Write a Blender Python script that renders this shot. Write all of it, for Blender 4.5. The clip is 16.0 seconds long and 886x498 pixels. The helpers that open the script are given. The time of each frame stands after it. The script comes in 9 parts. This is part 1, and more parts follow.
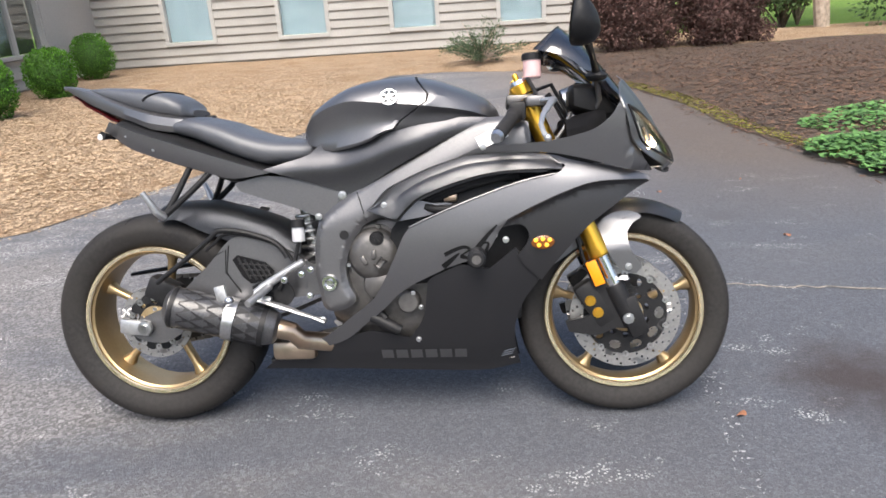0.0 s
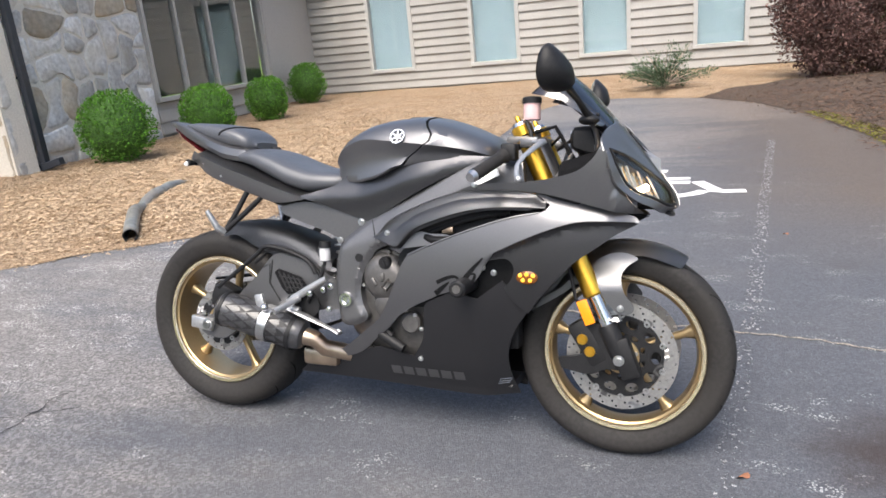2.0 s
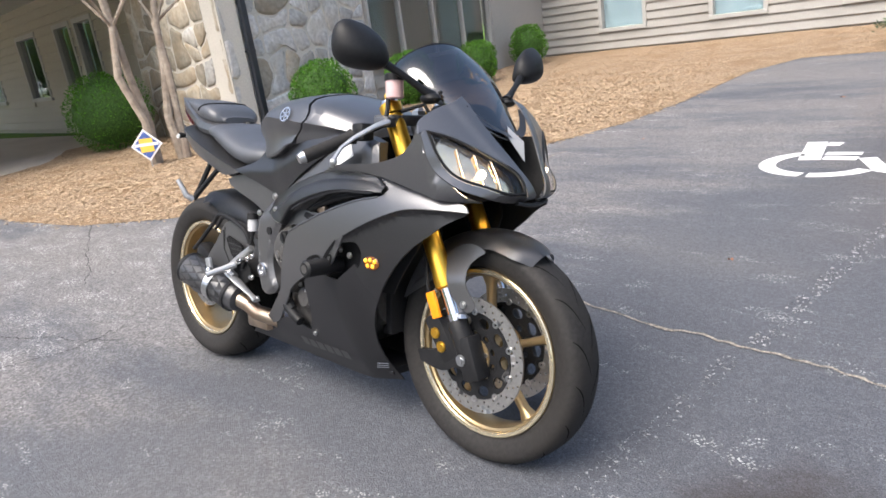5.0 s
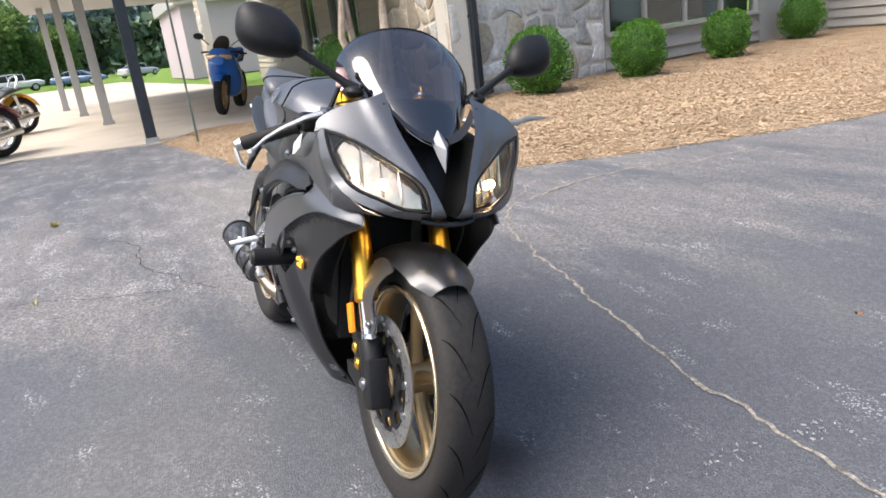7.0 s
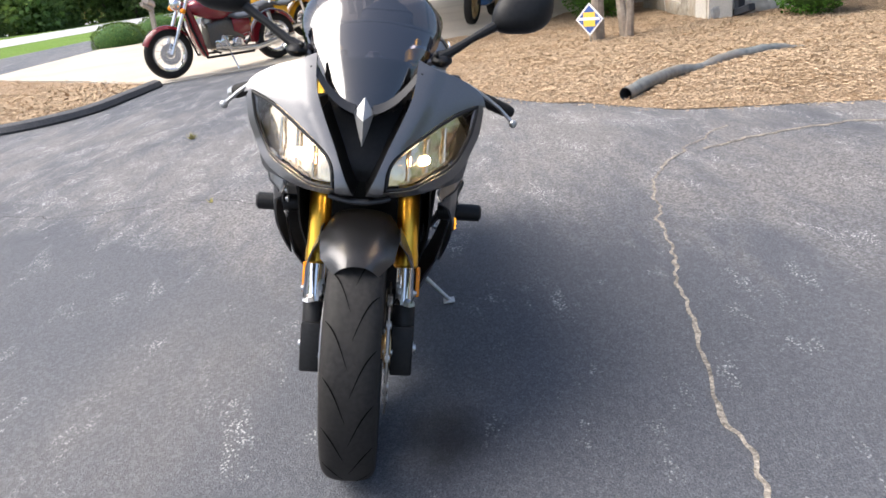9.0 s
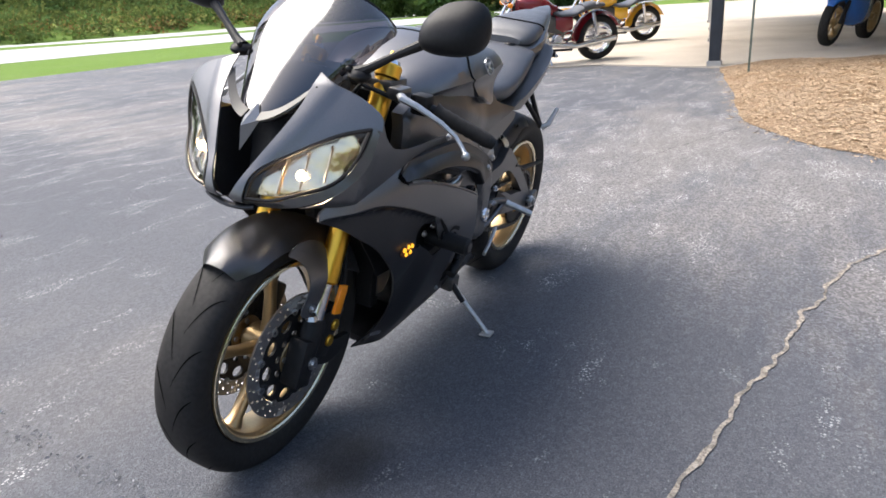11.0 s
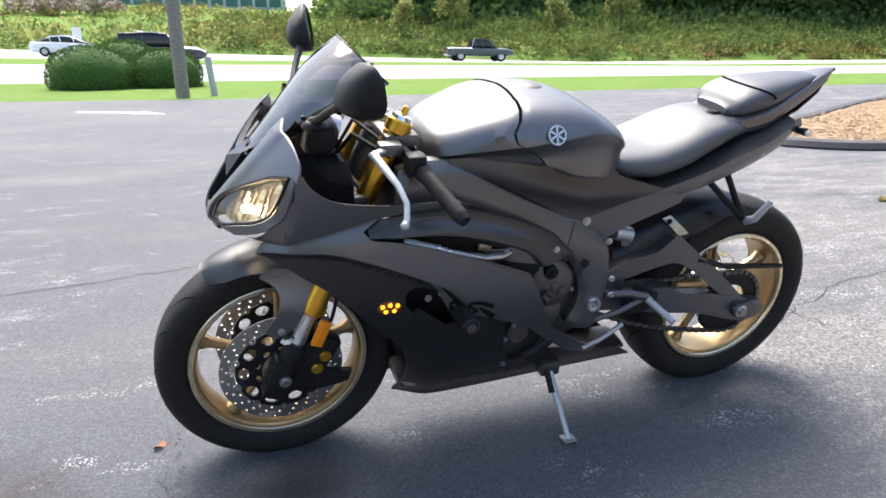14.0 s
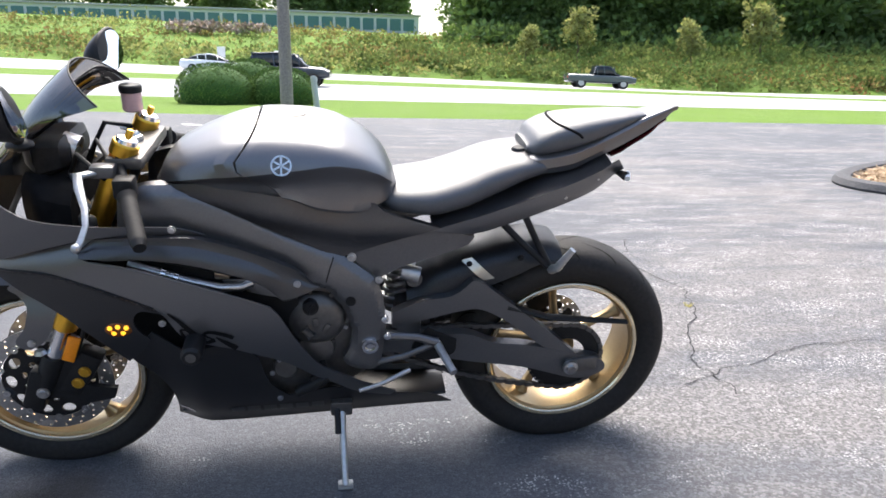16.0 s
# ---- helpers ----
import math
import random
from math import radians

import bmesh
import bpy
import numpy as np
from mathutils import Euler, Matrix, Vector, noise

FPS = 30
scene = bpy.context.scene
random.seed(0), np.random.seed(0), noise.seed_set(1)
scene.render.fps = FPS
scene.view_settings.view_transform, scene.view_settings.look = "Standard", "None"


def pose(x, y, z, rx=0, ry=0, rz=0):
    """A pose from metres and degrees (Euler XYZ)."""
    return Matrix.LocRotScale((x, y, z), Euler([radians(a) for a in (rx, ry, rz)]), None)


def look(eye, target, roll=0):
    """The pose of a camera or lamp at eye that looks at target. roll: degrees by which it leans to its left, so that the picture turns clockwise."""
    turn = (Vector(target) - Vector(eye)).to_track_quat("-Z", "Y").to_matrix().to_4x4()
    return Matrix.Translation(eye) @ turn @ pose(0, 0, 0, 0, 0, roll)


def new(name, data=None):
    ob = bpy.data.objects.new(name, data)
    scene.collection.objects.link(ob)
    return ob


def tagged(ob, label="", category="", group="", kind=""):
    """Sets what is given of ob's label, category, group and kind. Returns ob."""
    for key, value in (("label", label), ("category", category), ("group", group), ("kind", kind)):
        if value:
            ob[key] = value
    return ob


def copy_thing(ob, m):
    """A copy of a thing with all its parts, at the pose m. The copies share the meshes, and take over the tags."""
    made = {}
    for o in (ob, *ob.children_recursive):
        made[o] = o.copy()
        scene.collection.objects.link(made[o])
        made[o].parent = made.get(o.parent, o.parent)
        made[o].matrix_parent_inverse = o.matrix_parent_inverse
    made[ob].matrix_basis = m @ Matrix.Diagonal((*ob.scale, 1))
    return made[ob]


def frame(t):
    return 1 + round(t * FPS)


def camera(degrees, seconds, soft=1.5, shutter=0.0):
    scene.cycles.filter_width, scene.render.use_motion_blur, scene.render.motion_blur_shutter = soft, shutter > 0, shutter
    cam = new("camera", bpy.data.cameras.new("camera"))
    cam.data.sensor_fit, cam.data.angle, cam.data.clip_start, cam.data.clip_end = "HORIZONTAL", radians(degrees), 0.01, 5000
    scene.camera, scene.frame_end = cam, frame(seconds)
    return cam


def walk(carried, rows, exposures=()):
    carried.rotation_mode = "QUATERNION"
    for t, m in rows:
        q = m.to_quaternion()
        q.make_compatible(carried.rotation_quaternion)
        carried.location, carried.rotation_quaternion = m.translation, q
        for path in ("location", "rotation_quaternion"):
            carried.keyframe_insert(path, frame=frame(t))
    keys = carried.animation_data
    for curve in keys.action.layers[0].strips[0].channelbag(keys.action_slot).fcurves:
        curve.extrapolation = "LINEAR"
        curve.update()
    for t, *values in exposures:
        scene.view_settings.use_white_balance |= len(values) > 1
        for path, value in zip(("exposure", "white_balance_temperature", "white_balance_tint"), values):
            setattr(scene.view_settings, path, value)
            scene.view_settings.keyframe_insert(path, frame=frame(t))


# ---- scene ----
cam = camera(65.7, 16.0, 1.65)
PATH = [
    (0, (0.3, -1.658, 1.187), (0.172, 0.216, 0.501), -3.9),
    (0.5, (0.423, -1.609, 1.198), (0.223, 0.266, 0.533), -4.7),
    (1, (0.511, -1.598, 1.19), (0.225, 0.27, 0.534), -5.3),
    (1.5, (0.662, -1.627, 1.202), (0.253, 0.234, 0.596), -6.0),
    (2, (0.874, -1.676, 1.21), (0.186, 0.109, 0.627), -5.3),
    (2.5, (1.034, -1.646, 1.187), (0.234, 0.094, 0.608), -5.8),
    (3, (1.186, -1.509, 1.162), (0.349, 0.221, 0.608), -5.3),
    (3.5, (1.337, -1.406, 1.162), (0.447, 0.29, 0.586), -5.2),
    (4, (1.543, -1.339, 1.16), (0.455, 0.239, 0.586), -5.6),
    (4.5, (1.676, -1.249, 1.17), (0.447, 0.21, 0.571), -7.2),
    (4.7, (1.711, -1.179, 1.153), (0.453, 0.254, 0.548), -7.7),
    (6.8, (2.091, -0.403, 1.079), (0.378, 0.447, 0.493), -7.5),
    (7, (2.073, -0.317, 1.077), (0.343, 0.483, 0.471), -7.0),
    (7.5, (2.094, -0.155, 1.057), (0.316, 0.506, 0.424), -8.2),
    (8, (2.184, 0.018, 1.085), (0.334, 0.355, 0.404), -9.4),
    (8.5, (2.2, 0.207, 1.075), (0.354, 0.348, 0.319), -9.6),
    (9, (2.119, 0.415, 1.091), (0.266, 0.448, 0.338), -7.6),
    (9.2, (2.109, 0.49, 1.082), (0.247, 0.463, 0.351), -7.7),
    (11.3, (1.78, 1.394, 1.03), (0.204, 0.349, 0.377), -3.4),
    (11.5, (1.772, 1.471, 1.031), (0.281, 0.305, 0.387), -3.4),
    (12, (1.657, 1.586, 1.035), (0.376, 0.214, 0.343), -2.6),
    (12.5, (1.435, 1.65, 1.05), (0.278, 0.16, 0.384), -0.8),
    (13, (1.24, 1.745, 1.055), (0.188, 0.151, 0.461), -1.3),
    (13.5, (1.067, 1.888, 1.078), (0.231, 0.158, 0.523), -1.1),
    (14, (0.877, 1.921, 1.055), (0.188, 0.126, 0.503), -0.2),
    (14.5, (0.664, 1.935, 1.051), (0.052, 0.103, 0.533), 0.7),
    (15, (0.429, 2.06, 1.075), (-0.138, 0.2, 0.609), 0.9),
    (15.5, (0.227, 2.138, 1.077), (-0.249, 0.252, 0.614), 0.3),
    (16, (0.002, 2.087, 1.072), (-0.363, 0.183, 0.581), 1.3),
]
walk(cam, [(t, look(eye, target, roll)) for t, eye, target, roll in PATH], [(0, 0.95), (4.7, 1.0), (7, 1.02), (9.2, 1.03), (11.3, 1.12), (13, 1.32), (14.5, 1.45), (16, 1.42)])

# ---- world, sun, exposure ----
SUN_AZ, SUN_EL = radians(-90), radians(57)      # azimuth of the sun from +x, its height
world = bpy.data.worlds.new("sky")
scene.world = world
world.use_nodes = True
wn = world.node_tree
sky = wn.nodes.new("ShaderNodeTexSky")
sky.sky_type = "NISHITA"
sky.sun_disc = False
sky.sun_elevation = SUN_EL
sky.sun_rotation = radians(90) - SUN_AZ
sky.air_density, sky.dust_density, sky.ozone_density = 1.0, 4.0, 1.0
wn.nodes["Background"].inputs["Strength"].default_value = 0.15
wn.links.new(sky.outputs["Color"], wn.nodes["Background"].inputs["Color"])
sun_data = bpy.data.lights.new("sun", "SUN")
sun_data.energy, sun_data.angle, sun_data.color = 2.45, radians(46), (1.0, 0.955, 0.89)
sun = new("sun", sun_data)
sun.matrix_world = look((10 * math.cos(SUN_AZ) * math.cos(SUN_EL), 10 * math.sin(SUN_AZ) * math.cos(SUN_EL), 10 * math.sin(SUN_EL)), (0, 0, 0))


# ---- materials ----
def mat(name, color, rough=0.5, metal=0.0, spread=0.15, scale=40.0, bump=0.0, bump_scale=None, large=1.5, coat=0.0, alpha=1.0, trans=0.0, ior=1.45, spec=0.5, tone=None):
    """A surface with grain at two scales; tone: a second colour that large stains lean to."""
    m = bpy.data.materials.new(name)
    m.use_nodes = True
    nt = m.node_tree
    p = nt.nodes["Principled BSDF"]
    p.inputs["Roughness"].default_value, p.inputs["Metallic"].default_value = rough, metal
    p.inputs["Coat Weight"].default_value, p.inputs["Transmission Weight"].default_value = coat, trans
    p.inputs["IOR"].default_value, p.inputs["Alpha"].default_value = ior, alpha
    p.inputs["Specular IOR Level"].default_value = spec
    tc = nt.nodes.new("ShaderNodeTexCoord")
    fine, big = nt.nodes.new("ShaderNodeTexNoise"), nt.nodes.new("ShaderNodeTexNoise")
    fine.inputs["Scale"].default_value, fine.inputs["Detail"].default_value = scale, 4
    big.inputs["Scale"].default_value, big.inputs["Detail"].default_value = large, 3
    for n in (fine, big):
        nt.links.new(tc.outputs["Object"], n.inputs["Vector"])
    ramp = nt.nodes.new("ShaderNodeValToRGB")
    e = ramp.color_ramp.elements
    e[0].position, e[1].position = 0.3, 0.7
    e[0].color = (*[c * (1 - spread) for c in color], 1)
    e[1].color = (*[min(1, c * (1 + spread)) for c in color], 1)
    nt.links.new(fine.outputs["Fac"], ramp.inputs["Fac"])
    mix = nt.nodes.new("ShaderNodeMixRGB")
    r2 = nt.nodes.new("ShaderNodeValToRGB")
    r2.color_ramp.elements[0].position, r2.color_ramp.elements[1].position = 0.42, 0.68
    nt.links.new(big.outputs["Fac"], r2.inputs["Fac"])
    fac = nt.nodes.new("ShaderNodeMath")
    fac.operation, fac.inputs[1].default_value = "MULTIPLY", 0.6 if tone else 0.5 * spread
    nt.links.new(r2.outputs["Color"], fac.inputs[0])
    nt.links.new(fac.outputs["Value"], mix.inputs["Fac"])
    nt.links.new(ramp.outputs["Color"], mix.inputs["Color1"])
    mix.inputs["Color2"].default_value = (*(tone or [c * 0.7 for c in color]), 1)
    nt.links.new(mix.outputs["Color"], p.inputs["Base Color"])
    if bump:
        b = nt.nodes.new("ShaderNodeBump")
        b.inputs["Strength"].default_value, b.inputs["Distance"].default_value = 1.0, bump
        src = fine
        if bump_scale:
            src = nt.nodes.new("ShaderNodeTexNoise")
            src.inputs["Scale"].default_value, src.inputs["Detail"].default_value = bump_scale, 5
            nt.links.new(tc.outputs["Object"], src.inputs["Vector"])
        nt.links.new(src.outputs["Fac"], b.inputs["Height"])
        nt.links.new(b.outputs["Normal"], p.inputs["Normal"])
    m.use_backface_culling = False
    return m


def vary(m, amount=0.25, island=False):
    """Lightens or darkens each object (or each loose island of a mesh) by chance."""
    nt = m.node_tree
    p = nt.nodes["Principled BSDF"]
    link = p.inputs["Base Color"].links[0]
    src = link.from_socket
    info = nt.nodes.new("ShaderNodeNewGeometry" if island else "ShaderNodeObjectInfo")
    rnd = info.outputs["Random Per Island" if island else "Random"]
    rng = nt.nodes.new("ShaderNodeMapRange")
    rng.inputs["To Min"].default_value, rng.inputs["To Max"].default_value = 1 - amount, 1 + amount
    nt.links.new(rnd, rng.inputs["Value"])
    hsv = nt.nodes.new("ShaderNodeHueSaturation")
    nt.links.new(rng.outputs["Result"], hsv.inputs["Value"])
    nt.links.new(src, hsv.inputs["Color"])
    nt.links.new(hsv.outputs["Color"], p.inputs["Base Color"])
    return m


def translucent(m, share, color):
    """Lets light through thin leaves."""
    nt = m.node_tree
    tr, mix = nt.nodes.new("ShaderNodeBsdfTranslucent"), nt.nodes.new("ShaderNodeMixShader")
    tr.inputs["Color"].default_value = (*color, 1)
    mix.inputs["Fac"].default_value = share
    nt.links.new(nt.nodes["Principled BSDF"].outputs["BSDF"], mix.inputs[1])
    nt.links.new(tr.outputs["BSDF"], mix.inputs[2])
    nt.links.new(mix.outputs["Shader"], nt.nodes["Material Output"].inputs["Surface"])
    return m


def glow(m, color, strength):
    p = m.node_tree.nodes["Principled BSDF"]
    p.inputs["Emission Color"].default_value, p.inputs["Emission Strength"].default_value = (*color, 1), strength
    return m


def asphalt_material():
    m = mat("asphalt", (0.098, 0.103, 0.117), 0.70, spread=0.4, scale=210, bump=0.006, bump_scale=190, large=0.35, tone=(0.136, 0.138, 0.146), spec=0.22)
    nt = m.node_tree
    p = nt.nodes["Principled BSDF"]
    src = p.inputs["Base Color"].links[0].from_socket
    tc = nt.nodes.new("ShaderNodeTexCoord")
    # worn patches where pale stones show, in flecks
    v = nt.nodes.new("ShaderNodeTexVoronoi")
    v.inputs["Scale"].default_value = 105
    clump = nt.nodes.new("ShaderNodeTexNoise")
    clump.inputs["Scale"].default_value, clump.inputs["Detail"].default_value, clump.inputs["Roughness"].default_value = 2.2, 8, 0.75
    stretch = nt.nodes.new("ShaderNodeMapping")
    stretch.inputs["Scale"].default_value = (1.0, 2.2, 1.0)
    stretch.inputs["Rotation"].default_value = (0, 0, radians(25))
    nt.links.new(tc.outputs["Object"], v.inputs["Vector"])
    nt.links.new(tc.outputs["Object"], stretch.inputs["Vector"])
    nt.links.new(stretch.outputs["Vector"], clump.inputs["Vector"])
    small = nt.nodes.new("ShaderNodeMath")
    small.operation, small.inputs[1].default_value = "LESS_THAN", 0.36
    nt.links.new(v.outputs["Distance"], small.inputs[0])
    rare = nt.nodes.new("ShaderNodeMapRange")
    rare.inputs["From Min"].default_value, rare.inputs["From Max"].default_value = 0.555, 0.66
    sep = nt.nodes.new("ShaderNodeSeparateXYZ")
    nt.links.new(tc.outputs["Object"], sep.inputs["Vector"])
    worn = nt.nodes.new("ShaderNodeMapRange")
    worn.inputs["From Min"].default_value, worn.inputs["From Max"].default_value, worn.inputs["To Min"].default_value, worn.inputs["To Max"].default_value = -0.6, -2.2, 0.0, 0.07
    nt.links.new(sep.outputs["X"], worn.inputs["Value"])
    more = nt.nodes.new("ShaderNodeMath")
    nt.links.new(clump.outputs["Fac"], more.inputs[0])
    nt.links.new(worn.outputs["Result"], more.inputs[1])
    nt.links.new(more.outputs["Value"], rare.inputs["Value"])
    both = nt.nodes.new("ShaderNodeMath")
    both.operation = "MULTIPLY"
    nt.links.new(small.outputs["Value"], both.inputs[0])
    nt.links.new(rare.outputs["Result"], both.inputs[1])
    mix = nt.nodes.new("ShaderNodeMixRGB")
    nt.links.new(both.outputs["Value"], mix.inputs["Fac"])
    nt.links.new(src, mix.inputs["Color1"])
    mix.inputs["Color2"].default_value = (0.52, 0.52, 0.51, 1)
    # brownish scuffed bands
    band = nt.nodes.new("ShaderNodeTexNoise")
    band.inputs["Scale"].default_value, band.inputs["Detail"].default_value = 0.5, 6
    stretch2 = nt.nodes.new("ShaderNodeMapping")
    stretch2.inputs["Scale"].default_value = (0.5, 1.6, 1.0)
    nt.links.new(tc.outputs["Object"], stretch2.inputs["Vector"])
    nt.links.new(stretch2.outputs["Vector"], band.inputs["Vector"])
    bandr = nt.nodes.new("ShaderNodeMapRange")
    bandr.inputs["From Min"].default_value, bandr.inputs["From Max"].default_value, bandr.inputs["To Max"].default_value = 0.54, 0.78, 0.5
    nt.links.new(band.outputs["Fac"], bandr.inputs["Value"])
    mix2 = nt.nodes.new("ShaderNodeMixRGB")
    nt.links.new(bandr.outputs["Result"], mix2.inputs["Fac"])
    nt.links.new(mix.outputs["Color"], mix2.inputs["Color1"])
    mix2.inputs["Color2"].default_value = (0.21, 0.195, 0.18, 1)
    # the seal coat is worn off towards the back of the lot: paler, browner stone shows
    wear = nt.nodes.new("ShaderNodeTexNoise")
    wear.inputs["Scale"].default_value, wear.inputs["Detail"].default_value, wear.inputs["Roughness"].default_value = 1.6, 9, 0.75
    nt.links.new(stretch2.outputs["Vector"], wear.inputs["Vector"])
    rise, fall = nt.nodes.new("ShaderNodeMapRange"), nt.nodes.new("ShaderNodeMapRange")
    skew = nt.nodes.new("ShaderNodeMath")
    skew.operation, skew.inputs[1].default_value = "MULTIPLY_ADD", -0.35
    nt.links.new(sep.outputs["Y"], skew.inputs[0])
    nt.links.new(sep.outputs["X"], skew.inputs[2])
    for node, x0, x1, v0, v1 in ((rise, 0.05, -1.30, 0.0, 0.92), (fall, -3.2, -6.5, 0.0, -0.45)):
        node.inputs["From Min"].default_value, node.inputs["From Max"].default_value = x0, x1
        node.inputs["To Min"].default_value, node.inputs["To Max"].default_value = v0, v1
        nt.links.new((skew.outputs["Value"] if node == rise else sep.outputs["X"]), node.inputs["Value"])
    swing = nt.nodes.new("ShaderNodeMath")
    swing.operation, swing.inputs[1].default_value, swing.inputs[2].default_value = "MULTIPLY_ADD", 2.4, -1.2
    nt.links.new(wear.outputs["Fac"], swing.inputs[0])
    flank = nt.nodes.new("ShaderNodeMath")
    nt.links.new(rise.outputs["Result"], flank.inputs[0])
    nt.links.new(fall.outputs["Result"], flank.inputs[1])
    wide = nt.nodes.new("ShaderNodeMath")
    wide.operation, wide.inputs[1].default_value = "MULTIPLY_ADD", 2.2
    nt.links.new(band.outputs["Fac"], wide.inputs[0])
    nt.links.new(flank.outputs["Value"], wide.inputs[2])
    level = nt.nodes.new("ShaderNodeMath")
    level.operation, level.inputs[1].default_value = "SUBTRACT", 1.1
    nt.links.new(wide.outputs["Value"], level.inputs[0])
    total = nt.nodes.new("ShaderNodeMath")
    nt.links.new(level.outputs["Value"], total.inputs[0])
    nt.links.new(swing.outputs["Value"], total.inputs[1])
    wr = nt.nodes.new("ShaderNodeMapRange")
    wr.inputs["From Min"].default_value, wr.inputs["From Max"].default_value, wr.inputs["To Max"].default_value = 0.42, 1.0, 0.45
    nt.links.new(total.outputs["Value"], wr.inputs["Value"])
    mix3 = nt.nodes.new("ShaderNodeMixRGB")
    nt.links.new(wr.outputs["Result"], mix3.inputs["Fac"])
    nt.links.new(mix2.outputs["Color"], mix3.inputs["Color1"])
    mix3.inputs["Color2"].default_value = (0.165, 0.148, 0.130, 1)
    # brown dirt washed out of the leaf bed along its edge
    dirt = nt.nodes.new("ShaderNodeMapRange")
    dirt.inputs["From Min"].default_value, dirt.inputs["From Max"].default_value, dirt.inputs["To Max"].default_value = 0.75, 2.1, 0.8
    bend = nt.nodes.new("ShaderNodeMath")
    bend.operation, bend.inputs[1].default_value = "MULTIPLY_ADD", 0.09
    nt.links.new(sep.outputs["Y"], bend.inputs[0])
    nt.links.new(sep.outputs["X"], bend.inputs[2])
    ragged = nt.nodes.new("ShaderNodeMath")
    ragged.operation, ragged.inputs[1].default_value = "MULTIPLY_ADD", 1.2
    nt.links.new(wear.outputs["Fac"], ragged.inputs[0])
    nt.links.new(bend.outputs["Value"], ragged.inputs[2])
    off = nt.nodes.new("ShaderNodeMath")
    off.operation, off.inputs[1].default_value = "SUBTRACT", 0.75
    nt.links.new(ragged.outputs["Value"], off.inputs[0])
    nt.links.new(off.outputs["Value"], dirt.inputs["Value"])
    yard = nt.nodes.new("ShaderNodeMapRange")
    yard.inputs["From Min"].default_value, yard.inputs["From Max"].default_value = 1.6, 3.2
    nt.links.new(sep.outputs["Y"], yard.inputs["Value"])
    dfac = nt.nodes.new("ShaderNodeMath")
    dfac.operation = "MULTIPLY"
    nt.links.new(dirt.outputs["Result"], dfac.inputs[0])
    nt.links.new(yard.outputs["Result"], dfac.inputs[1])
    mix4 = nt.nodes.new("ShaderNodeMixRGB")
    nt.links.new(dfac.outputs["Value"], mix4.inputs["Fac"])
    nt.links.new(mix3.outputs["Color"], mix4.inputs["Color1"])
    mix4.inputs["Color2"].default_value = (0.125, 0.100, 0.082, 1)
    mix2 = mix4
    # coarse grain, then a dark spot beside the front wheel and soaked stains, all with soft ragged edges
    grain = nt.nodes.new("ShaderNodeTexVoronoi")
    grain.inputs["Scale"].default_value = 120
    nt.links.new(tc.outputs["Object"], grain.inputs["Vector"])
    stone = nt.nodes.new("ShaderNodeSeparateColor")
    nt.links.new(grain.outputs["Color"], stone.inputs["Color"])
    deep = nt.nodes.new("ShaderNodeMapRange")
    deep.inputs["From Min"].default_value, deep.inputs["From Max"].default_value, deep.inputs["To Min"].default_value, deep.inputs["To Max"].default_value = 0.0, 0.6, 1.16, 2.3
    nt.links.new(wr.outputs["Result"], deep.inputs["Value"])
    grr = nt.nodes.new("ShaderNodeMapRange")
    grr.inputs["To Min"].default_value = 0.80
    nt.links.new(deep.outputs["Result"], grr.inputs["To Max"])
    pick = nt.nodes.new("ShaderNodeMath")
    pick.operation, pick.inputs[1].default_value = "POWER", 1.6
    nt.links.new(stone.outputs["Red"], pick.inputs[0])
    nt.links.new(pick.outputs["Value"], grr.inputs["Value"])
    mul = nt.nodes.new("ShaderNodeVectorMath")
    mul.operation = "SCALE"
    nt.links.new(mix2.outputs["Color"], mul.inputs[0])
    nt.links.new(grr.outputs["Result"], mul.inputs["Scale"])
    last = mul.outputs["Vector"]
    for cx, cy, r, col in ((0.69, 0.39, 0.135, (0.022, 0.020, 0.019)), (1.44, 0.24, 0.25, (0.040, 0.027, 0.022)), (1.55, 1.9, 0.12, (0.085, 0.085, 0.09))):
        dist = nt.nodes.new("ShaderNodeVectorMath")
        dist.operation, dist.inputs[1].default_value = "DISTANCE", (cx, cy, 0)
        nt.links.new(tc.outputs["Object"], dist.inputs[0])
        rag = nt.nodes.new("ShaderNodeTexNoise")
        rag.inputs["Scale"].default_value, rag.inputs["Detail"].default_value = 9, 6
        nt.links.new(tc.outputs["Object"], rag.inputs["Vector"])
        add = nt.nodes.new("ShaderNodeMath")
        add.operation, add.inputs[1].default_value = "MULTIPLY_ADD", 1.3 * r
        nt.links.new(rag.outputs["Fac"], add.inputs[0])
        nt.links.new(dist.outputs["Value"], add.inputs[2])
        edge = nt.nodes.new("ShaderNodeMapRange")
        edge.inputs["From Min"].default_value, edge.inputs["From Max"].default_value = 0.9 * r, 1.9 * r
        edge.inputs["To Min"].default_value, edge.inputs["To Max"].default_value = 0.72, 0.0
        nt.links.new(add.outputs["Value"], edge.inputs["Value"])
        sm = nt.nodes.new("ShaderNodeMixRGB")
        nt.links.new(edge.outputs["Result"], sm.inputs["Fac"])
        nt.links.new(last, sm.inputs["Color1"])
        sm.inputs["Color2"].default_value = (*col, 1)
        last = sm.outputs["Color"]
    nt.links.new(last, p.inputs["Base Color"])
    return m


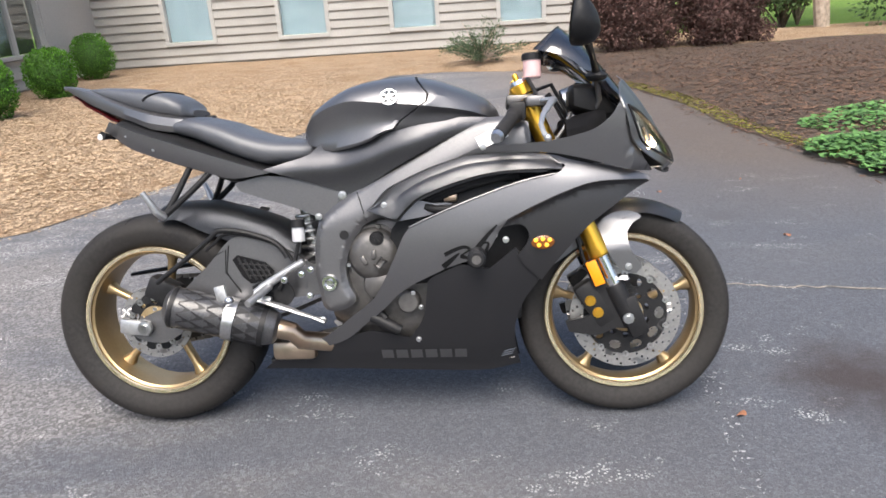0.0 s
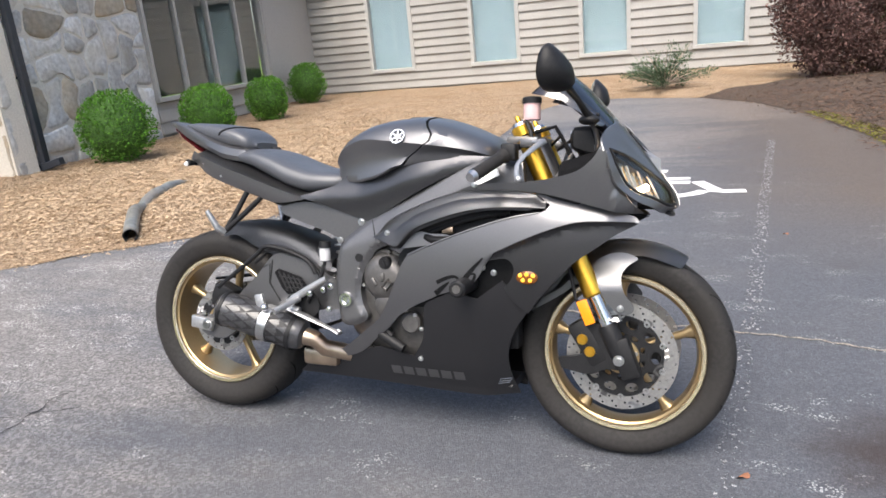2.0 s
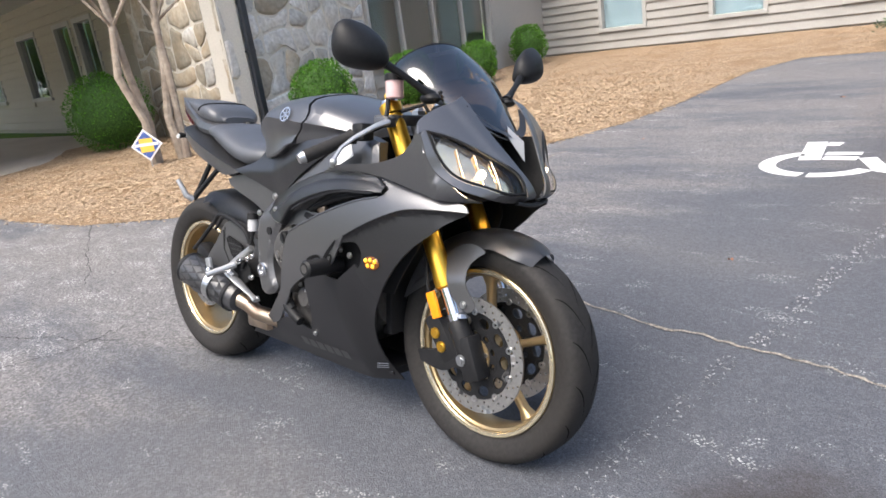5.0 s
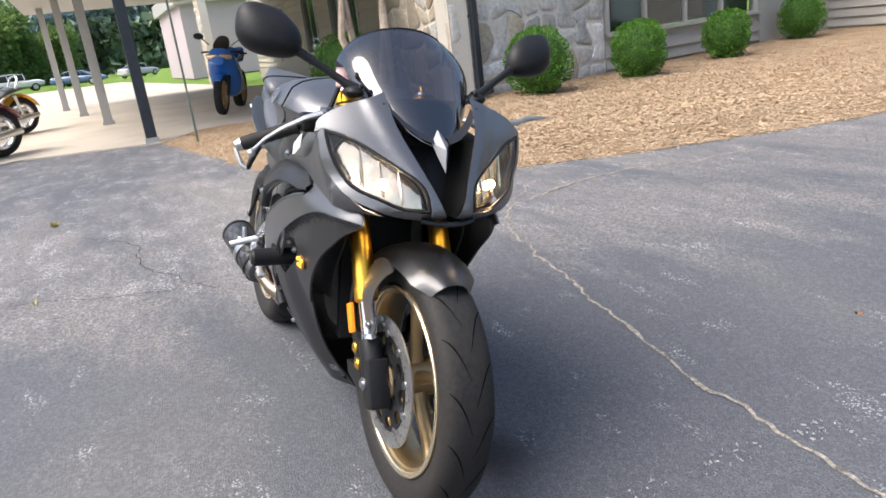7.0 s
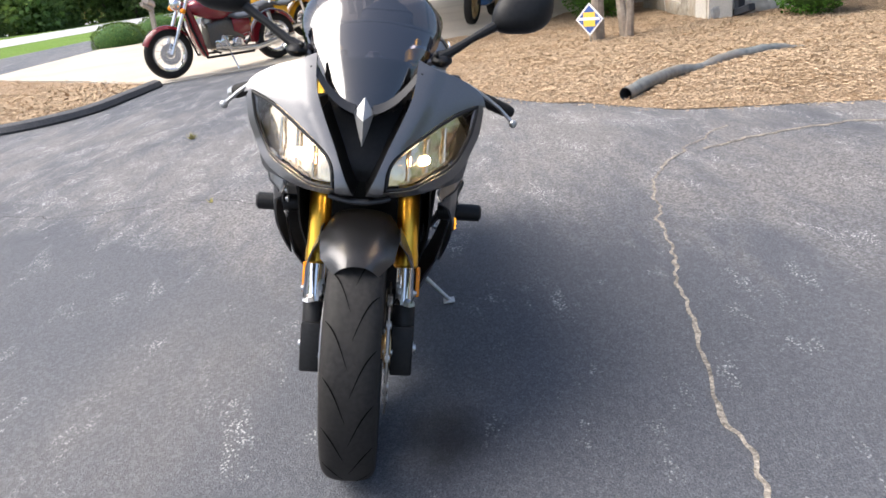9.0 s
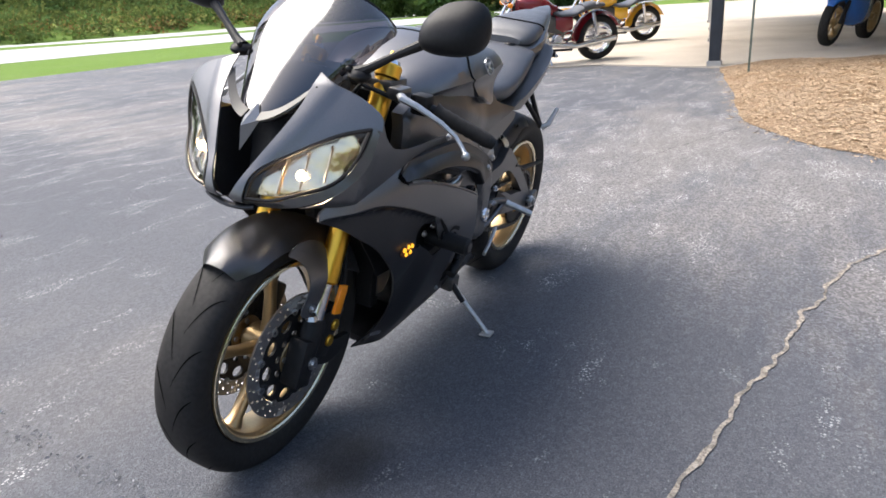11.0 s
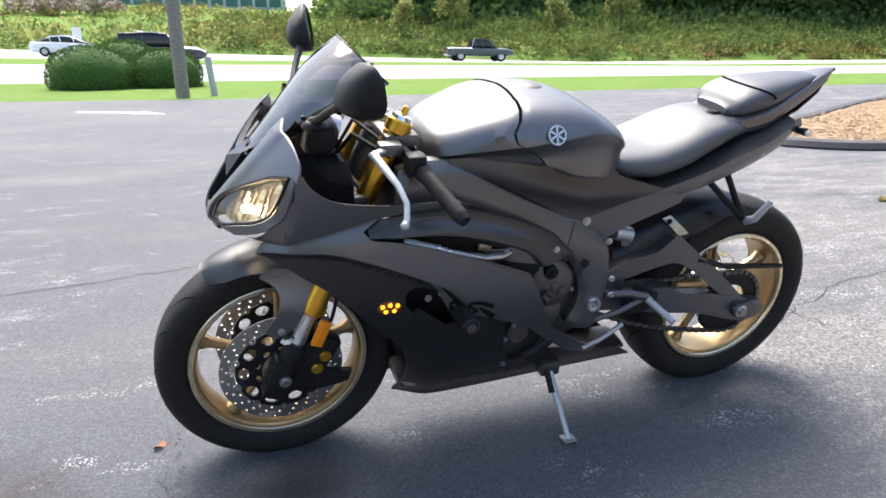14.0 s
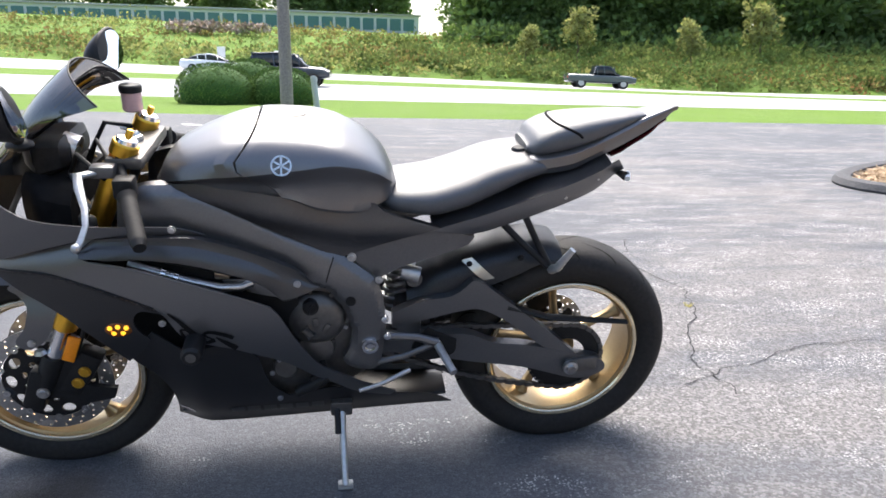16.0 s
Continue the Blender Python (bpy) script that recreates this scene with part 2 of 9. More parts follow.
M_ASPHALT = asphalt_material()
M_CRACK = mat("crack filler", (0.30, 0.265, 0.22), 0.95, spread=0.6, scale=110, bump=0.006, large=14, tone=(0.03, 0.03, 0.03))
M_PAINT = mat("road paint", (0.72, 0.72, 0.70), 0.7, spread=0.15, scale=150, bump=0.002, large=9, tone=(0.35, 0.35, 0.36))
M_OLDPAINT = mat("faded road paint", (0.30, 0.30, 0.31), 0.8, spread=0.5, scale=120, bump=0.002, large=7, tone=(0.25, 0.25, 0.26))
M_MULCH = mat("mulch", (0.33, 0.24, 0.16), 0.95, spec=0.1, spread=0.55, scale=55, bump=0.03, bump_scale=70, large=2.0, tone=(0.25, 0.16, 0.09))
M_CHIP = vary(mat("wood chips", (0.42, 0.315, 0.21), 0.9, spread=0.3, scale=80, spec=0.1), 0.3, island=True)
M_LEAFLITTER = vary(mat("dry leaves", (0.115, 0.066, 0.042), 0.9, spread=0.35, scale=60), 0.6, island=True)
M_REDSOIL = mat("leaf covered soil", (0.070, 0.048, 0.035), 0.95, spread=0.55, scale=45, bump=0.03, bump_scale=60, large=1.5, tone=(0.10, 0.070, 0.048))
M_GRASS = mat("grass", (0.135, 0.22, 0.045), 0.9, spec=0.08, spread=0.4, scale=60, bump=0.03, bump_scale=50, large=0.5, tone=(0.16, 0.23, 0.07))
M_BLADE = vary(mat("grass blades", (0.14, 0.24, 0.05), 0.8, spread=0.3, scale=20), 0.4, island=True)
M_DRYGRASS = vary(mat("dry weed", (0.30, 0.27, 0.10), 0.9, spread=0.3, scale=20), 0.4, island=True)
M_CONCRETE = mat("concrete", (0.46, 0.41, 0.34), 0.85, spread=0.12, scale=60, bump=0.002, bump_scale=90, large=0.8, tone=(0.36, 0.31, 0.25))
M_ROAD = mat("road", (0.42, 0.42, 0.42), 0.85, spec=0.1, spread=0.15, scale=80, large=0.2)
M_KERB = mat("asphalt kerb", (0.075, 0.075, 0.08), 0.85, spread=0.4, scale=80, bump=0.005, large=3)
M_SIDING = vary(mat("painted siding", (0.31, 0.30, 0.28), 0.6, spread=0.06, scale=30, bump=0.0015, bump_scale=60, large=1.2, tone=(0.25, 0.24, 0.22)), 0.06)
M_TRIM = mat("painted trim", (0.37, 0.365, 0.35), 0.55, spread=0.05, scale=30, large=1.5)
M_TAUPE = mat("taupe siding", (0.36, 0.33, 0.27), 0.65, spread=0.08, scale=30, bump=0.0015, large=1.0)
M_BLIND = mat("window blind", (0.27, 0.34, 0.385), 0.7, spread=0.05, scale=6, large=0.8)
M_ROOMSHADE = mat("unlit room shade", (0.03, 0.033, 0.03), 0.8, spread=0.3, scale=2)
M_GLASS = mat("window glass", (0.85, 0.9, 0.9), 0.02, trans=1.0, spread=0.0)
M_STONE = vary(mat("field stone", (0.50, 0.50, 0.49), 0.85, spread=0.25, scale=18, bump=0.012, bump_scale=14, large=2.5, tone=(0.42, 0.38, 0.31)), 0.35)
M_TANSTONE = vary(mat("tan field stone", (0.37, 0.335, 0.275), 0.85, spread=0.22, scale=16, bump=0.012, bump_scale=14, large=2.5, tone=(0.36, 0.27, 0.17)), 0.28)
M_MORTAR = mat("mortar", (0.60, 0.57, 0.51), 0.95, spread=0.15, scale=60, bump=0.004)
M_BARK = mat("bark", (0.36, 0.30, 0.24), 0.9, spread=0.3, scale=14, bump=0.012, bump_scale=22, large=4, tone=(0.22, 0.16, 0.12))
M_DARKBARK = mat("dark bark", (0.12, 0.09, 0.07), 0.95, spread=0.4, scale=14, bump=0.012, bump_scale=22, large=4)
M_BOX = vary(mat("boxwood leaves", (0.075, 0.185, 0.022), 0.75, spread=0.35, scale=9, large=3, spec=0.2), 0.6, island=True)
M_BOXSHADE = mat("boxwood inner shade", (0.045, 0.105, 0.020), 0.9, spread=0.5, scale=30)
M_CONIFER = vary(mat("conifer needles", (0.065, 0.10, 0.05), 0.7, spread=0.3, scale=9), 0.5, island=True)
M_REDLEAF = vary(mat("purple leaves", (0.095, 0.05, 0.042), 0.7, spread=0.4, scale=9), 0.6, island=True)
M_WOOD_FAR = vary(mat("tree leaves", (0.10, 0.17, 0.055), 0.8, spread=0.4, scale=0.6, large=0.1, tone=(0.14, 0.18, 0.06)), 0.6, island=True)
# the tree leaf green about halved: woodland shade is put into the colour
M_SHADEDLEAF = vary(mat("shade-darkened leaves", (0.05, 0.09, 0.03), 0.8, spread=0.4, scale=0.6, large=0.5, tone=(0.08, 0.11, 0.035)), 0.6, island=True)
M_SCRUB = vary(mat("scrub leaves", (0.17, 0.23, 0.08), 0.85, spread=0.4, scale=0.8, large=0.12, tone=(0.32, 0.22, 0.10)), 0.6, island=True)
translucent(M_WOOD_FAR, 0.35, (0.20, 0.30, 0.07))
translucent(M_SCRUB, 0.42, (0.36, 0.37, 0.12))
translucent(M_BLADE, 0.4, (0.30, 0.45, 0.08))
M_POLE = mat("weathered pole", (0.26, 0.23, 0.20), 0.9, spread=0.25, scale=25, bump=0.004, large=3)
M_BLACKPIPE = mat("dusty plastic pipe", (0.15, 0.165, 0.165), 0.4, spread=0.4, scale=20, large=5, tone=(0.20, 0.17, 0.14))
M_DOWNSPOUT = mat("dark downspout", (0.03, 0.035, 0.045), 0.35, spread=0.15, scale=10)


# ---- mesh helpers ----
def mesh_of(name, bm, material, smooth=True, angle=35):
    bmesh.ops.recalc_face_normals(bm, faces=bm.faces)
    me = bpy.data.meshes.new(name)
    bm.to_mesh(me)
    bm.free()
    for m in material if isinstance(material, (list, tuple)) else [material]:
        me.materials.append(m)
    if smooth:
        me.polygons.foreach_set("use_smooth", [True] * len(me.polygons))
        me.set_sharp_from_angle(angle=radians(angle))
    return me


def part(name, bm, material, parent, label="", smooth=True, angle=35):
    """Links a bmesh as one mesh object under a thing or a part."""
    ob = new(name, mesh_of(name, bm, material, smooth, angle))
    ob.parent = parent
    return tagged(ob, label)


def thing(name, label, category, m=None, group="", kind=""):
    """An Empty at the base of a thing."""
    ob = new(name)
    ob.empty_display_size = 0.1
    if m is not None:
        ob.matrix_basis = m
    return tagged(ob, label, category, group, kind)


def solo(name, bm, material, label, category, m=None, group="", kind="", smooth=True, angle=35):
    ob = new(name, mesh_of(name, bm, material, smooth, angle))
    if m is not None:
        ob.matrix_basis = m
    return tagged(ob, label, category, group, kind)


def box(bm, x0, x1, y0, y1, z0, z1, bevel=0.0, m=None):
    r = bmesh.ops.create_cube(bm, size=1)
    vs = r["verts"]
    for v in vs:
        v.co = Vector(((x0 + x1) / 2 + v.co.x * (x1 - x0), (y0 + y1) / 2 + v.co.y * (y1 - y0), (z0 + z1) / 2 + v.co.z * (z1 - z0)))
        if m is not None:
            v.co = m @ v.co
    if bevel:
        es = list({e for v in vs for e in v.link_edges})
        bmesh.ops.bevel(bm, geom=es, offset=bevel, segments=2, affect="EDGES", profile=0.5)
    return bm


def B():
    return bmesh.new()


def tube(bm, pts, radii, sides=10, caps=True, flat=1.0):
    """A tapered tube along points; flat squeezes the section."""
    pts = [Vector(p) for p in pts]
    radii = radii if isinstance(radii, (list, tuple)) else [radii] * len(pts)
    rings, up = [], None
    for i, p in enumerate(pts):
        d = (pts[min(i + 1, len(pts) - 1)] - pts[max(i - 1, 0)]).normalized()
        if up is None:
            up = Vector((0, 0, 1)) if abs(d.z) < 0.9 else Vector((1, 0, 0))
        s = d.cross(up).normalized()
        up = s.cross(d).normalized()
        rings.append([bm.verts.new(p + radii[i] * (math.cos(2 * math.pi * k / sides) * s + flat * math.sin(2 * math.pi * k / sides) * up)) for k in range(sides)])
    for a, b in zip(rings, rings[1:]):
        for k in range(sides):
            bm.faces.new((a[k], a[(k + 1) % sides], b[(k + 1) % sides], b[k]))
    if caps:
        bm.faces.new(rings[0][::-1])
        bm.faces.new(rings[-1])
    return bm


def lathe(bm, profile, axis="y", segs=48, m=None, closed=False):
    """Turns (radius, offset) pairs round an axis."""
    rings = []
    for k in range(segs):
        a = 2 * math.pi * k / segs
        c, s = math.cos(a), math.sin(a)
        ring = []
        for r, o in profile:
            co = Vector((r * c, o, r * s)) if axis == "y" else Vector((r * c, r * s, o)) if axis == "z" else Vector((o, r * c, r * s))
            ring.append(bm.verts.new(m @ co if m is not None else co))
        rings.append(ring)
    n = len(profile)
    for k in range(segs):
        a, b = rings[k], rings[(k + 1) % segs]
        for i in range(n if closed else n - 1):
            j = (i + 1) % n
            bm.faces.new((a[i], a[j], b[j], b[i]))
    if not closed:
        bmesh.ops.remove_doubles(bm, verts=[v for r in rings for v in (r[0], r[-1])], dist=1e-6)
    return bm


def rod(bm, a, b, r0, r1=None, sides=12):
    return tube(bm, [a, b], [r0, r1 if r1 is not None else r0], sides)


def tab(v, xs, ys):
    """A smooth curve through a table."""
    if v <= xs[0]:
        return ys[0]
    if v >= xs[-1]:
        return ys[-1]
    i = max(k for k in range(len(xs) - 1) if xs[k] <= v)
    h = xs[i + 1] - xs[i]
    t = (v - xs[i]) / h

    def slope(k):
        if k == 0 or k == len(xs) - 1:
            return 0.0
        a, b = (ys[k] - ys[k - 1]) / (xs[k] - xs[k - 1]), (ys[k + 1] - ys[k]) / (xs[k + 1] - xs[k])
        return 0.0 if a * b <= 0 else 2 * a * b / (a + b)
    m0, m1 = slope(i) * h, slope(i + 1) * h
    return (2 * t**3 - 3 * t**2 + 1) * ys[i] + (t**3 - 2 * t**2 + t) * m0 + (-2 * t**3 + 3 * t**2) * ys[i + 1] + (t**3 - t**2) * m1


def curve_pts(pts, n=8, closed=True):
    """A smooth line through points; a third value 1 marks a corner."""
    P = [(Vector(p[:2]), len(p) > 2 and p[2]) for p in pts]
    out, N = [], len(P)
    for i in range(N if closed else N - 1):
        p0, (p1, c1), (p2, c2), p3 = P[(i - 1) % N][0], P[i], P[(i + 1) % N], P[(i + 2) % N][0]
        if not closed and i == 0:
            c1 = True
        if not closed and i == N - 2:
            c2 = True
        m1 = (p2 - p1) if c1 else (p2 - p0) / 2
        m2 = (p2 - p1) if c2 else (p3 - p1) / 2
        for k in range(n):
            t = k / n
            out.append((2 * t**3 - 3 * t**2 + 1) * p1 + (t**3 - 2 * t**2 + t) * m1 + (-2 * t**3 + 3 * t**2) * p2 + (t**3 - t**2) * m2)
    if not closed:
        out.append(P[-1][0])
    return out


def sheet(outline, height, step, thick=0.0, axis=2):
    """Fills an outline in the plane across the axis, cuts it into a grid and lifts it by height(u, v)."""
    bm = B()
    u, v = [(1, 2), (0, 2), (0, 1)][axis]

    def co(p, h=0.0):
        c = [0.0, 0.0, 0.0]
        c[u], c[v], c[axis] = p[0], p[1], h
        return c
    es = []
    vs = [bm.verts.new(co(p)) for p in outline]
    for i in range(len(vs)):
        es.append(bm.edges.new((vs[i], vs[(i + 1) % len(vs)])))
    bmesh.ops.triangle_fill(bm, edges=es, use_beauty=True)
    for k in (u, v):
        lo, hi = min(p[0 if k == u else 1] for p in outline), max(p[0 if k == u else 1] for p in outline)
        n = max(1, int((hi - lo) / step))
        for i in range(1, n):
            c, nrm = [0, 0, 0], [0, 0, 0]
            c[k], nrm[k] = lo + (hi - lo) * i / n, 1
            bmesh.ops.bisect_plane(bm, geom=list(bm.verts) + list(bm.edges) + list(bm.faces), plane_co=c, plane_no=nrm, dist=1e-5)
    bmesh.ops.dissolve_degenerate(bm, dist=1e-5, edges=bm.edges)
    for w in bm.verts:
        w.co[axis] = height(w.co[u], w.co[v])
    if thick:
        r = bmesh.ops.extrude_face_region(bm, geom=list(bm.faces))
        for w in r["geom"]:
            if isinstance(w, bmesh.types.BMVert):
                w.co[axis] -= thick
    return bm


# ---- ground ----
def rnd(a, b):
    return random.uniform(a, b)


def nz(x, y, s=1.0, z=0.0):
    return noise.noise(Vector((x * s, y * s, z)))


def climb(x, y):
    """The road and all past it climb gently towards +x."""
    t = min(1.0, max(0.0, (-(y + 0.123 * x + 15.4) - 11.5) / 41.5))
    return 0.026 * min(100.0, max(0.0, x + 40)) * t


def ground_sheet():
    """One sheet to the horizon: level round the lot, a scrubby bank past the road, low hills far off."""
    bm = B()
    xs = [-600, -300, -150, -90, -60, -40, -25, -12, 0, 12, 25, 40, 60, 90, 150, 300, 600]
    ys = [-700, -350, -200, -140, -118, -104, -97, -90, -84, -78, -73, -69, -40, -25, -12, 0, 12, 25, 50, 100, 250, 600]
    grid = []
    for yy in ys:
        row = []
        for x in xs:
            y = yy - 0.125 * x
            d = -(yy + 69)
            z = -0.06
            if d > 0:
                z += min(4.6, d * 0.17) + min(7.0, 0.085 * max(0, d - 28))
            row.append(bm.verts.new((x, y, z + climb(x, y) - (0.08 if -70 < yy < -20 else 0.0))))
        grid.append(row)
    for a, b in zip(grid, grid[1:]):
        for i in range(len(a) - 1):
            bm.faces.new((a[i], a[i + 1], b[i + 1], b[i]))
    return solo("ground", bm, M_GRASS, "rough green grassland rising to a bank past the road", "ground", kind="structure")


ground_sheet()

# the lot: asphalt, with the paved bay that runs towards the building
LOT = [(-60, -12.2), (-40, -13.4), (-9, -15.2), (0, -15.4), (9, -17.5), (16, -26), (40, -26), (40, 1.0), (8, 0.9), (4, 1.2), (3.0, 1.9), (2.7, 2.7), (2.42, 4.2), (2.38, 5.7), (2.1, 7.3), (1.6, 8.8), (0.9, 9.75),
       (-0.3, 10.3), (-1.2, 10.2), (-1.5, 8.9), (-1.42, 6.4), (-1.47, 5.2), (-1.75, 4.1), (-2.0, 3.3), (-2.5, 2.2), (-3.1, 1.72), (-3.5, 1.35), (-4.3, 0.95), (-6, 0.75), (-8.6, 0.38), (-9.3, -1.4), (-8.5, -3.2), (-14, -9.0), (-60, -9.5)]


def widened(poly, first, last, by):
    """Moves some corners of an outline outwards, so that it runs on under its neighbours."""
    area = sum(a[0] * b[1] - b[0] * a[1] for a, b in zip(poly, poly[1:] + poly[:1]))
    out = list(poly)
    for i in range(first, last):
        a, b = Vector(poly[i - 1]), Vector(poly[(i + 1) % len(poly)])
        d = (b - a).normalized() * (by if area > 0 else -by)
        out[i] = (poly[i][0] + d.y, poly[i][1] - d.x)
    return out


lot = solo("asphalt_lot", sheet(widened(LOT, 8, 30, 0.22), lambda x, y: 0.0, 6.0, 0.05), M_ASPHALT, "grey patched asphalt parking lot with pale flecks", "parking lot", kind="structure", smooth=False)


# the mulch bed round the bay and along the building
BED_LEFT = [(-1.2, 10.2), (-1.5, 8.9), (-1.42, 6.4), (-1.47, 5.2), (-1.75, 4.1), (-2.0, 3.3), (-2.5, 2.2), (-3.1, 1.72), (-3.5, 1.35), (-4.3, 0.95), (-6, 0.75), (-8.6, 0.38), (-9.4, 2.6), (-11.0, 3.4), (-11.0, 5.2), (-7.2, 5.2), (-9.0, 15.2), (9.5, 15.2),
            (9.5, 12.0), (2.4, 11.4), (0.9, 9.75), (-0.3, 10.3)]
BED_RIGHT = [(2.4, 11.4), (9.5, 12.0), (30, 12.0), (30, 1.05), (8, 0.9), (4, 1.2), (3.0, 1.9), (2.7, 2.7), (2.42, 4.2), (2.38, 5.7), (2.1, 7.3), (1.6, 8.8), (0.9, 9.75)]


def edge_distance(x, y):
    best = 9.0
    for a, b in zip(LOT[10:31], LOT[11:32]):
        ax, ay = a
        dx, dy = b[0] - ax, b[1] - ay
        t = max(0, min(1, ((x - ax) * dx + (y - ay) * dy) / (dx * dx + dy * dy)))
        best = min(best, math.hypot(x - ax - t * dx, y - ay - t * dy))
    return best


def bed_height(x, y):
    d = edge_distance(x, y)
    return 0.004 + 0.063 * min(1, d / 0.6) + 0.025 * nz(x, y, 1.3) * min(1, d / 0.5) + 0.012 * nz(x, y, 7) * min(1, d * 4)


def wavy(poly, n=6, amp=0.035):
    """Roughens the edge where it borders the asphalt."""
    out = []
    for i, p in enumerate(poly):
        q = poly[(i + 1) % len(poly)]
        for k in range(n):
            x, y = p[0] + (q[0] - p[0]) * k / n, p[1] + (q[1] - p[1]) * k / n
            out.append((x + amp * nz(x, y, 3.1, 5), y + amp * nz(x, y, 3.1, 9)))
    return out


solo("mulch_bed", sheet(wavy(BED_LEFT), bed_height, 0.22), M_MULCH, "tan wood mulch bed along the building and the bay", "mulch bed", kind="structure")
solo("leaf_bed", sheet(wavy(BED_RIGHT), bed_height, 0.3), M_REDSOIL, "reddish bed of dry leaves and soil under shrubs", "planting bed", kind="structure")


def inside(poly, x, y):
    c = False
    for (x1, y1), (x2, y2) in zip(poly, poly[1:] + poly[:1]):
        if (y1 > y) != (y2 > y) and x < (x2 - x1) * (y - y1) / (y2 - y1) + x1:
            c = not c
    return c


def flakes(poly, count, size, height, lean=0.35, spill=0.0, centre=None, reach=6.0):
    """Small flat slivers strewn over a bed, thicker towards a centre."""
    x0, x1 = min(p[0] for p in poly), max(p[0] for p in poly)
    y0, y1 = min(p[1] for p in poly), max(p[1] for p in poly)
    verts, faces, made = [], [], 0
    while made < count:
        if centre and random.random() < 0.75:
            x, y = random.gauss(centre[0], reach), random.gauss(centre[1], reach)
        else:
            x, y = rnd(x0, x1), rnd(y0, y1)
        if not inside(poly, x + rnd(-spill, spill), y + rnd(-spill, spill)):
            continue
        a, l, w, t = rnd(0, 6.28), size * rnd(0.4, 1.5), size * rnd(0.12, 0.3), rnd(-lean, lean)
        dx, dy = math.cos(a) * l / 2, math.sin(a) * l / 2
        px, py = -math.sin(a) * w / 2, math.cos(a) * w / 2
        z = (height(x, y) if inside(poly, x, y) else 0.0) + 0.006 + abs(t) * l * 0.5
        n = len(verts)
        verts += [(x - dx - px, y - dy - py, z - t * l / 2), (x + dx - px, y + dy - py, z + t * l / 2), (x + dx + px, y + dy + py, z + t * l / 2 + 0.003), (x - dx + px, y - dy + py, z - t * l / 2 + 0.004)]
        faces.append((n, n + 1, n + 2, n + 3))
        made += 1
    me = bpy.data.meshes.new("flakes")
    me.from_pydata(verts, [], faces)
    return me


def stuff(name, me, material, label, category):
    me.materials.append(material)
    return tagged(new(name, me), label, category, kind="stuff")


stuff("wood_chips", flakes(BED_LEFT, 66000, 0.030, bed_height, 0.18, spill=0.12, centre=(-3.5, 4.0), reach=2.8), M_CHIP, "loose tan wood chips over the mulch bed", "wood chips")
stuff("dry_leaves", flakes(BED_RIGHT, 42000, 0.042, bed_height, 0.22, spill=0.22, centre=(4.2, 5.5), reach=2.8), M_LEAFLITTER, "brown dry leaves over the planting bed", "leaves")


# ---- marks on the asphalt ----
def ribbon(line, width, jitter, z=0.004, n=14, seed=0.0):
    """An uneven strip on the ground along a line."""
    pts = curve_pts(line, n, closed=False)
    bm = B()
    prev = None
    for i, p in enumerate(pts):
        a, b = pts[max(0, i - 1)], pts[min(len(pts) - 1, i + 1)]
        d = (b - a).normalized()
        s = Vector((-d.y, d.x))
        c = p + s * jitter * (nz(p.x, p.y, 5, seed) + 0.6 * nz(p.x, p.y, 17, seed))
        w = width * (0.45 + 0.9 * abs(nz(p.x, p.y, 9, seed + 3)) + 0.5 * abs(nz(p.x, p.y, 31, seed + 3)))
        cur = (bm.verts.new((*(c + s * w / 2), z)), bm.verts.new((*(c - s * w / 2), z)))
        if prev:
            bm.faces.new((prev[0], cur[0], cur[1], prev[1]))
        prev = cur
    return bm


MAIN_CRACK = [(-1.91, 2.29), (-1.71, 2.05), (-1.38, 1.76), (-1.2, 1.62), (-0.85, 1.48), (-0.5, 1.37), (-0.15, 1.29), (0.2, 1.21), (0.48, 1.12), (0.72, 1.07), (0.93, 1.06), (1.08, 1.04), (1.38, 0.99), (1.65, 0.93), (2.2, 0.86), (3.2, 0.9), (4.4, 0.95)]
solo("asphalt_crack", ribbon(MAIN_CRACK, 0.017, 0.035, n=22), M_CRACK, "long crack in the asphalt filled with pale grit", "crack", kind="structure", smooth=False)
M_CRACKLINE = mat("thin crack", (0.02, 0.02, 0.022), 0.95, spread=0.3, scale=80)
for line, w, label in (([(-0.3, -2.5), (-0.05, -2.25), (0.26, -1.92), (0.5, -1.78), (0.75, -1.68), (1.22, -1.6), (1.9, -1.5)], 0.009, "thin dark crack near a dry weed"),
                       ([(-0.06, -5.12), (-0.31, -4.77), (-0.27, -4.17), (-0.51, -3.63), (-0.2, -3.3)], 0.012, "thin branching crack in the lot"),
                       ([(-2.1, -2.2), (-1.85, -1.6), (-1.9, -1.1), (-1.75, -0.7), (-1.5, -0.3), (-1.45, 0.1)], 0.007, "thin crack beside the rear wheel"),
                       ([(-3.2, -0.6), (-2.6, -0.3), (-2.0, -0.28), (-1.3, 0.0)], 0.006, "hairline crack in worn asphalt"),
                       ([(-4.5, 1.2), (-3.2, 0.6), (-2.4, 0.3)], 0.006, "hairline crack by the mulch edge")):
    solo("asphalt_crack", ribbon(line, w, 0.04, n=16, seed=w * 1000), M_CRACKLINE, label, "crack", kind="structure", smooth=False)
solo("grit_line", ribbon([(-1.5, 1.97), (-1.58, 2.3), (-1.62, 2.8), (-1.45, 3.3), (-1.35, 3.9)], 0.03, 0.06, n=16, seed=7), M_CRACK, "thin line of orange grit along the mulch edge", "grit", kind="structure", smooth=False)


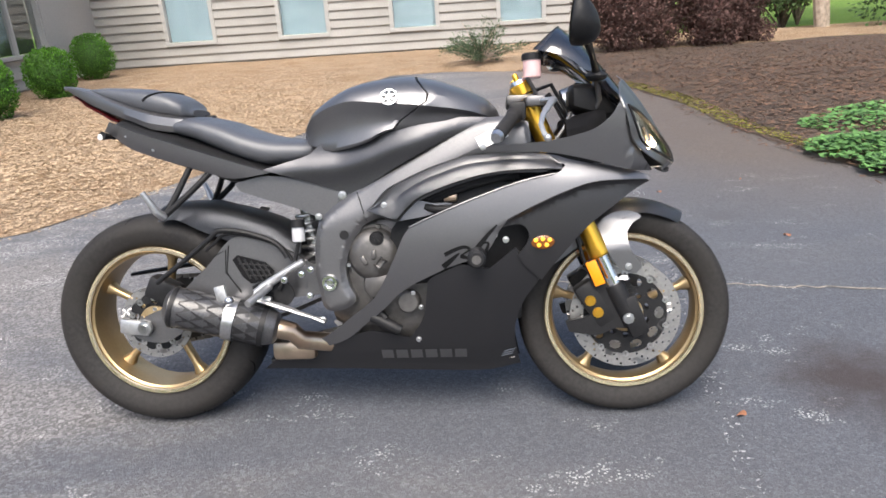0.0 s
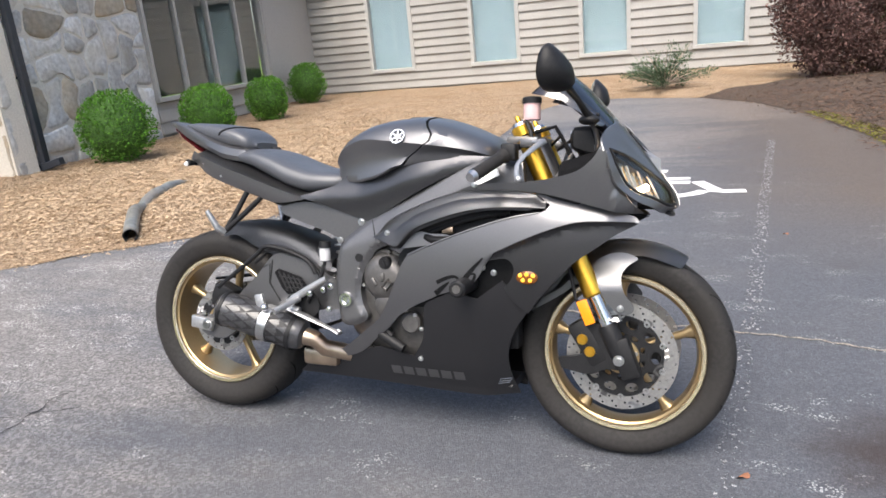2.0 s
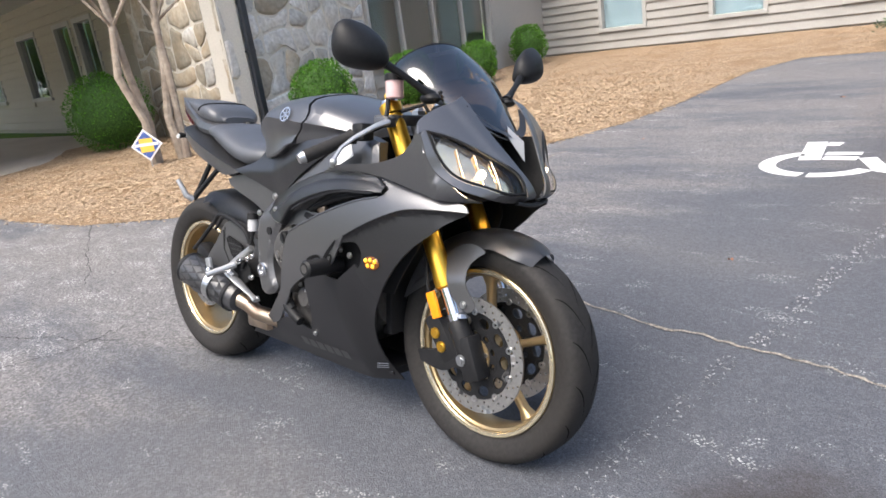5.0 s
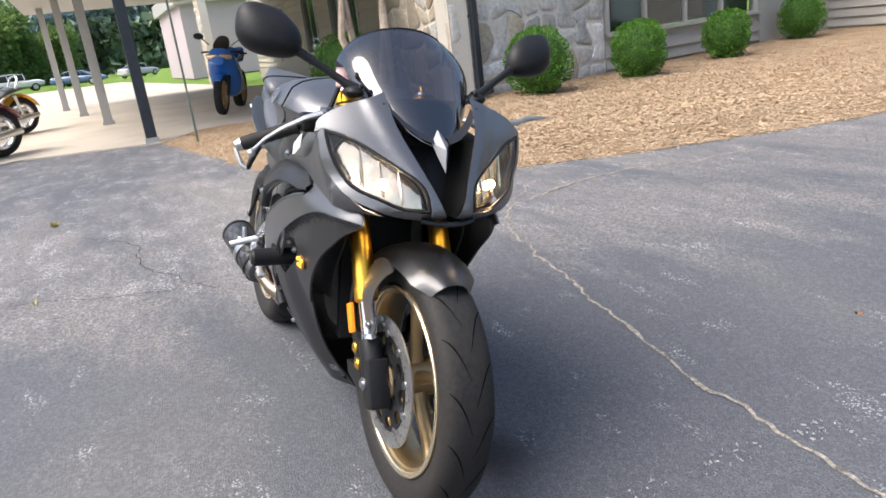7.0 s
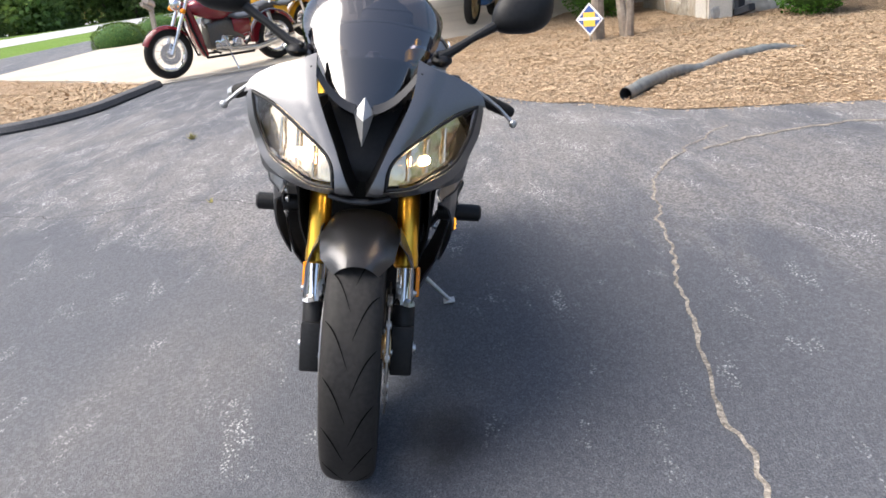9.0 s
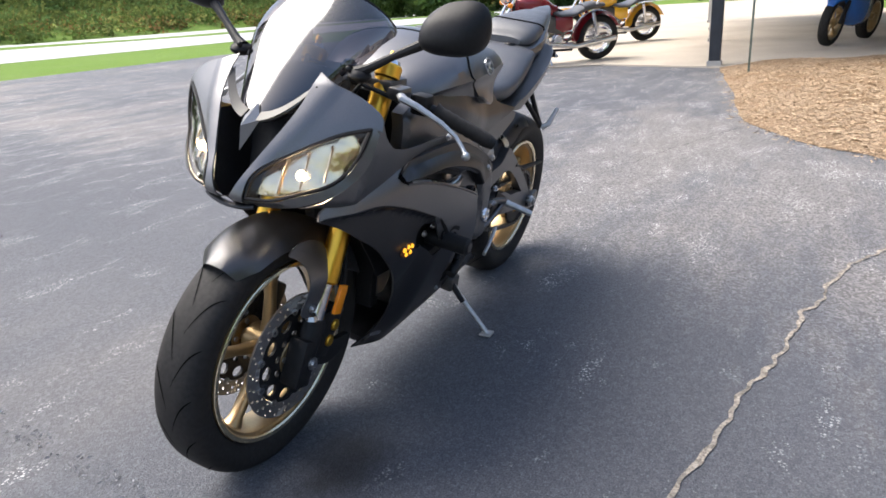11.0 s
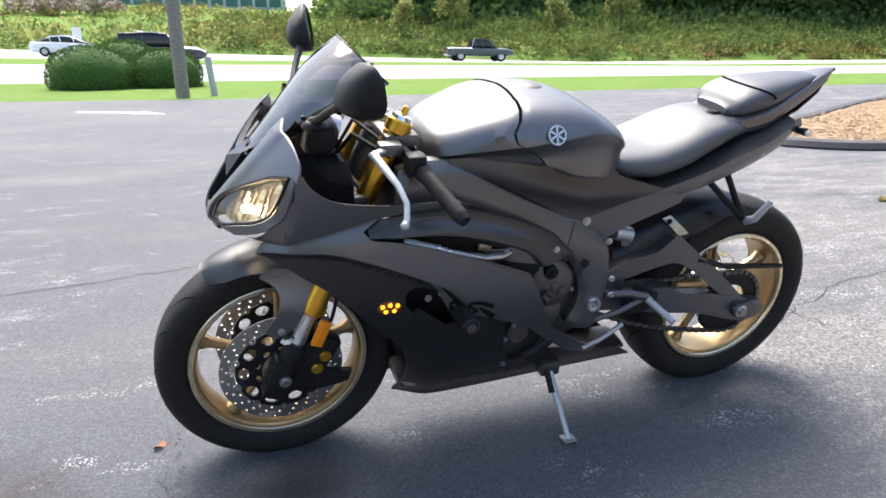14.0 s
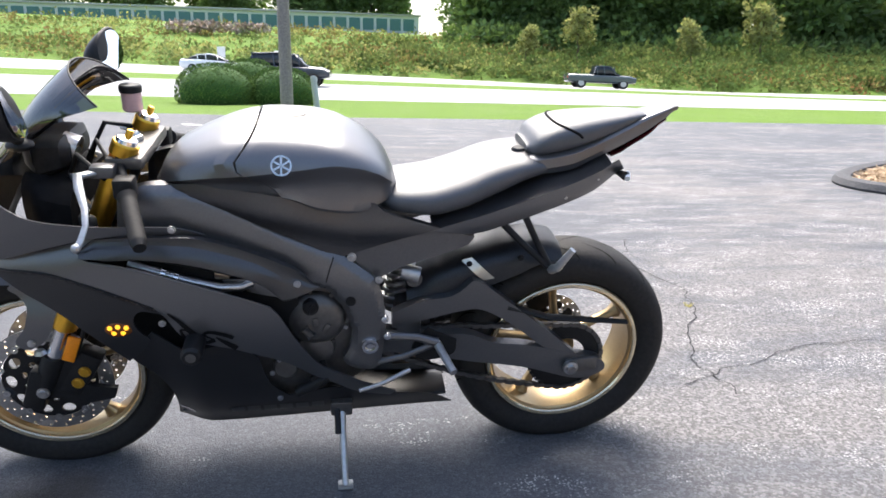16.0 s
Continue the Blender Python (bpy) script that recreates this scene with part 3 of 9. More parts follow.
# faded stall lines: what is left of the paint, in flecks
for a, b, n in (((1.09, 1.06), (1.55, 5.6), 420), ((1.06, 0.95), (0.86, -0.9), 130)):
    w = 0.035
    stuff("stall_line", flakes([(a[0] - w, a[1]), (a[0] + w, a[1]), (b[0] + w, b[1]), (b[0] - w, b[1])], n * 2, 0.009, lambda x, y: -0.003, 0.0), M_OLDPAINT, "worn flecks of a white stall line", "road marking")


def wheelchair_sign():
    """The painted access symbol: a wheel arc, a seat and body, a foot rest."""
    bm = B()

    def band(pts, w):
        prev = None
        for i, p in enumerate(pts):
            a, b = Vector(pts[max(0, i - 1)]), Vector(pts[min(len(pts) - 1, i + 1)])
            d = (b - a).normalized()
            s = Vector((-d.y, d.x)) * w / 2
            p = Vector(p)
            cur = (bm.verts.new((*(p + s), 0.004)), bm.verts.new((*(p - s), 0.004)))
            if prev:
                bm.faces.new((prev[0], cur[0], cur[1], prev[1]))
            prev = cur
    for a0, a1 in ((123, 263), (270, 334)):
        band([(0.66 + 0.305 * math.cos(a), 3.63 + 0.305 * math.sin(a)) for a in [radians(a0 + (a1 - a0) * k / 20) for k in range(21)]], 0.10)
    band([(0.487, 4.275), (0.572, 3.715)], 0.13)
    band([(0.565, 4.215), (0.655, 4.205)], 0.115)
    band([(0.640, 3.785), (0.835, 3.775)], 0.105)
    band([(0.625, 3.910), (0.835, 3.920)], 0.085)
    band([(0.885, 3.80), (1.02, 3.48), (1.06, 3.468), (1.21, 3.475)], 0.10)
    return solo("access_symbol", bm, M_PAINT, "white painted wheelchair symbol on the asphalt bay", "road marking", kind="structure", smooth=False)


wheelchair_sign()


def tuft(x, y, h, count, label, material=M_DRYGRASS, z=0.0):
    bm = B()
    for _ in range(count):
        a, r = rnd(0, 6.28), rnd(0, h * 0.8)
        bx, by = x + math.cos(a) * r * 0.6, y + math.sin(a) * r * 0.6
        tip = Vector((bx + math.cos(a) * h * rnd(0.2, 0.9), by + math.sin(a) * h * rnd(0.2, 0.9), z + h * rnd(0.3, 1.0)))
        s = Vector((-math.sin(a), math.cos(a), 0)) * 0.004
        base = Vector((bx, by, z))
        bm.faces.new([bm.verts.new(base - s), bm.verts.new(base + s), bm.verts.new(tip)])
    return solo("weed", bm, material, label, "weed", kind="stuff", smooth=False)


tuft(-0.14, -2.77, 0.10, 130, "dry yellow weed growing in a crack")
tuft(-1.78, -0.82, 0.03, 16, "small yellowish weed in worn asphalt")
tuft(-3.87, -1.5, 0.06, 60, "small yellowish weed in the lot")
tuft(-3.8, -0.8, 0.06, 60, "small yellowish weed in the lot")


def ground_cover(x, y, r, count, seed):
    """Low broad leaves on short stalks."""
    rng = random.Random(seed)
    verts, faces = [], []
    for _ in range(count):
        a, q = rng.uniform(0, 6.28), r * math.sqrt(rng.random())
        c = Vector((x + q * math.cos(a), y + q * math.sin(a), 0.04 + rng.uniform(0.02, 0.11) * (1.2 - q / r)))
        b, l, w, up = rng.uniform(0, 6.28), rng.uniform(0.025, 0.055), rng.uniform(0.4, 0.65), rng.uniform(-0.3, 0.5)
        d, e = Vector((math.cos(b), math.sin(b), up)), Vector((-math.sin(b), math.cos(b), rng.uniform(-0.3, 0.3)))
        n = len(verts)
        verts += [c - d * l * 0.5, c - d * l * 0.1 + e * l * w, c + d * l * 0.5, c - d * l * 0.1 - e * l * w]
        faces.append((n, n + 1, n + 2, n + 3))
    me = bpy.data.meshes.new("leaves")
    me.from_pydata(verts, [], faces)
    stuff("ground_cover", me, M_COVER, "low broad-leaved green ground cover at the bed's edge", "plant")


M_COVER = vary(mat("ground cover leaves", (0.085, 0.19, 0.05), 0.7, spread=0.3, scale=30), 0.5, island=True)
for i, (x, y, r, n) in enumerate(((3.3, 3.9, 0.45, 1000), (2.9, 3.1, 0.38, 1000), (2.95, 2.6, 0.32, 800), (3.6, 4.3, 0.35, 500), (3.35, 3.25, 0.35, 700))):
    ground_cover(x, y, r, n, 90 + i)
M_MOSS = vary(mat("moss", (0.16, 0.15, 0.035), 0.95, spread=0.4, scale=60, spec=0.1), 0.4, island=True)
stuff("moss", flakes([(2.05, 7.5), (2.35, 5.7), (2.40, 4.4), (2.62, 3.1), (2.78, 3.1), (2.62, 4.6), (2.6, 5.8), (2.35, 7.5)], 2600, 0.022, lambda x, y: 0.016, 0.2), M_MOSS, "yellow-green moss along the bed's edge", "moss")


def fallen_leaf(x, y, s, a, color):
    bm = B()
    ring = [bm.verts.new((x + s * (math.cos(t) * math.cos(a) - 0.4 * math.sin(t) * math.sin(a)), y + s * (math.cos(t) * math.sin(a) + 0.4 * math.sin(t) * math.cos(a)), 0.008 + 0.006 * math.sin(2 * t))) for t in [2 * math.pi * k / 10 for k in range(10)]]
    bm.faces.new(ring)
    solo("fallen_leaf", bm, color, "small reddish brown fallen leaf on asphalt", "leaf", group="fallen leaves")


M_LEAF1 = mat("fallen leaf", (0.30, 0.13, 0.07), 0.8, spread=0.3, scale=60)
for x, y, s, a in ((1.01, 0.07, 0.02, 0.5), (1.9, 2.6, 0.015, 1.1), (0.9, 5.3, 0.022, 2.0), (1.35, 2.4, 0.016, 0.2), (0.2, 6.3, 0.02, 0.4), (1.75, 1.55, 0.018, 2.6), (-0.9, 4.4, 0.016, 1.3), (0.75, 1.8, 0.012, 0.3)):
    fallen_leaf(x, y, s, a, M_LEAF1)


# ---- road, lawn, island ----
ROAD = pose(0, -15.4, 0, 0, 0, -7)


def strip(name, y0, y1, z, material, label, category, x0=-260, x1=200):
    bm = B()
    n = 92
    rows = [[bm.verts.new((x0 + (x1 - x0) * k / n, y, z + climb(*(ROAD @ Vector((x0 + (x1 - x0) * k / n, y, 0))).xy))) for k in range(n + 1)] for y in (y0, y1)]
    for k in range(n):
        bm.faces.new((rows[0][k], rows[0][k + 1], rows[1][k + 1], rows[1][k]))
    return solo(name, bm, material, label, category, ROAD, kind="structure", smooth=False)


strip("lawn", -11.5, 3.0, -0.02, M_GRASS, "mown green lawn strip beside the road", "lawn")
strip("road_near", -27, -11.5, -0.01, M_ROAD, "pale sunlit two-lane carriageway", "road")
strip("median", -35, -27, 0.0, M_GRASS, "grass strip between the carriageways", "median")
strip("road_far", -53, -35, -0.01, M_ROAD, "pale sunlit far carriageway", "road")
for y in (-12.2, -26.3, -35.7, -52.2):
    strip("edge_line", y - 0.07, y + 0.07, 0.002, M_PAINT, "white edge line of the road", "road marking")

ISLAND = [(-8.35, -3.25), (-7.3, -3.32), (-6.3, -3.45), (-5.75, -3.9), (-5.72, -4.4), (-6.1, -4.9), (-7.1, -5.6), (-8.5, -6.3), (-12, -8.2), (-14, -9.0)]
isl = curve_pts([(*p, 1) if i in (0, 9) else p for i, p in enumerate(ISLAND)], 6)
solo("mulch_island", sheet([tuple(p) for p in isl], lambda x, y: 0.05 + 0.03 * nz(x, y, 1.2), 0.5), M_MULCH, "mulched island with an asphalt kerb", "island", kind="structure")
bm = B()
line = curve_pts([(*p, 1) if i in (0, 9) else p for i, p in enumerate(ISLAND)], 6)[: 9 * 6 + 1]
tube(bm, [(p.x, p.y, 0.025) for p in line], 0.11, 8, flat=0.75)
solo("island_kerb", bm, M_KERB, "low rounded dark asphalt kerb round the island", "kerb", kind="structure")
island_poly = [tuple(p) for p in isl]
stuff("wood_chips", flakes(island_poly, 3500, 0.07, lambda x, y: 0.06, centre=(-7.5, -4.6), reach=1.5), M_CHIP, "tan wood chips on the island", "wood chips")

# concrete walk under the porch posts
WALK = [(-8.5, -3.2), (-9.3, -1.4), (-8.6, 0.38), (-9.4, 2.6), (-11.0, 3.4), (-11.0, 5.0), (-60, 2.0), (-60, -9.0), (-14, -9.0)]
solo("concrete_walk", sheet(WALK, lambda x, y: 0.02 if x > -10.2 and y < 0.5 else 0.06, 1.2, 0.08), M_CONCRETE, "pale concrete walk in front of the entrance", "walkway", kind="structure", smooth=False)

# ---- building ----
WALL_Y = 15.0


def lapped(bm, u0, u1, z0, z1, course, holes, put):
    """Lap boards between u0 and u1, cut at holes (u0, u1, z0, z1); put(u, out, z) gives the place."""
    z = z0
    boards = []
    while z < z1 - 0.02:
        top = min(z + course, z1)
        cuts = [(a, b) for a, b, c, d in holes if c < top - 0.01 and d > z + 0.01]
        spans, u = [], u0
        for a, b in sorted(cuts):
            if a > u:
                spans.append((u, a))
            u = max(u, b)
        if u < u1:
            spans.append((u, u1))
        for a, b in spans:
            boards.append((a, b, z, top))
        z = top
    return boards


def board_mesh(w, h, put):
    bm = B()
    prof = [(0.0, 0.0), (0.046, 0.0), (0.049, 0.005), (0.008, h), (0.0, h)]
    a = [bm.verts.new(put(0, o, z)) for o, z in prof]
    b = [bm.verts.new(put(w, o, z)) for o, z in prof]
    n = len(prof)
    for i in range(n):
        bm.faces.new((a[i], a[(i + 1) % n], b[(i + 1) % n], b[i]))
    bm.faces.new(a[::-1])
    bm.faces.new(b)
    return bm


def sided_wall(name, m, length, height, holes, material, label, course=0.195, z0=0.1):
    """A wall in its own frame: x along, y out of the wall towards the viewer (negative), with real holes and lap boards."""
    w = thing(name, label, "wall", m, kind="structure")
    bm = B()
    us = sorted({0, length, *[h[0] for h in holes], *[h[1] for h in holes]})
    for a, b in zip(us, us[1:]):
        zs = [(0.0, height)]
        for c, d, e, f in holes:
            if c < b - 1e-6 and d > a + 1e-6:
                zs = [s for lo, hi in zs for s in ((lo, min(hi, e)), (max(lo, f), hi)) if s[1] > s[0] + 1e-6]
        for lo, hi in zs:
            box(bm, a, b, 0.0, 0.18, lo, hi)
    part("wall_core", bm, material, w, smooth=False)
    for a, b, z, top in lapped(None, 0, length, z0, height, course, holes, None):
        ob = part("board", board_mesh(b - a, top - z, lambda u, o, zz: Vector((u, -o, zz))), material, w, smooth=False)
        ob.location = (a, 0, z)
    return w


def window_unit(name, parent_m, u0, u1, z0, z1, glazing, label, mullions=(), depth=0.10, frame_w=0.09):
    w = thing(name, label, "window", parent_m, kind="structure")
    bm = B()
    for a, b, c, d in ((u0 - frame_w, u0, z0 - frame_w, z1 + frame_w), (u1, u1 + frame_w, z0 - frame_w, z1 + frame_w), (u0, u1, z1, z1 + frame_w)):
        box(bm, a, b, -0.055, 0.12, c, d)
    part("window_frame", bm, M_TRIM, w, smooth=False)
    bm = B()
    box(bm, u0 - frame_w, u1 + frame_w, -0.075, 0.12, z0 - frame_w - 0.002, z0 - 0.004, 0.006)
    part("window_sill", bm, M_TRIM, w, smooth=False)
    edges = [u0, *mullions, u1]
    for a, b in zip(edges, edges[1:]):
        bm = B()
        box(bm, a + 0.006, b - 0.006, 0.03, 0.036, z0, z1)
        pane = part("pane", bm, M_GLASS, w, smooth=False)
        pane.visible_shadow = False
    for u in mullions:
        bm = B()
        box(bm, u - 0.03, u + 0.03, -0.02, 0.08, z0, z1)
        part("mullion", bm, M_TRIM, w, smooth=False)
    # a blind, else a near-black plate painted for the unlit room's darkness
    bm = B()
    box(bm, u0, u1, 0.12 if glazing is M_BLIND else 0.17, 0.14 if glazing is M_BLIND else 0.178, z0, z1)
    part("blind" if glazing is M_BLIND else "interior_shade", bm, glazing, w, smooth=False)
    return w


HEIGHT = 3.4
north = pose(-8.95, WALL_Y, 0, 0, 0, 0.6)
cuts = [(1.97, 3.03, 0.60, 2.6), (4.68, 5.74, 0.60, 2.6), (7.32, 8.30, 0.60, 2.6), (9.80, 10.75, 0.60, 2.6)]
sided_wall("wall_north", north, 13.3, HEIGHT, [(a - 0.09, b + 0.09, c - 0.09, d + 0.09) for a, b, c, d in cuts], M_SIDING, "weathered off-white lap siding wall")
for i, (a, b, c, d) in enumerate(cuts):
    window_unit("window_%d" % (i + 1), north, a, b, c, d, M_BLIND, "tall window with pale blue-grey blind and off-white frame")

# the wing: stone end, then a glazed stretch, facing the bay
C0, C1 = Vector((-6.95, 4.75, 0)), Vector((-8.75, 15.0, 0))
WA = math.degrees(math.atan2(C1.y - C0.y, C1.x - C0.x))
wing = Matrix.Translation(C0) @ pose(0, 0, 0, 0, 0, WA)      # x runs along the wall, the bay lies on -y
WL = (C1 - C0).length
GL0, GLEN = 2.80, 4.72
wing_glass = wing @ pose(GL0, 0, 0)
gcuts = [(0.09, 4.60, 0.70, 2.7)]
sided_wall("wall_wing", wing_glass, GLEN, HEIGHT, [(a - 0.09, b + 0.09, c - 0.09, d + 0.09) for a, b, c, d in gcuts], M_SIDING, "off-white lap siding under a band of windows", z0=0.1)
window_unit("window_6", wing_glass, *gcuts[0], M_ROOMSHADE, "dark glazed window band reflecting siding, white mullions", mullions=(1.10, 2.26, 3.42), frame_w=0.07)
bm = B()
box(bm, GL0 + GLEN, WL, -0.05, 0.2, 0, HEIGHT)
solo("corner_pier", bm, M_TRIM, "smooth white painted pier in the corner", "pier", wing, kind="structure", smooth=False)


def stone_face(name, m, length, height, label, material, seed, size=0.34):
    """A wall of uneven field stones set in mortar."""
    rng = random.Random(seed)
    w = thing(name, label, "stone wall", m, kind="structure")
    bm = B()
    box(bm, 0, length, 0.0, 0.3, 0, height)
    part("mortar", bm, M_MORTAR, w, smooth=False)
    nx, nz_ = int(length / size), int(height / (size * 0.8))
    cx, cz = length / nx, height / nz_
    # corner points of a bent grid, shared by neighbours
    P = {}
    for i in range(nx + 1):
        for j in range(nz_ + 1):
            x, z = i * cx, j * cz
            if 0 < i < nx:
                x += rng.uniform(-0.34, 0.34) * cx
            if 0 < j < nz_:
                z += rng.uniform(-0.34, 0.34) * cz
            P[i, j] = Vector((x, 0, z))
    used = set()
    for j in range(nz_):
        for i in range(nx):
            if (i, j) in used:
                continue
            ring = [P[i, j], P[i + 1, j], P[i + 1, j + 1], P[i, j + 1]]
            r = rng.random()
            if r < 0.28 and i + 1 < nx and (i + 1, j) not in used:
                used.add((i + 1, j))
                ring = [P[i, j], P[i + 1, j], P[i + 2, j], P[i + 2, j + 1], P[i + 1, j + 1], P[i, j + 1]]
            elif r < 0.5 and j + 1 < nz_:
                used.add((i, j + 1))
                ring = [P[i, j], P[i + 1, j], P[i + 1, j + 1], P[i + 1, j + 2], P[i, j + 2], P[i, j + 1]]
            c = sum(ring, Vector()) / len(ring)
            bm = B()
            out = []
            for p in ring:
                q = c + (p - c) * (1 - 0.025 / max(0.05, (p - c).length))
                out.append(q)
            # rounded, slightly bulged stone
            ringpts = []
            n = len(out)
            for k in range(n):
                a, b = out[k], out[(k + 1) % n]
                ringpts += [a.lerp(b, 0.16), a.lerp(b, 0.5) + Vector((rng.uniform(-0.012, 0.012), 0, rng.uniform(-0.012, 0.012))), a.lerp(b, 0.84)]
            proud = rng.uniform(0.005, 0.024)
            v0 = [bm.verts.new(p + Vector((0, 0.005, 0))) for p in ringpts]
            v1 = [bm.verts.new(c + (p - c) * 0.97 + Vector((0, -proud * 0.7, 0))) for p in ringpts]
            v2 = [bm.verts.new(c + (p - c) * 0.8 + Vector((0, -proud - rng.uniform(0, 0.012), 0))) for p in ringpts]
            k = len(ringpts)
            for a, b in ((v0, v1), (v1, v2)):
                for q in range(k):
                    bm.faces.new((a[q], a[(q + 1) % k], b[(q + 1) % k], b[q]))
            bm.faces.new(v2)
            part("stone", bm, material if rng.random() < 0.85 else (M_TANSTONE if material is M_STONE else M_STONE), w, angle=50)
    return w


STUB = 0.42
CORNER = wing @ Vector((-STUB, 0, 0))
stone_face("wall_stone_bay", wing @ pose(-STUB, 0, 0), GL0 + STUB, HEIGHT, "grey field-stone wall with pale mortar", M_STONE, 3, 0.34)
stone_face("wall_stone_end", Matrix.Translation(CORNER) @ pose(-2.9, 0.15, 0, 0, 0, -3), 2.9, HEIGHT, "tan field-stone end wall beside the entrance", M_TANSTONE, 8, 0.33)
porch = Matrix.Translation(C0) @ pose(-20.0, 1.25, 0, 0, 0, -3)
pcuts = [(16.0, 16.7, 0.5, 2.4), (13.2, 14.1, 0.1, 2.3), (11.9, 12.8, 0.1, 2.3), (9.0, 10.4, 0.9, 2.3), (5.0, 6.4, 0.9, 2.3)]
sided_wall("wall_porch", porch, 17.2, HEIGHT, [(a - 0.09, b + 0.09, c - 0.09, d + 0.09) for a, b, c, d in pcuts], M_TAUPE, "shaded taupe lap siding along the porch")
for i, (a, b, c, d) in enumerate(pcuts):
    window_unit("window_%d" % (i + 7), porch, a, b, c, d, M_ROOMSHADE, "dark porch window with pale frame")
stone_face("porch_pier", Matrix.Translation(C0) @ pose(-21.5, -0.6, 0, 0, 0, -3), 1.6, HEIGHT, "tan field-stone pier at the porch's far end", M_TANSTONE, 12, 0.42)

bm = B()
box(bm, -0.6, 13.8, -0.5, 9.0, HEIGHT, HEIGHT + 0.25)
solo("roof_north", bm, M_TRIM, "flat pale eaves over the siding wall", "roof", north, kind="structure", smooth=False)
bm = B()
box(bm, -0.5, WL + 0.5, -0.45, 12.0, HEIGHT, HEIGHT + 0.25)
solo("roof_wing", bm, M_TRIM, "pale eaves over the stone wing", "roof", wing, kind="structure", smooth=False)

# downspout at the stone corner
ds = thing("downspout", "dark metal downspout on the stone corner", "downspout", wing @ pose(-0.05, -0.10, 0))
bm = B()
box(bm, -0.05, 0.05, -0.04, 0.04, 0.16, HEIGHT, 0.01)
part("pipe", bm, M_DOWNSPOUT, ds, smooth=False)
bm = B()
box(bm, -0.05, 0.05, -0.28, 0.03, 0.07, 0.16, 0.012, Matrix.Rotation(radians(-14), 4, "X"))
part("elbow", bm, M_DOWNSPOUT, ds, smooth=False)
for z in (1.2, 2.6):
    bm = B()
    box(bm, -0.065, 0.065, -0.03, 0.06, z, z + 0.03)
    part("strap", bm, M_DOWNSPOUT, ds, smooth=False)

# drain pipe lying in the mulch, half buried on its way
dp = thing("drain_pipe", "dark grey-green plastic drain pipe half buried in the mulch", "pipe")
run = curve_pts([(-2.93, 2.00), (-3.2, 2.32), (-3.5, 2.68), (-3.7, 3.05), (-3.86, 3.5), (-4.0, 3.95)], 6, closed=False)
sink = [tab(k / (len(run) - 1), [0, 0.35, 0.5, 0.62, 0.85, 1.0], [0.045, 0.030, -0.020, 0.012, 0.006, -0.05]) for k in range(len(run))]
bm = B()
tube(bm, [(p.x, p.y, max(0.062, bed_height(p.x, p.y) + h) if k < 14 else bed_height(p.x, p.y) + h) for k, (p, h) in enumerate(zip(run, sink))], 0.052, 18, caps=False)
part("hose", bm, M_BLACKPIPE, dp, angle=80)
bm = B()
tube(bm, [(p.x, p.y, max(0.062, bed_height(p.x, p.y) + h) if k < 14 else bed_height(p.x, p.y) + h) for k, (p, h) in enumerate(list(zip(run, sink))[:6])], 0.046, 18, caps=False)
part("bore", bm, M_DOWNSPOUT, dp)

# entrance posts and their roof
for i, (x, y, w) in enumerate(((-8.75, 0.3, 0.15), (-13.2, -0.15, 0.17), (-17.6, -0.6, 0.17), (-22.0, -1.1, 0.17))):
    p = thing("porch_post", "dark-edged weathered porch post" if i == 0 else "pale wooden porch post on the walk", "post", pose(x, y, 0.02 if i == 0 else 0.06), group="porch posts")
    bm = B()
    box(bm, -w / 2, w / 2, -w / 2, w / 2, 0.0, 2.95, 0.008)
    part("shaft", bm, M_DOWNSPOUT if i == 0 else M_TRIM, p, smooth=False)
    bm = B()
    box(bm, -w / 2 - 0.02, w / 2 + 0.02, -w / 2 - 0.02, w / 2 + 0.02, 0.0, 0.07)
    part("foot", bm, M_TRIM, p, smooth=False)
bm = B()
box(bm, -24, -8.4, -1.6, 6.2, 2.95, 3.15)
solo("porch_roof", bm, M_TRIM, "flat pale porch roof over the walk", "roof", pose(0, 0, 0.05), kind="structure", smooth=False)


# ---- the motorcycle ----
M_MATTE = mat("charcoal bodywork", (0.165, 0.165, 0.171), 0.34, metal=0.80, spread=0.04, scale=300, large=3)
M_BLACKBODY = mat("matt black bodywork", (0.016, 0.016, 0.018), 0.40, metal=0.0, spread=0.06, scale=250, large=3)
M_COVER_PAINT = mat("dark satin cover", (0.095, 0.095, 0.100), 0.34, metal=0.9, spread=0.05, scale=250, large=3)
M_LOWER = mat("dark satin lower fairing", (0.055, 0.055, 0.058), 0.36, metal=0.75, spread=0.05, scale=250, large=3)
M_SILVER = mat("silver-grey bodywork", (0.30, 0.30, 0.305), 0.32, metal=0.5, spread=0.04, scale=300, large=3)
M_DARK = mat("black plastic", (0.012, 0.012, 0.013), 0.5, spread=0.2, scale=120, spec=0.3)
M_ROUGHBLACK = mat("rough black plastic", (0.010, 0.010, 0.011), 0.9, spread=0.2, spec=0.1)
M_FRAME = mat("matt frame paint", (0.15, 0.149, 0.153), 0.38, metal=0.75, spread=0.06, scale=200)
M_SEAT = mat("seat vinyl", (0.060, 0.063, 0.072), 0.44, spread=0.12, scale=300, bump=0.0006, bump_scale=500, spec=1.0)
M_TYRE = mat("tyre rubber", (0.021, 0.0195, 0.019), 0.68, spread=0.25, scale=90, bump=0.0006, large=9, tone=(0.024, 0.022, 0.020), spec=0.3)
M_GROOVESHADE = mat("tread groove shade", (0.003, 0.003, 0.003), 0.95, spread=0.1, spec=0.05)
M_GOLD = mat("gold wheel paint", (0.425, 0.31, 0.165), 0.32, metal=0.8, spread=0.06, scale=150, large=4)
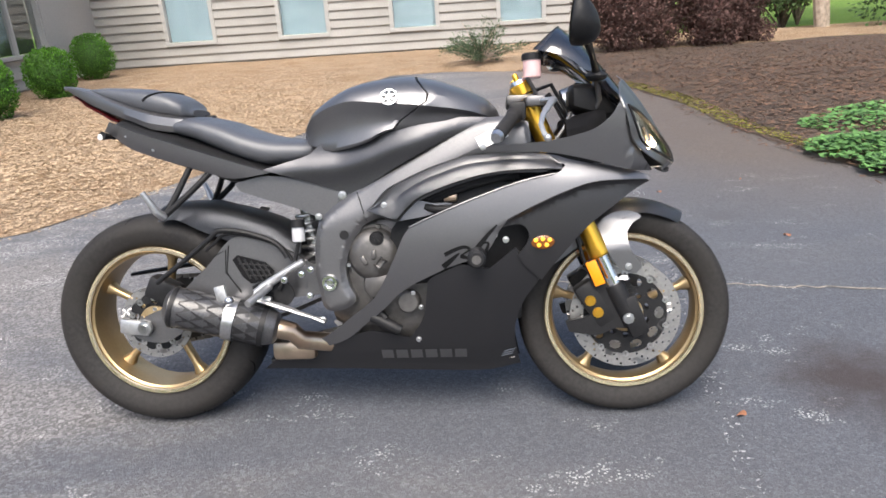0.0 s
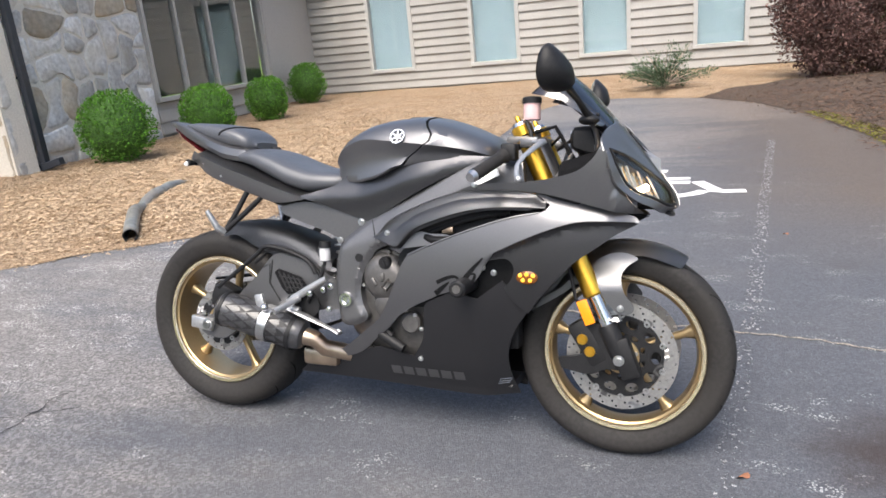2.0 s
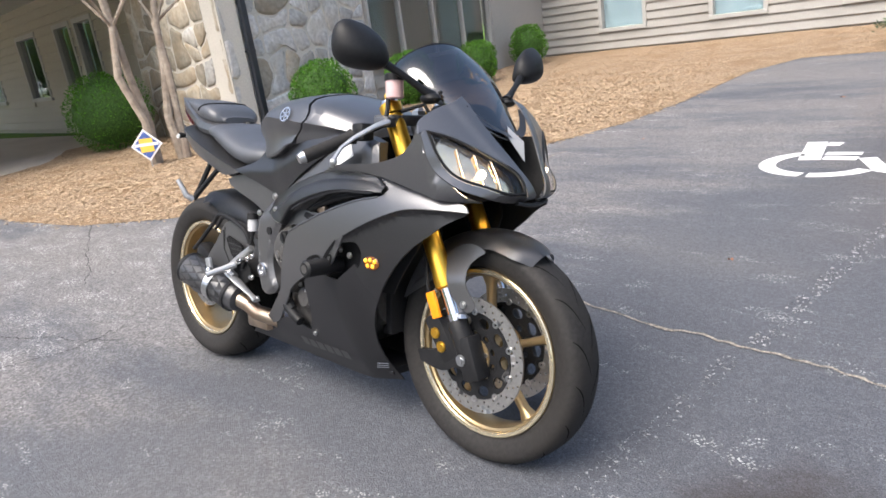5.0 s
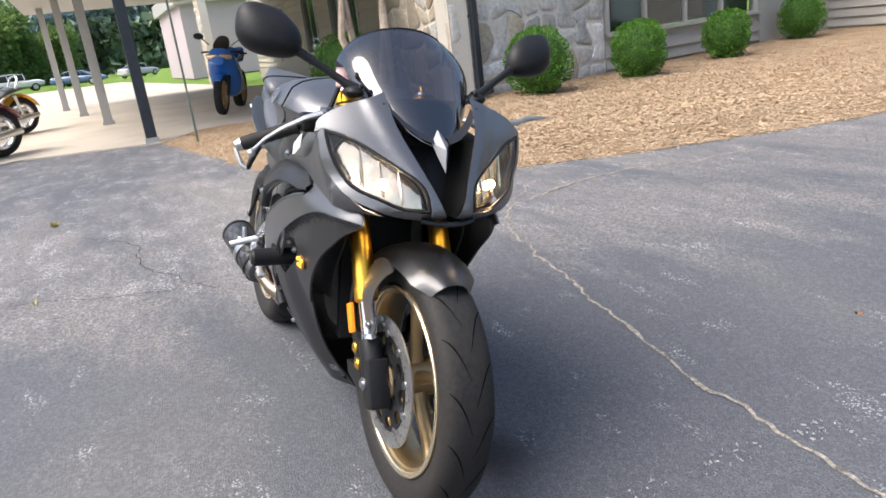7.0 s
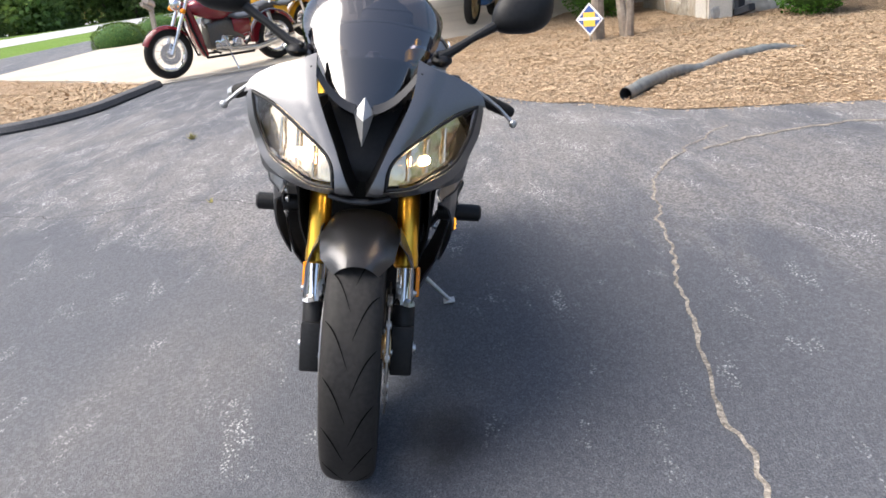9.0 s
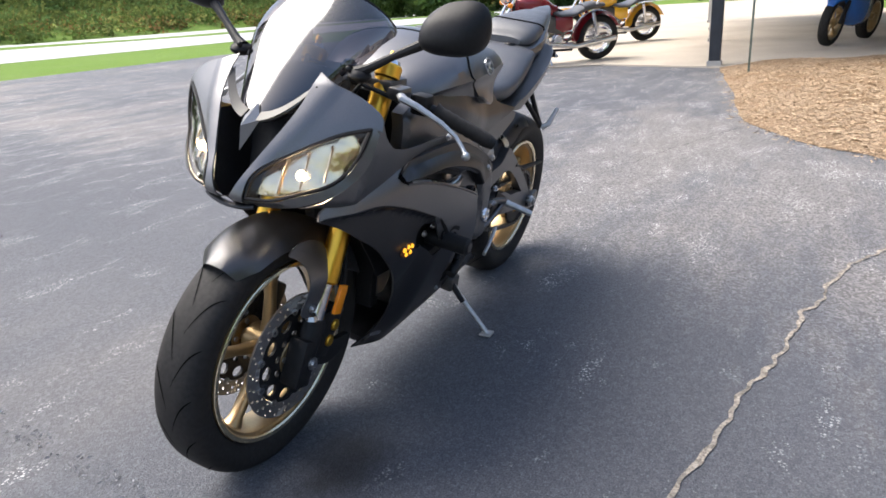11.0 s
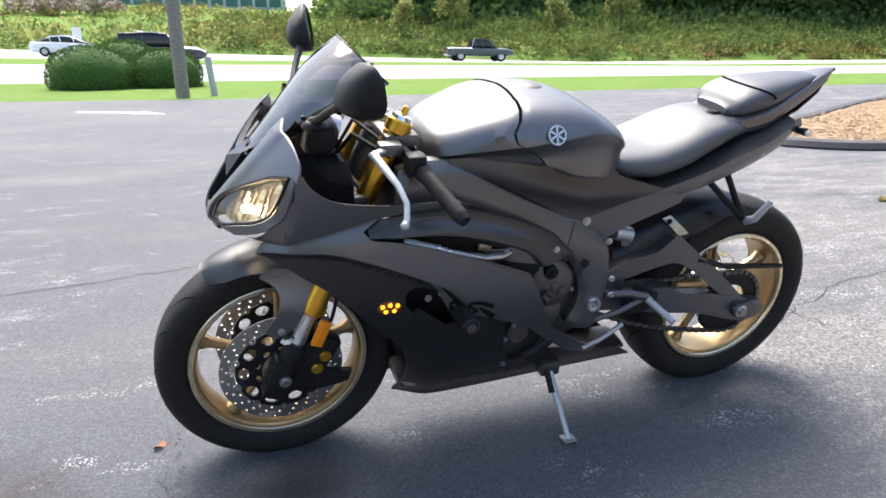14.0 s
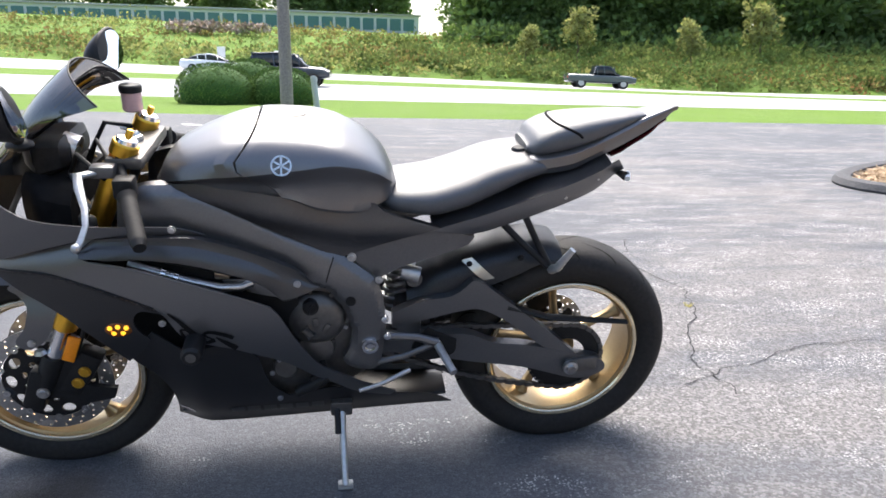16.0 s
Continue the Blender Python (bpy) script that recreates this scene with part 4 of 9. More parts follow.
M_GOLDRIM = mat("polished rim lip", (0.86, 0.74, 0.52), 0.22, metal=0.9, spread=0.05, scale=100)
M_FORK = mat("gold fork anodising", (0.85, 0.48, 0.06), 0.28, metal=0.95, spread=0.04, scale=100)
M_STEEL = mat("brushed steel", (0.55, 0.55, 0.55), 0.3, metal=1.0, spread=0.12, scale=120)
M_DISC = mat("ground disc steel", (0.40, 0.39, 0.38), 0.36, metal=0.85, spread=0.12, scale=140)
M_CHROME = mat("chrome", (0.75, 0.75, 0.76), 0.12, metal=1.0, spread=0.02, scale=60)
M_ALLOY = mat("cast alloy", (0.50, 0.50, 0.50), 0.45, metal=0.9, spread=0.1, scale=90)
M_ENGINE = mat("dark engine metal", (0.135, 0.129, 0.124), 0.45, metal=0.75, spread=0.15, scale=60)
M_TITAN = mat("heated steel pipe", (0.50, 0.40, 0.30), 0.3, metal=1.0, spread=0.2, scale=20, large=8, tone=(0.45, 0.28, 0.20))
M_AMBER = mat("amber reflector", (0.90, 0.28, 0.01), 0.25, spread=0.1, scale=200)
M_LED = glow(mat("amber lamp", (0.9, 0.5, 0.05), 0.3, spread=0.1), (1.0, 0.42, 0.02), 0.7)
M_LENS = mat("headlight lens", (0.95, 0.95, 0.95), 0.03, trans=1.0, spread=0.0, ior=1.3)
M_REFLECT = mat("headlight reflector", (0.90, 0.74, 0.52), 0.14, metal=1.0, spread=0.08, scale=30, bump=0.004, bump_scale=24)
M_BULB = glow(mat("lit bulb", (1.0, 0.85, 0.6), 0.3, spread=0.0), (1.0, 0.76, 0.48), 130.0)


def smoked(name, tint, ior=1.5):
    """A thin dark see-through sheet with a glossy face."""
    m = bpy.data.materials.new(name)
    m.use_nodes = True
    nt = m.node_tree
    nt.nodes.remove(nt.nodes["Principled BSDF"])
    see, shine = nt.nodes.new("ShaderNodeBsdfTransparent"), nt.nodes.new("ShaderNodeBsdfGlossy")
    see.inputs["Color"].default_value = (*tint, 1)
    shine.inputs["Roughness"].default_value = 0.08
    fr, mix = nt.nodes.new("ShaderNodeFresnel"), nt.nodes.new("ShaderNodeMixShader")
    fr.inputs["IOR"].default_value = ior
    nt.links.new(fr.outputs["Fac"], mix.inputs["Fac"])
    nt.links.new(see.outputs["BSDF"], mix.inputs[1])
    nt.links.new(shine.outputs["BSDF"], mix.inputs[2])
    nt.links.new(mix.outputs["Shader"], nt.nodes["Material Output"].inputs["Surface"])
    return m


M_SMOKE = smoked("smoked screen", (0.085, 0.080, 0.095), 2.3)
M_WHITE = mat("white label", (0.75, 0.75, 0.74), 0.6, spread=0.05)
M_MARK = mat("grey lettering", (0.12, 0.12, 0.125), 0.45, spread=0.05)
M_BADGE = mat("badge", (0.50, 0.53, 0.58), 0.25, metal=0.8, spread=0.05)
M_MIRROR = mat("mirror glass", (0.9, 0.9, 0.9), 0.02, metal=1.0, spread=0.0)
M_RED = mat("red plastic", (0.5, 0.02, 0.03), 0.4, spread=0.1)
M_CARBON = mat("carbon sleeve", (0.040, 0.040, 0.043), 0.34, spread=0.3, scale=260, coat=0.4)
M_HUGGER = mat("satin mudguard skin", (0.085, 0.089, 0.100), 0.42, metal=0.7, spread=0.08, scale=200, large=4)


def fairing_half(x, z):
    width = sum(tab(z + d, [0.14, 0.2, 0.3, 0.40, 0.48, 0.56, 0.64, 0.70, 0.76, 0.82], [0.085, 0.125, 0.175, 0.214, 0.236, 0.244, 0.241, 0.234, 0.224, 0.212]) for d in (-0.03, -0.015, 0.0, 0.015, 0.03)) / 5
    over = z - tab(x, [0.45, 0.55, 0.65, 0.74], [0.722, 0.710, 0.698, 0.676])
    return width * tab(x, [-0.35, -0.1, 0.1, 0.3, 0.5, 0.66, 0.76], [0.80, 0.90, 0.97, 1.0, 0.98, 0.88, 0.74]) - tuck(x, z) - 0.26 * ease((x - 0.40) / 0.14) * (over + math.sqrt(over * over + 0.0004))


def ease(v):
    v = min(1.0, max(0.0, v))
    return v * v * (3 - 2 * v)


def tuck(x, z):
    """How far the skin steps in below the pressed crease of the side panel."""
    crease = tab(x, [0.33, 0.367, 0.444, 0.517, 0.589, 0.667, 0.735], [0.580, 0.602, 0.6375, 0.6665, 0.6865, 0.6885, 0.685])
    return (0.012 * ease((crease - z) / 0.014) + 0.07 * max(0.0, crease - z)) * ease((x - 0.29) / 0.12)


def nose_line(z):
    return tab(z, [0.68, 0.70, 0.725, 0.75, 0.793, 0.85, 0.89, 0.94, 0.97], [0.765, 0.802, 0.834, 0.828, 0.803, 0.768, 0.742, 0.706, 0.68])


def nose_bow(z):
    return tab(z, [0.70, 0.77, 0.83, 0.89], [2.4, 2.3, 1.7, 1.35])


def nose_x(y, z):
    return nose_line(z) - nose_bow(z) * y * y


def upper_half(x, z):
    return min(0.246, math.sqrt(max(0.0, nose_line(z) - x) / nose_bow(z))) * tab(x, [0.0, 0.2, 0.45, 0.6], [0.86, 0.91, 0.96, 1.0]) * tab(z, [0.69, 0.76, 0.84, 0.90], [0.84, 0.91, 0.98, 1.0])


def panel(outline, half, side, th=0.004, step=0.022, n=6, lift=0.0, bevel=True):
    """A curved body panel: its outline in side view, its bulge from half(x, z)."""
    pts = curve_pts(outline, n)
    bm = sheet([tuple(p) for p in pts], lambda x, z: side * (half(x, z) + lift), step, side * th, axis=1)
    return bm


def front_panel(outline, side, th=0.004, step=0.02, lift=0.0, n=5, ridge=0.0):
    """A panel of the nose; ridge raises a pressed crease beside the centre duct."""
    pts = curve_pts(outline, n)

    def crease(y, z):
        d = (abs(y) - tab(z, [0.74, 0.80, 0.87, 0.96], [0.044, 0.072, 0.112, 0.140])) / 0.016
        return ridge * (math.exp(-d * d) if d > 0 else math.exp(-0.18 * d * d))
    return sheet([(side * p.x, p.y) for p in pts], lambda y, z: nose_x(y, z) + lift + crease(y, z), step, th, axis=0)


def loft(stations, n=20, expo=2.6, sharp=1.0):
    """Rings at x from (x, bottom, top, half width); rounded boxes in section."""
    bm = B()
    rings = []
    for x, lo, hi, w in stations:
        ring = []
        for k in range(n):
            a = 2 * math.pi * k / n
            c, s = math.cos(a), math.sin(a)
            ring.append(bm.verts.new((x, w * math.copysign(abs(c) ** (2 / expo), c), (lo + hi) / 2 + (hi - lo) / 2 * math.copysign(abs(s) ** (2 / expo), s))))
        rings.append(ring)
    for a, b in zip(rings, rings[1:]):
        for k in range(n):
            bm.faces.new((a[k], a[(k + 1) % n], b[(k + 1) % n], b[k]))
    bm.faces.new(rings[0])
    bm.faces.new(rings[-1][::-1])
    return bm


def dense(stations, m=4):
    """More stations, smoothly between those given."""
    xs = [s[0] for s in stations]
    cols = list(zip(*stations))[1:]
    out = []
    for a, b in zip(xs, xs[1:]):
        for k in range(m):
            x = a + (b - a) * k / m
            out.append((x, *[tab(x, xs, c) for c in cols]))
    out.append(stations[-1])
    return out


def bolt(name, p, r, parent, side, material=M_STEEL, length=0.008, label=""):
    bm = B()
    lathe(bm, [(0.0, length), (r * 0.55, length), (r * 0.6, length * 0.55), (r * 0.95, length * 0.5), (r, 0.0), (0.0, 0.0)], "y", 14, pose(*p) @ Matrix.Diagonal((1, side, 1, 1)))
    return part(name, bm, material, parent, label)


def wheel(bike, name, cx, cz, tyre_r, tyre_w, rim_r, rim_w, spokes, turn, label):
    """A cast five-spoke wheel, with its tyre and rim as parts of it."""
    o = pose(cx, 0, cz)
    bm = B()
    lathe(bm, [(0.0, -0.06), (0.028, -0.06), (0.030, -0.05), (0.045, -0.045), (0.045, 0.045), (0.030, 0.05), (0.028, 0.06), (0.0, 0.06)], "y", 28, o)
    w = part(name, bm, M_GOLD, bike, label)
    # tyre: rounded crown, sidewalls down to the bead
    prof = []
    h, r0 = tyre_w / 2, rim_r + 0.006
    for k in range(15):
        a = math.pi * k / 14
        prof.append((tyre_r - 0.55 * h * (1 - math.sin(a)) ** 1.4, -h * math.cos(a)))
    prof = [(r0, -rim_w / 2 + 0.004), (r0 + 0.016, -h * 0.88)] + [(r, y) for r, y in prof if r > r0 + 0.03] + [(r0 + 0.016, h * 0.88), (r0, rim_w / 2 - 0.004), (r0 - 0.004, 0)]
    bm = B()
    lathe(bm, prof, "y", 96, o, closed=True)
    tyre = part("tyre", bm, M_TYRE, w, "worn black road tyre with slanted grooves", angle=60)
    # tread grooves as thin strips just above the rubber, black for the shade inside
    bm = B()
    N = 17
    for i in range(N):
        for sgn in (-1, 1):
            a0 = 2 * math.pi * (i + (0.5 if sgn > 0 else 0)) / N
            prev = None
            for k in range(9):
                t = k / 8
                y = sgn * h * (0.06 + 0.80 * t)
                a = a0 + 0.30 * t + 0.05 * math.sin(3 * t)
                ca = math.acos(max(-1, min(1, -y / h)))
                r = tyre_r - 0.55 * h * (1 - math.sin(ca)) ** 1.4 + 0.0008
                wd = 0.0065 * math.sin(math.pi * (0.1 + 0.85 * t)) / r
                cur = [bm.verts.new(o @ Vector((r * math.cos(a + q), y, r * math.sin(a + q)))) for q in (-wd / 2, wd / 2)]
                if prev:
                    bm.faces.new((prev[0], prev[1], cur[1], cur[0]))
                prev = cur
    part("tread_groove", bm, M_GROOVESHADE, w, smooth=False)
    # rim: a barrel with a lip each side
    rw = rim_w / 2
    bm = B()
    lathe(bm, [(rim_r + 0.004, -rw), (rim_r + 0.006, -rw + 0.006), (rim_r - 0.004, -rw + 0.012), (rim_r - 0.012, -rw * 0.45), (rim_r - 0.014, 0), (rim_r - 0.012, rw * 0.45), (rim_r - 0.004, rw - 0.012), (rim_r + 0.006, rw - 0.006), (rim_r + 0.004, rw),
               (rim_r - 0.008, rw - 0.001), (rim_r - 0.010, rw - 0.008), (rim_r - 0.016, rw - 0.012), (rim_r - 0.019, rw * 0.5), (rim_r - 0.022, 0), (rim_r - 0.019, -rw * 0.5), (rim_r - 0.016, -rw + 0.012), (rim_r - 0.010, -rw + 0.008), (rim_r - 0.008, -rw + 0.001)], "y", 96, o, closed=True)
    part("rim", bm, M_GOLD, w)
    for s in (-1, 1):
        bm = B()
        lathe(bm, [(rim_r + 0.005, s * (rw + 0.001)), (rim_r + 0.003, s * (rw + 0.003)), (rim_r - 0.006, s * (rw + 0.002)), (rim_r - 0.009, s * (rw - 0.002))], "y", 80, o)
        part("rim_lip", bm, M_GOLDRIM, w)
    for i in range(spokes):
        a = radians(turn) + 2 * math.pi * i / spokes
        bm = B()
        rings = []
        for r, wd, dp in ((0.035, 0.036, 0.040), (0.07, 0.024, 0.034), (0.12, 0.019, 0.030), (rim_r - 0.045, 0.022, 0.032), (rim_r - 0.017, 0.046, 0.042)):
            ring = []
            for c, s in ((-1, -0.6), (-0.5, -1), (0.5, -1), (1, -0.6), (1, 0.6), (0.5, 1), (-0.5, 1), (-1, 0.6)):
                p = Vector((r, s * dp / 2, c * wd / 2))
                ring.append(bm.verts.new(o @ (Matrix.Rotation(-a, 4, "Y") @ p)))
            rings.append(ring)
        for x, y in zip(rings, rings[1:]):
            for k in range(8):
                bm.faces.new((x[k], x[(k + 1) % 8], y[(k + 1) % 8], y[k]))
        bm.faces.new(rings[0])
        bm.faces.new(rings[-1])
        part("spoke", bm, M_GOLD, w, angle=50)
    return w


def pierced_ring(bm, o, r0, r1, cells, th, hole, shift=0.0, sides=10):
    """A flat ring cut into cells, each with an opening right through it; hole: its half sizes along the radius and the arc."""
    rm = (r0 + r1) / 2
    for i in range(cells):
        ac, da = 2 * math.pi * (i + shift) / cells, math.pi / cells
        rims = []
        for y in (-th / 2, th / 2):
            outer, inner = [], []
            for k in range(sides):
                q = 2 * math.pi * k / sides
                c, n = math.cos(q), math.sin(q)
                m = max(abs(c), abs(n))
                ro, ao = rm + (r1 - r0) / 2 * c / m, ac + da * n / m
                ri, ai = rm + hole[0] * c, ac + hole[1] / rm * n
                outer.append(bm.verts.new(o @ Vector((ro * math.cos(ao), y, ro * math.sin(ao)))))
                inner.append(bm.verts.new(o @ Vector((ri * math.cos(ai), y, ri * math.sin(ai)))))
            for k in range(sides):
                j = (k + 1) % sides
                bm.faces.new((outer[k], outer[j], inner[j], inner[k]))
            rims.append((outer, inner))
        for k in range(sides):
            j = (k + 1) % sides
            bm.faces.new((rims[0][1][k], rims[0][1][j], rims[1][1][j], rims[1][1][k]))
            bm.faces.new((rims[0][0][k], rims[0][0][j], rims[1][0][j], rims[1][0][k]))
    bmesh.ops.remove_doubles(bm, verts=bm.verts, dist=1e-5)


def disc(parent, cx, cz, y, r1, r0, holes, carrier=True):
    """A drilled brake disc, with a cast carrier of rounded openings and its bobbins."""
    o = pose(cx, y, cz)
    bm = B()
    step = (r1 - r0) / 3
    for j in range(3):
        pierced_ring(bm, o, r0 + step * j, r0 + step * (j + 1), holes, 0.0045, (0.0036, 0.0036), j / 3, 8)
    d = part("brake_disc", bm, M_DISC, parent, "drilled steel brake disc", angle=30)
    if carrier:
        bm = B()
        pierced_ring(bm, o, 0.074, r0 - 0.002, 10, 0.007, (0.014, 0.018), 0.0, 16)
        pierced_ring(bm, o, 0.050, 0.074, 10, 0.008, (0.007, 0.0095), 0.5, 16)
        part("disc_carrier", bm, M_DARK, parent, "black cast disc carrier with rounded openings", angle=30)
        bm = B()
        lathe(bm, [(0.030, -0.010), (0.050, -0.007), (0.052, 0.0), (0.050, 0.007), (0.030, 0.010)], "y", 32, o, closed=True)
        part("disc_hub", bm, M_GOLD, parent)
        for i in range(10):
            a = 2 * math.pi * (i + 0.5) / 10
            bm = B()
            lathe(bm, [(0.004, -0.006), (0.009, -0.006), (0.009, 0.006), (0.004, 0.006)], "y", 12, o @ pose(r0 * math.cos(a), 0, r0 * math.sin(a)), closed=True)
            part("bobbin", bm, M_STEEL, parent)
        for i in range(5):
            a = 2 * math.pi * (i + 0.2) / 5
            bm = B()
            lathe(bm, [(0, -0.011), (0.007, -0.011), (0.007, 0.011), (0, 0.011)], "y", 6, o @ pose(0.042 * math.cos(a), 0, 0.042 * math.sin(a)))
            part("disc_bolt", bm, M_STEEL, parent)
    return d


BIKE = pose(-0.007, 0.165, 0.001, -11.5, 0, -1.3)
bike = thing("sport_motorcycle", "matt charcoal sport motorcycle with gold wheels on its side stand", "motorcycle", BIKE)
FX, FZ, RX, RZ = 0.692, 0.300, -0.695, 0.316

fw = wheel(bike, "front_wheel", FX, FZ, 0.304, 0.120, 0.222, 0.094, 5, 20, "gold five-spoke front wheel")
for s in (-1, 1):
    disc(fw, FX, FZ, s * 0.072, 0.155, 0.118, 24)
bm = B()
rod(bm, (FX, -0.125, FZ), (FX, 0.125, FZ), 0.014, sides=16)
part("axle", bm, M_STEEL, fw)

rw = wheel(bike, "rear_wheel", RX, RZ, 0.322, 0.180, 0.222, 0.146, 5, 8, "gold five-spoke rear wheel")
disc(rw, RX, RZ, -0.078, 0.110, 0.075, 18)
bm = B()
lathe(bm, [(0.06, 0.086), (0.105, 0.086), (0.105, 0.094), (0.06, 0.094)], "y", 45, pose(RX, 0, RZ), closed=True)
part("sprocket", bm, M_DARK, rw)
bm = B()
for i in range(45):
    a = 2 * math.pi * i / 45
    box(bm, -0.004, 0.004, 0.086, 0.094, 0.10, 0.112, 0, pose(RX, 0, RZ) @ Matrix.Rotation(a, 4, "Y"))
part("sprocket_teeth", bm, M_DARK, rw, smooth=False)
bm = B()
rod(bm, (RX, -0.165, RZ), (RX, 0.165, RZ), 0.013, sides=16)
part("axle", bm, M_STEEL, rw)


# chain
def chain():
    c0, r0, c1, r1 = Vector((RX, RZ)), 0.108, Vector((-0.17, 0.40)), 0.036
    pts = []
    for k in range(30):
        a = radians(88 + 184 * k / 29)
        pts.append(c0 + r0 * Vector((math.cos(a), math.sin(a))))
    low_a, low_b = pts[-1], c1 + Vector((0.01, -r1))
    for k in range(1, 36):
        t = k / 36
        p = low_a.lerp(low_b, t)
        pts.append(p - Vector((0, 0.022 * math.sin(math.pi * t))))
    for k in range(10):
        a = radians(-80 + 170 * k / 9)
        pts.append(c1 + r1 * Vector((math.cos(a), math.sin(a))))
    up_a, up_b = pts[-1], pts[0]
    for k in range(1, 36):
        pts.append(up_a.lerp(up_b, k / 36))
    bm = B()
    for i, p in enumerate(pts):
        q = pts[(i + 1) % len(pts)]
        d = q - p
        m = pose((p.x + q.x) / 2, 0.091 + (0.004 if i % 2 else 0), (p.y + q.y) / 2) @ Matrix.Rotation(-math.atan2(d.y, d.x), 4, "Y")
        box(bm, -d.length * 0.62, d.length * 0.62, -0.006, 0.006, -0.006, 0.006, 0, m)
    return bm


part("chain", chain(), M_ENGINE, bike, "greasy drive chain", smooth=False)


# ---- forks and brakes ----
def fork_x(z):
    return 0.596 - 0.44 * (z - 0.53)


for s in (-1, 1):
    y = s * 0.104
    bm = B()
    tube(bm, [(fork_x(z), y, z) for z in (0.475, 0.48, 0.50, 0.52, 0.92)], [0.024, 0.029, 0.029, 0.0265, 0.0265], 20)
    f = part("fork_leg", bm, M_FORK, bike, "gold anodised inverted fork leg")
    bm = B()
    tube(bm, [(fork_x(0.49), y, 0.49), (fork_x(0.36), y, 0.36)], 0.0205, 18)
    part("slider", bm, M_CHROME, f)
    bm = B()
    tube(bm, [(fork_x(z), y, z) for z in (0.395, 0.39, 0.34, 0.28)], [0.026, 0.028, 0.028, 0.026], 16)
    box(bm, -0.022, 0.03, -0.026, 0.026, -0.055, 0.06, 0.006, pose(FX + 0.012, y, FZ) @ Matrix.Rotation(radians(-20), 4, "Y"))
    part("fork_foot", bm, M_DARK, f)
    bolt("axle_nut", (FX, s * 0.128, FZ), 0.016, f, s, M_STEEL, 0.010)
    brk = [(0.575, 0.392, 1), (0.640, 0.398, 1), (0.690, 0.345), (0.712, 0.300), (0.700, 0.270), (0.655, 0.268), (0.606, 0.250), (0.530, 0.262, 1), (0.520, 0.292, 1), (0.585, 0.306), (0.612, 0.345)]
    part("caliper_bracket", panel(brk, lambda x, z: 0.114, s, 0.016, 0.03), M_DARK, f)
    bm = B()
    lathe(bm, [(0, 0.010), (0.010, 0.010), (0.016, 0.0), (0, 0.0)], "z", 6, pose(fork_x(0.36) + 0.012, y + s * 0.012, 0.41))
    part("clamp_bolt", bm, M_STEEL, f)
    # radial caliper behind the leg
    bm = B()
    cal = pose(0.604, s * 0.088, 0.338) @ Matrix.Rotation(radians(-32), 4, "Y")
    box(bm, -0.030, 0.030, -0.028, 0.028, -0.068, 0.068, 0.010, cal)
    box(bm, 0.02, 0.075, -0.016, 0.016, -0.05, -0.01, 0.006, cal)
    c = part("brake_caliper", bm, M_DARK, bike, "black radial brake caliper")
    for dz in (-0.022, 0.018):
        bm = B()
        lathe(bm, [(0, 0.034), (0.011, 0.034), (0.013, 0.031), (0.015, 0.031), (0.015, 0.02), (0, 0.02)], "y", 20, cal @ Matrix.Diagonal((1, s, 1, 1)) @ pose(-0.006, 0, dz))
        part("piston_cap", bm, M_FORK, c)
    bm = B()
    box(bm, -0.015, 0.015, -0.005, 0.005, -0.036, 0.036, 0.003, pose(0.602, s * 0.135, 0.432) @ Matrix.Rotation(radians(-22), 4, "Y"))
    part("reflector", bm, M_AMBER, bike, "amber side reflector on the fork")
    bm = B()
    tube(bm, [(0.60, s * 0.12, 0.40), (0.572, s * 0.125, 0.47), (0.55, s * 0.11, 0.55), (0.50, s * 0.09, 0.66)], 0.005, 8)
    part("brake_hose", bm, M_DARK, bike)


# front mudguard: a crown over the tyre and two skirts to the fork legs
def mudguard():
    bm = B()
    rings = []
    for k in range(25):
        a = radians(58 + 98 * k / 24)
        w = tab(k / 24, [0, 0.08, 0.5, 1.0], [0.046, 0.076, 0.094, 0.080])
        r = tab(k / 24, [0, 0.15, 0.6, 1.0], [0.328, 0.328, 0.322, 0.308])
        ring = []
        for q in range(13):
            t = -1 + 2 * q / 12
            rr = r - 0.034 * abs(t) ** 2.6 - 0.028 * max(0, abs(t) - 0.72) * 3.5 * ease((k - 5) / 5) * ease((22 - k) / 4)
            ring.append(bm.verts.new((FX + rr * math.cos(a), w * t, FZ + rr * math.sin(a))))
        rings.append(ring)
    for a, b in zip(rings, rings[1:]):
        for k in range(12):
            bm.faces.new((a[k], a[k + 1], b[k + 1], b[k]))
    bmesh.ops.solidify(bm, geom=list(bm.faces), thickness=0.003)
    return bm


fend = part("front_mudguard", mudguard(), M_MATTE, bike, "charcoal front mudguard")
for s in (-1, 1):
    sk = [(0.615, 0.562), (0.655, 0.590), (0.70, 0.596), (0.735, 0.580), (0.712, 0.562), (0.694, 0.535), (0.702, 0.490), (0.730, 0.450), (0.715, 0.428), (0.690, 0.430), (0.656, 0.458), (0.626, 0.520)]
    part("skirt", panel(sk, lambda x, z: 0.088 + 0.034 * ease((0.59 - z) / 0.10), s, 0.003, 0.02), M_MATTE, fend)
    sk2 = [(0.61, 0.562), (0.565, 0.556), (0.515, 0.546), (0.461, 0.473), (0.433, 0.416, 1), (0.511, 0.462), (0.563, 0.498), (0.61, 0.525)]
    part("skirt", panel(sk2, lambda x, z: 0.080, s, 0.003, 0.02), M_MATTE, fend)
    bolt("screw", (0.694, s * 0.123, 0.445), 0.010, fend, s, M_STEEL)

